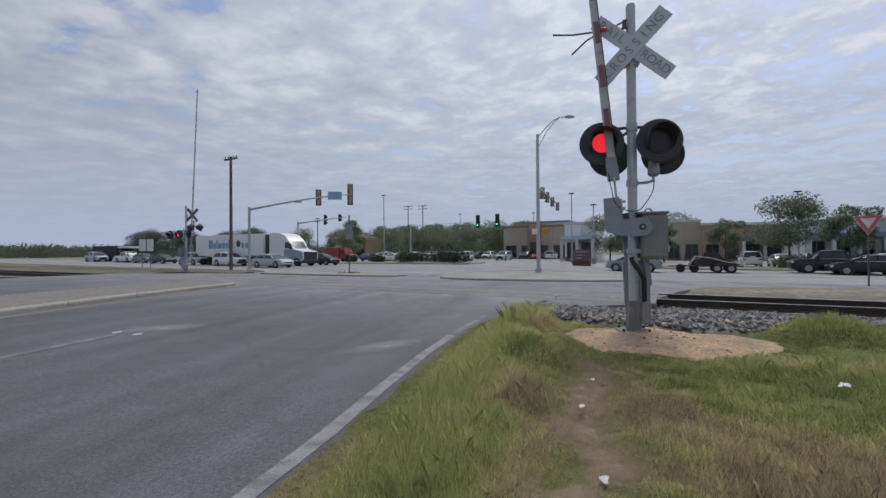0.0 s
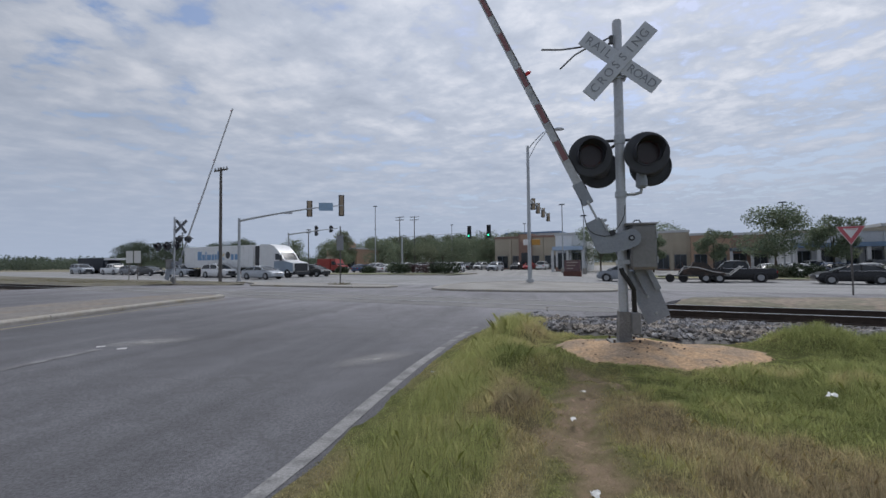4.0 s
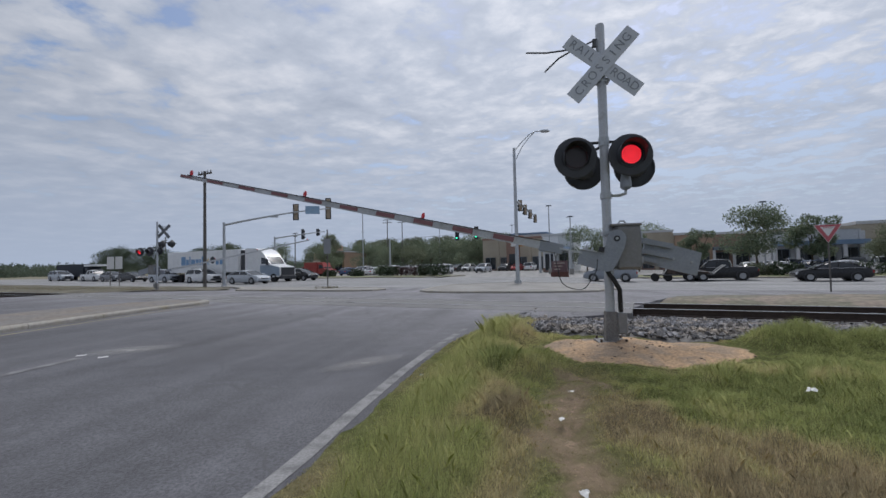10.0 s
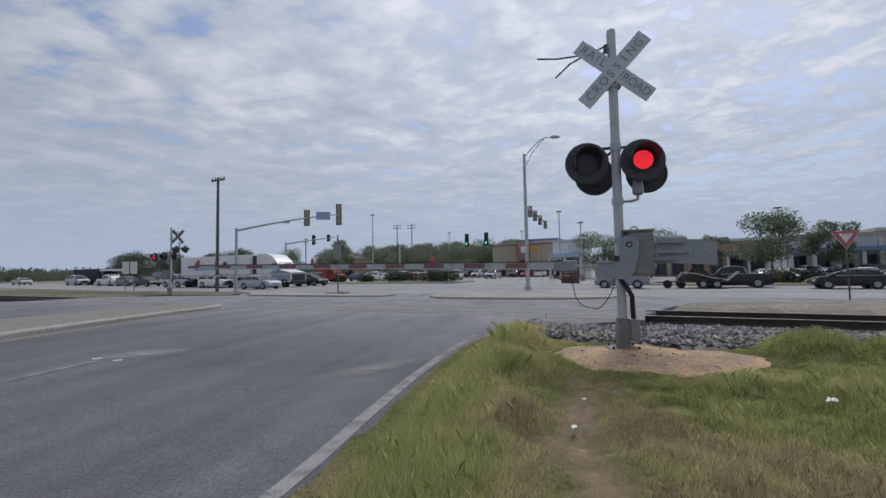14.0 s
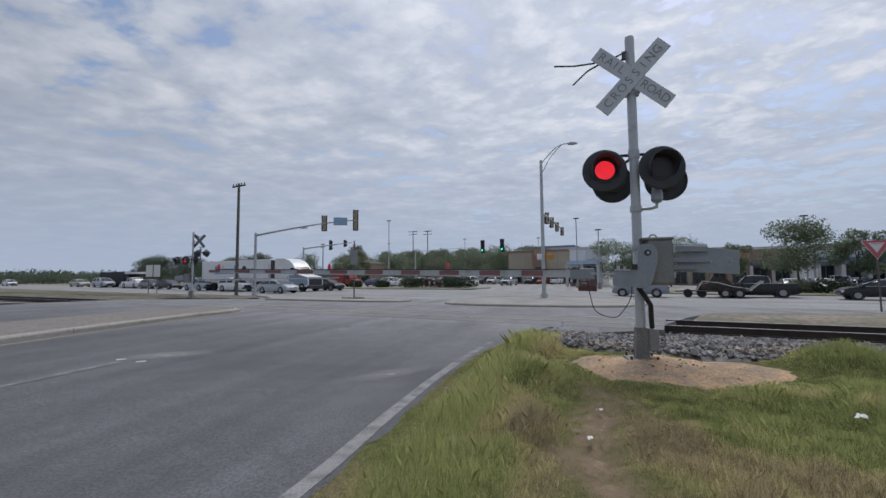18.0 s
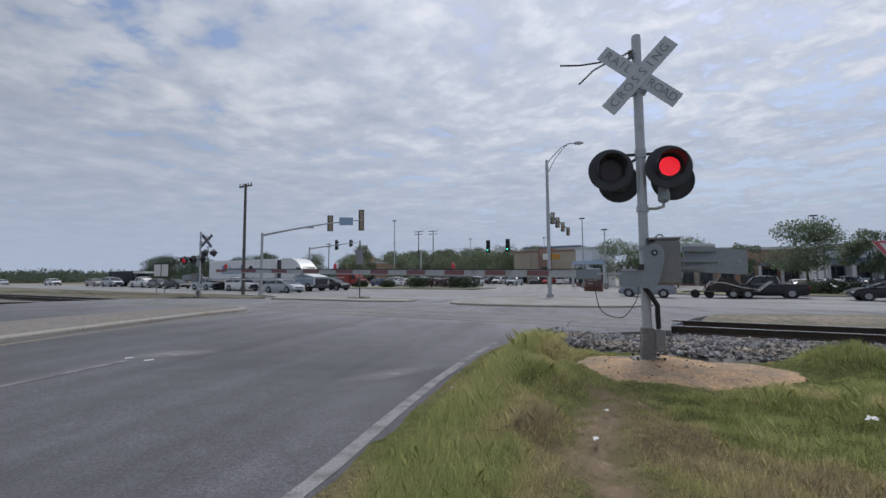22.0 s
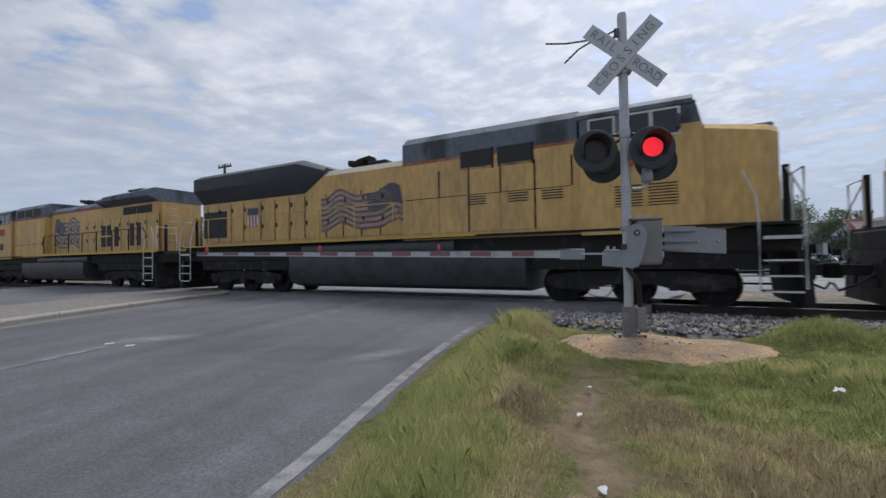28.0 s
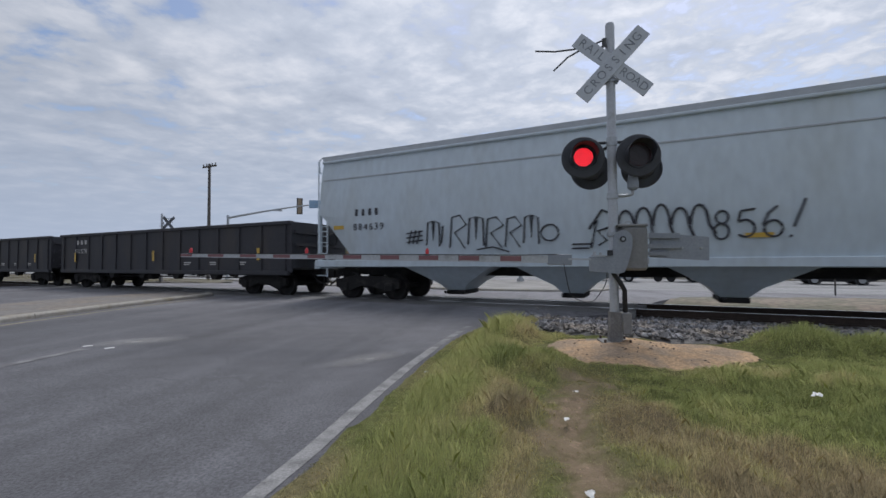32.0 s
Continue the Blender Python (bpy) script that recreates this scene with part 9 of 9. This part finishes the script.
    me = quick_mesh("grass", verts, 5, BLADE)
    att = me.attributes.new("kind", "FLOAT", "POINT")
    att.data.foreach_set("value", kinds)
    me.shade_smooth()
    me.normals_split_custom_set_from_vertices(ups)
    ob = part("grass", me, None)
    tagged(ob, "rough green and dry yellow grass on the verge", "grass", kind="stuff")


grass_field()


def far_grass():
    """Thin tufts on the strip beyond the track and round the island post."""
    nr = np.random.default_rng(3)
    verts = []
    spots = [(nr.uniform(-70, -31), nr.uniform(15.0, 25)) for _ in range(14000)] + [(-19.6 + nr.normal() * 0.35, 22.6 + nr.normal() * 0.3) for _ in range(300)]
    for s, n in spots:
        if noise.noise(Vector((s * 0.5, n * 0.5, 3))) < -0.15:
            continue
        h = nr.uniform(0.03, 0.11)
        if -20.5 < s < -18.7 and n > 21:
            h *= 2.2
        z0 = ground_z(s, n) + (0.11 if -20.6 < s < -18.5 else 0.02)
        p, a = P(s, n, z0), nr.uniform(0, 6.28)
        dx, dy, w = math.cos(a), math.sin(a), 0.006 + 0.0004 * n
        verts += [(p.x - dy * w, p.y + dx * w, p.z), (p.x + dy * w, p.y - dx * w, p.z), (p.x + dx * h * 0.4, p.y + dy * h * 0.4, p.z + h)]
    ob = part("dry_grass", quick_mesh("dry_grass", verts, 3, STRAW), None)
    tagged(ob, "thin dry grass tufts on the strips", "grass", kind="stuff")


far_grass()


def stones():
    nr = np.random.default_rng(9)
    base = np.array([(1, 0, 0), (-1, 0, 0), (0, 1, 0), (0, -1, 0), (0, 0, 1), (0, 0, -1)], float)
    tris = [(0, 2, 4), (2, 1, 4), (1, 3, 4), (3, 0, 4), (2, 0, 5), (1, 2, 5), (3, 1, 5), (0, 3, 5)]
    verts = []
    for _ in range(15000):
        s = -2.7 + 12.5 * nr.random() ** 1.5
        dn = nr.uniform(-5.15, -0.9) if nr.random() < 0.9 else nr.uniform(-0.6, 0.6)
        n = TRACK_N + dn
        if n < 6.95 + 0.25 * nr.random() and nr.random() < 0.8:
            continue
        if s < lerp(RIGHT, n) - 0.1 and nr.random() < 0.55:
            continue
        size = nr.uniform(0.022, 0.072) * (0.7 + 0.5 * nr.random())
        sh = base * nr.uniform(0.55, 1.2, (6, 1)) * size * np.array([1, nr.uniform(0.6, 1), nr.uniform(0.5, 0.9)])
        a, b = nr.uniform(0, 6.28), nr.uniform(-0.6, 0.6)
        rot = np.array([[math.cos(a), -math.sin(a), 0], [math.sin(a), math.cos(a), 0], [0, 0, 1]]) @ np.array([[math.cos(b), 0, math.sin(b)], [0, 1, 0], [-math.sin(b), 0, math.cos(b)]])
        z = max(bed_z(s, dn), ground_z(s, n) if n < 9.5 and s < lerp(RIGHT, n) else -1) + size * 0.35 + 0.03 * noise.noise(Vector((s * 3, dn * 3, 0)))
        p = P(s, n, z)
        verts.append(sh @ rot.T + np.array(p))
    v = np.concatenate(verts)
    g = np.concatenate([np.array(tris) + 6 * i for i in range(len(verts))])
    me = bpy.data.meshes.new("ballast_stones")
    me.from_pydata(v.tolist(), [], g.tolist())
    ob = part("ballast_stones", me, STONE)
    tagged(ob, "loose grey ballast stones beside the rails", "ballast", kind="stuff")


stones()


def pebbles():
    """Dark bits and small stones on the sand, counted singly."""
    rng = random.Random(31)
    dark = mat("dark_chip", (0.08, 0.06, 0.05), 0.9, 0, 0.2, 9)
    g = Geo()
    for _ in range(90):
        a, f = rng.uniform(0, 6.283), rng.random() ** 0.6
        s, n = -0.10 + math.cos(a) * 1.28 * f, 6.0 + math.sin(a) * 0.86 * f + 0.25 * math.cos(a) * f
        p, r = P(s, n, verge_z(s, n) + 0.05 * (1 - f ** 3)), rng.uniform(0.005, 0.017)
        g.lathe([(-0.4 * r, 0.0), (-0.2 * r, r), (0.3 * r, r * 0.8), (0.5 * r, 0.0)], p, (rng.uniform(-0.3, 0.3), rng.uniform(-0.3, 0.3), 1), 5)
    tagged(part("chips", g, dark), "dark chips and pebbles on the sand", "pebbles", kind="stuff")


pebbles()
PAPER = mat("litter_white", (0.66, 0.66, 0.64), 0.8, 0, 0.08, 8)


def litter(x, y, size, label, z=0.06):
    """A crumpled scrap on the grass."""
    rng = random.Random(int(x * 100 + y * 10))
    g = Geo()
    k = 5
    g.v = [(size * (i / (k - 1) - 0.5) + rng.uniform(-0.15, 0.15) * size, size * 0.7 * (j / (k - 1) - 0.5) + rng.uniform(-0.1, 0.1) * size, rng.uniform(0, 0.35) * size) for i in range(k) for j in range(k)]
    g.f = [(i * k + j, (i + 1) * k + j, (i + 1) * k + j + 1, i * k + j + 1) for i in range(k - 1) for j in range(k - 1)]
    v = Vector((x, y, 0))
    s, n = v.dot(SV), v.dot(NV)
    ob = part("litter", g, PAPER, m=pose(x, y, max(verge_z(s, n), ground_z(s, n)) + z, 0, 0, rng.uniform(0, 360)))
    tagged(ob, label, "litter", "scraps of litter")


litter(0.96, 3.02, 0.055, "crumpled white paper scrap in the grass", 0.05)
litter(1.23, 3.60, 0.07, "torn white paper scrap in the grass", 0.06)
litter(0.78, 2.12, 0.06, "crumpled pale bag on the trodden path", 0.03)
litter(3.0, 3.2, 0.085, "white plastic bottle scrap in the grass", 0.10)
litter(-0.06, 4.62, 0.035, "tiny white scrap at the road edge", 0.01)
litter(0.16, 5.05, 0.03, "tiny white scrap at the road edge", 0.01)


def motions():
    for ob, rows in MOVERS:
        walk(ob, rows)


motions()
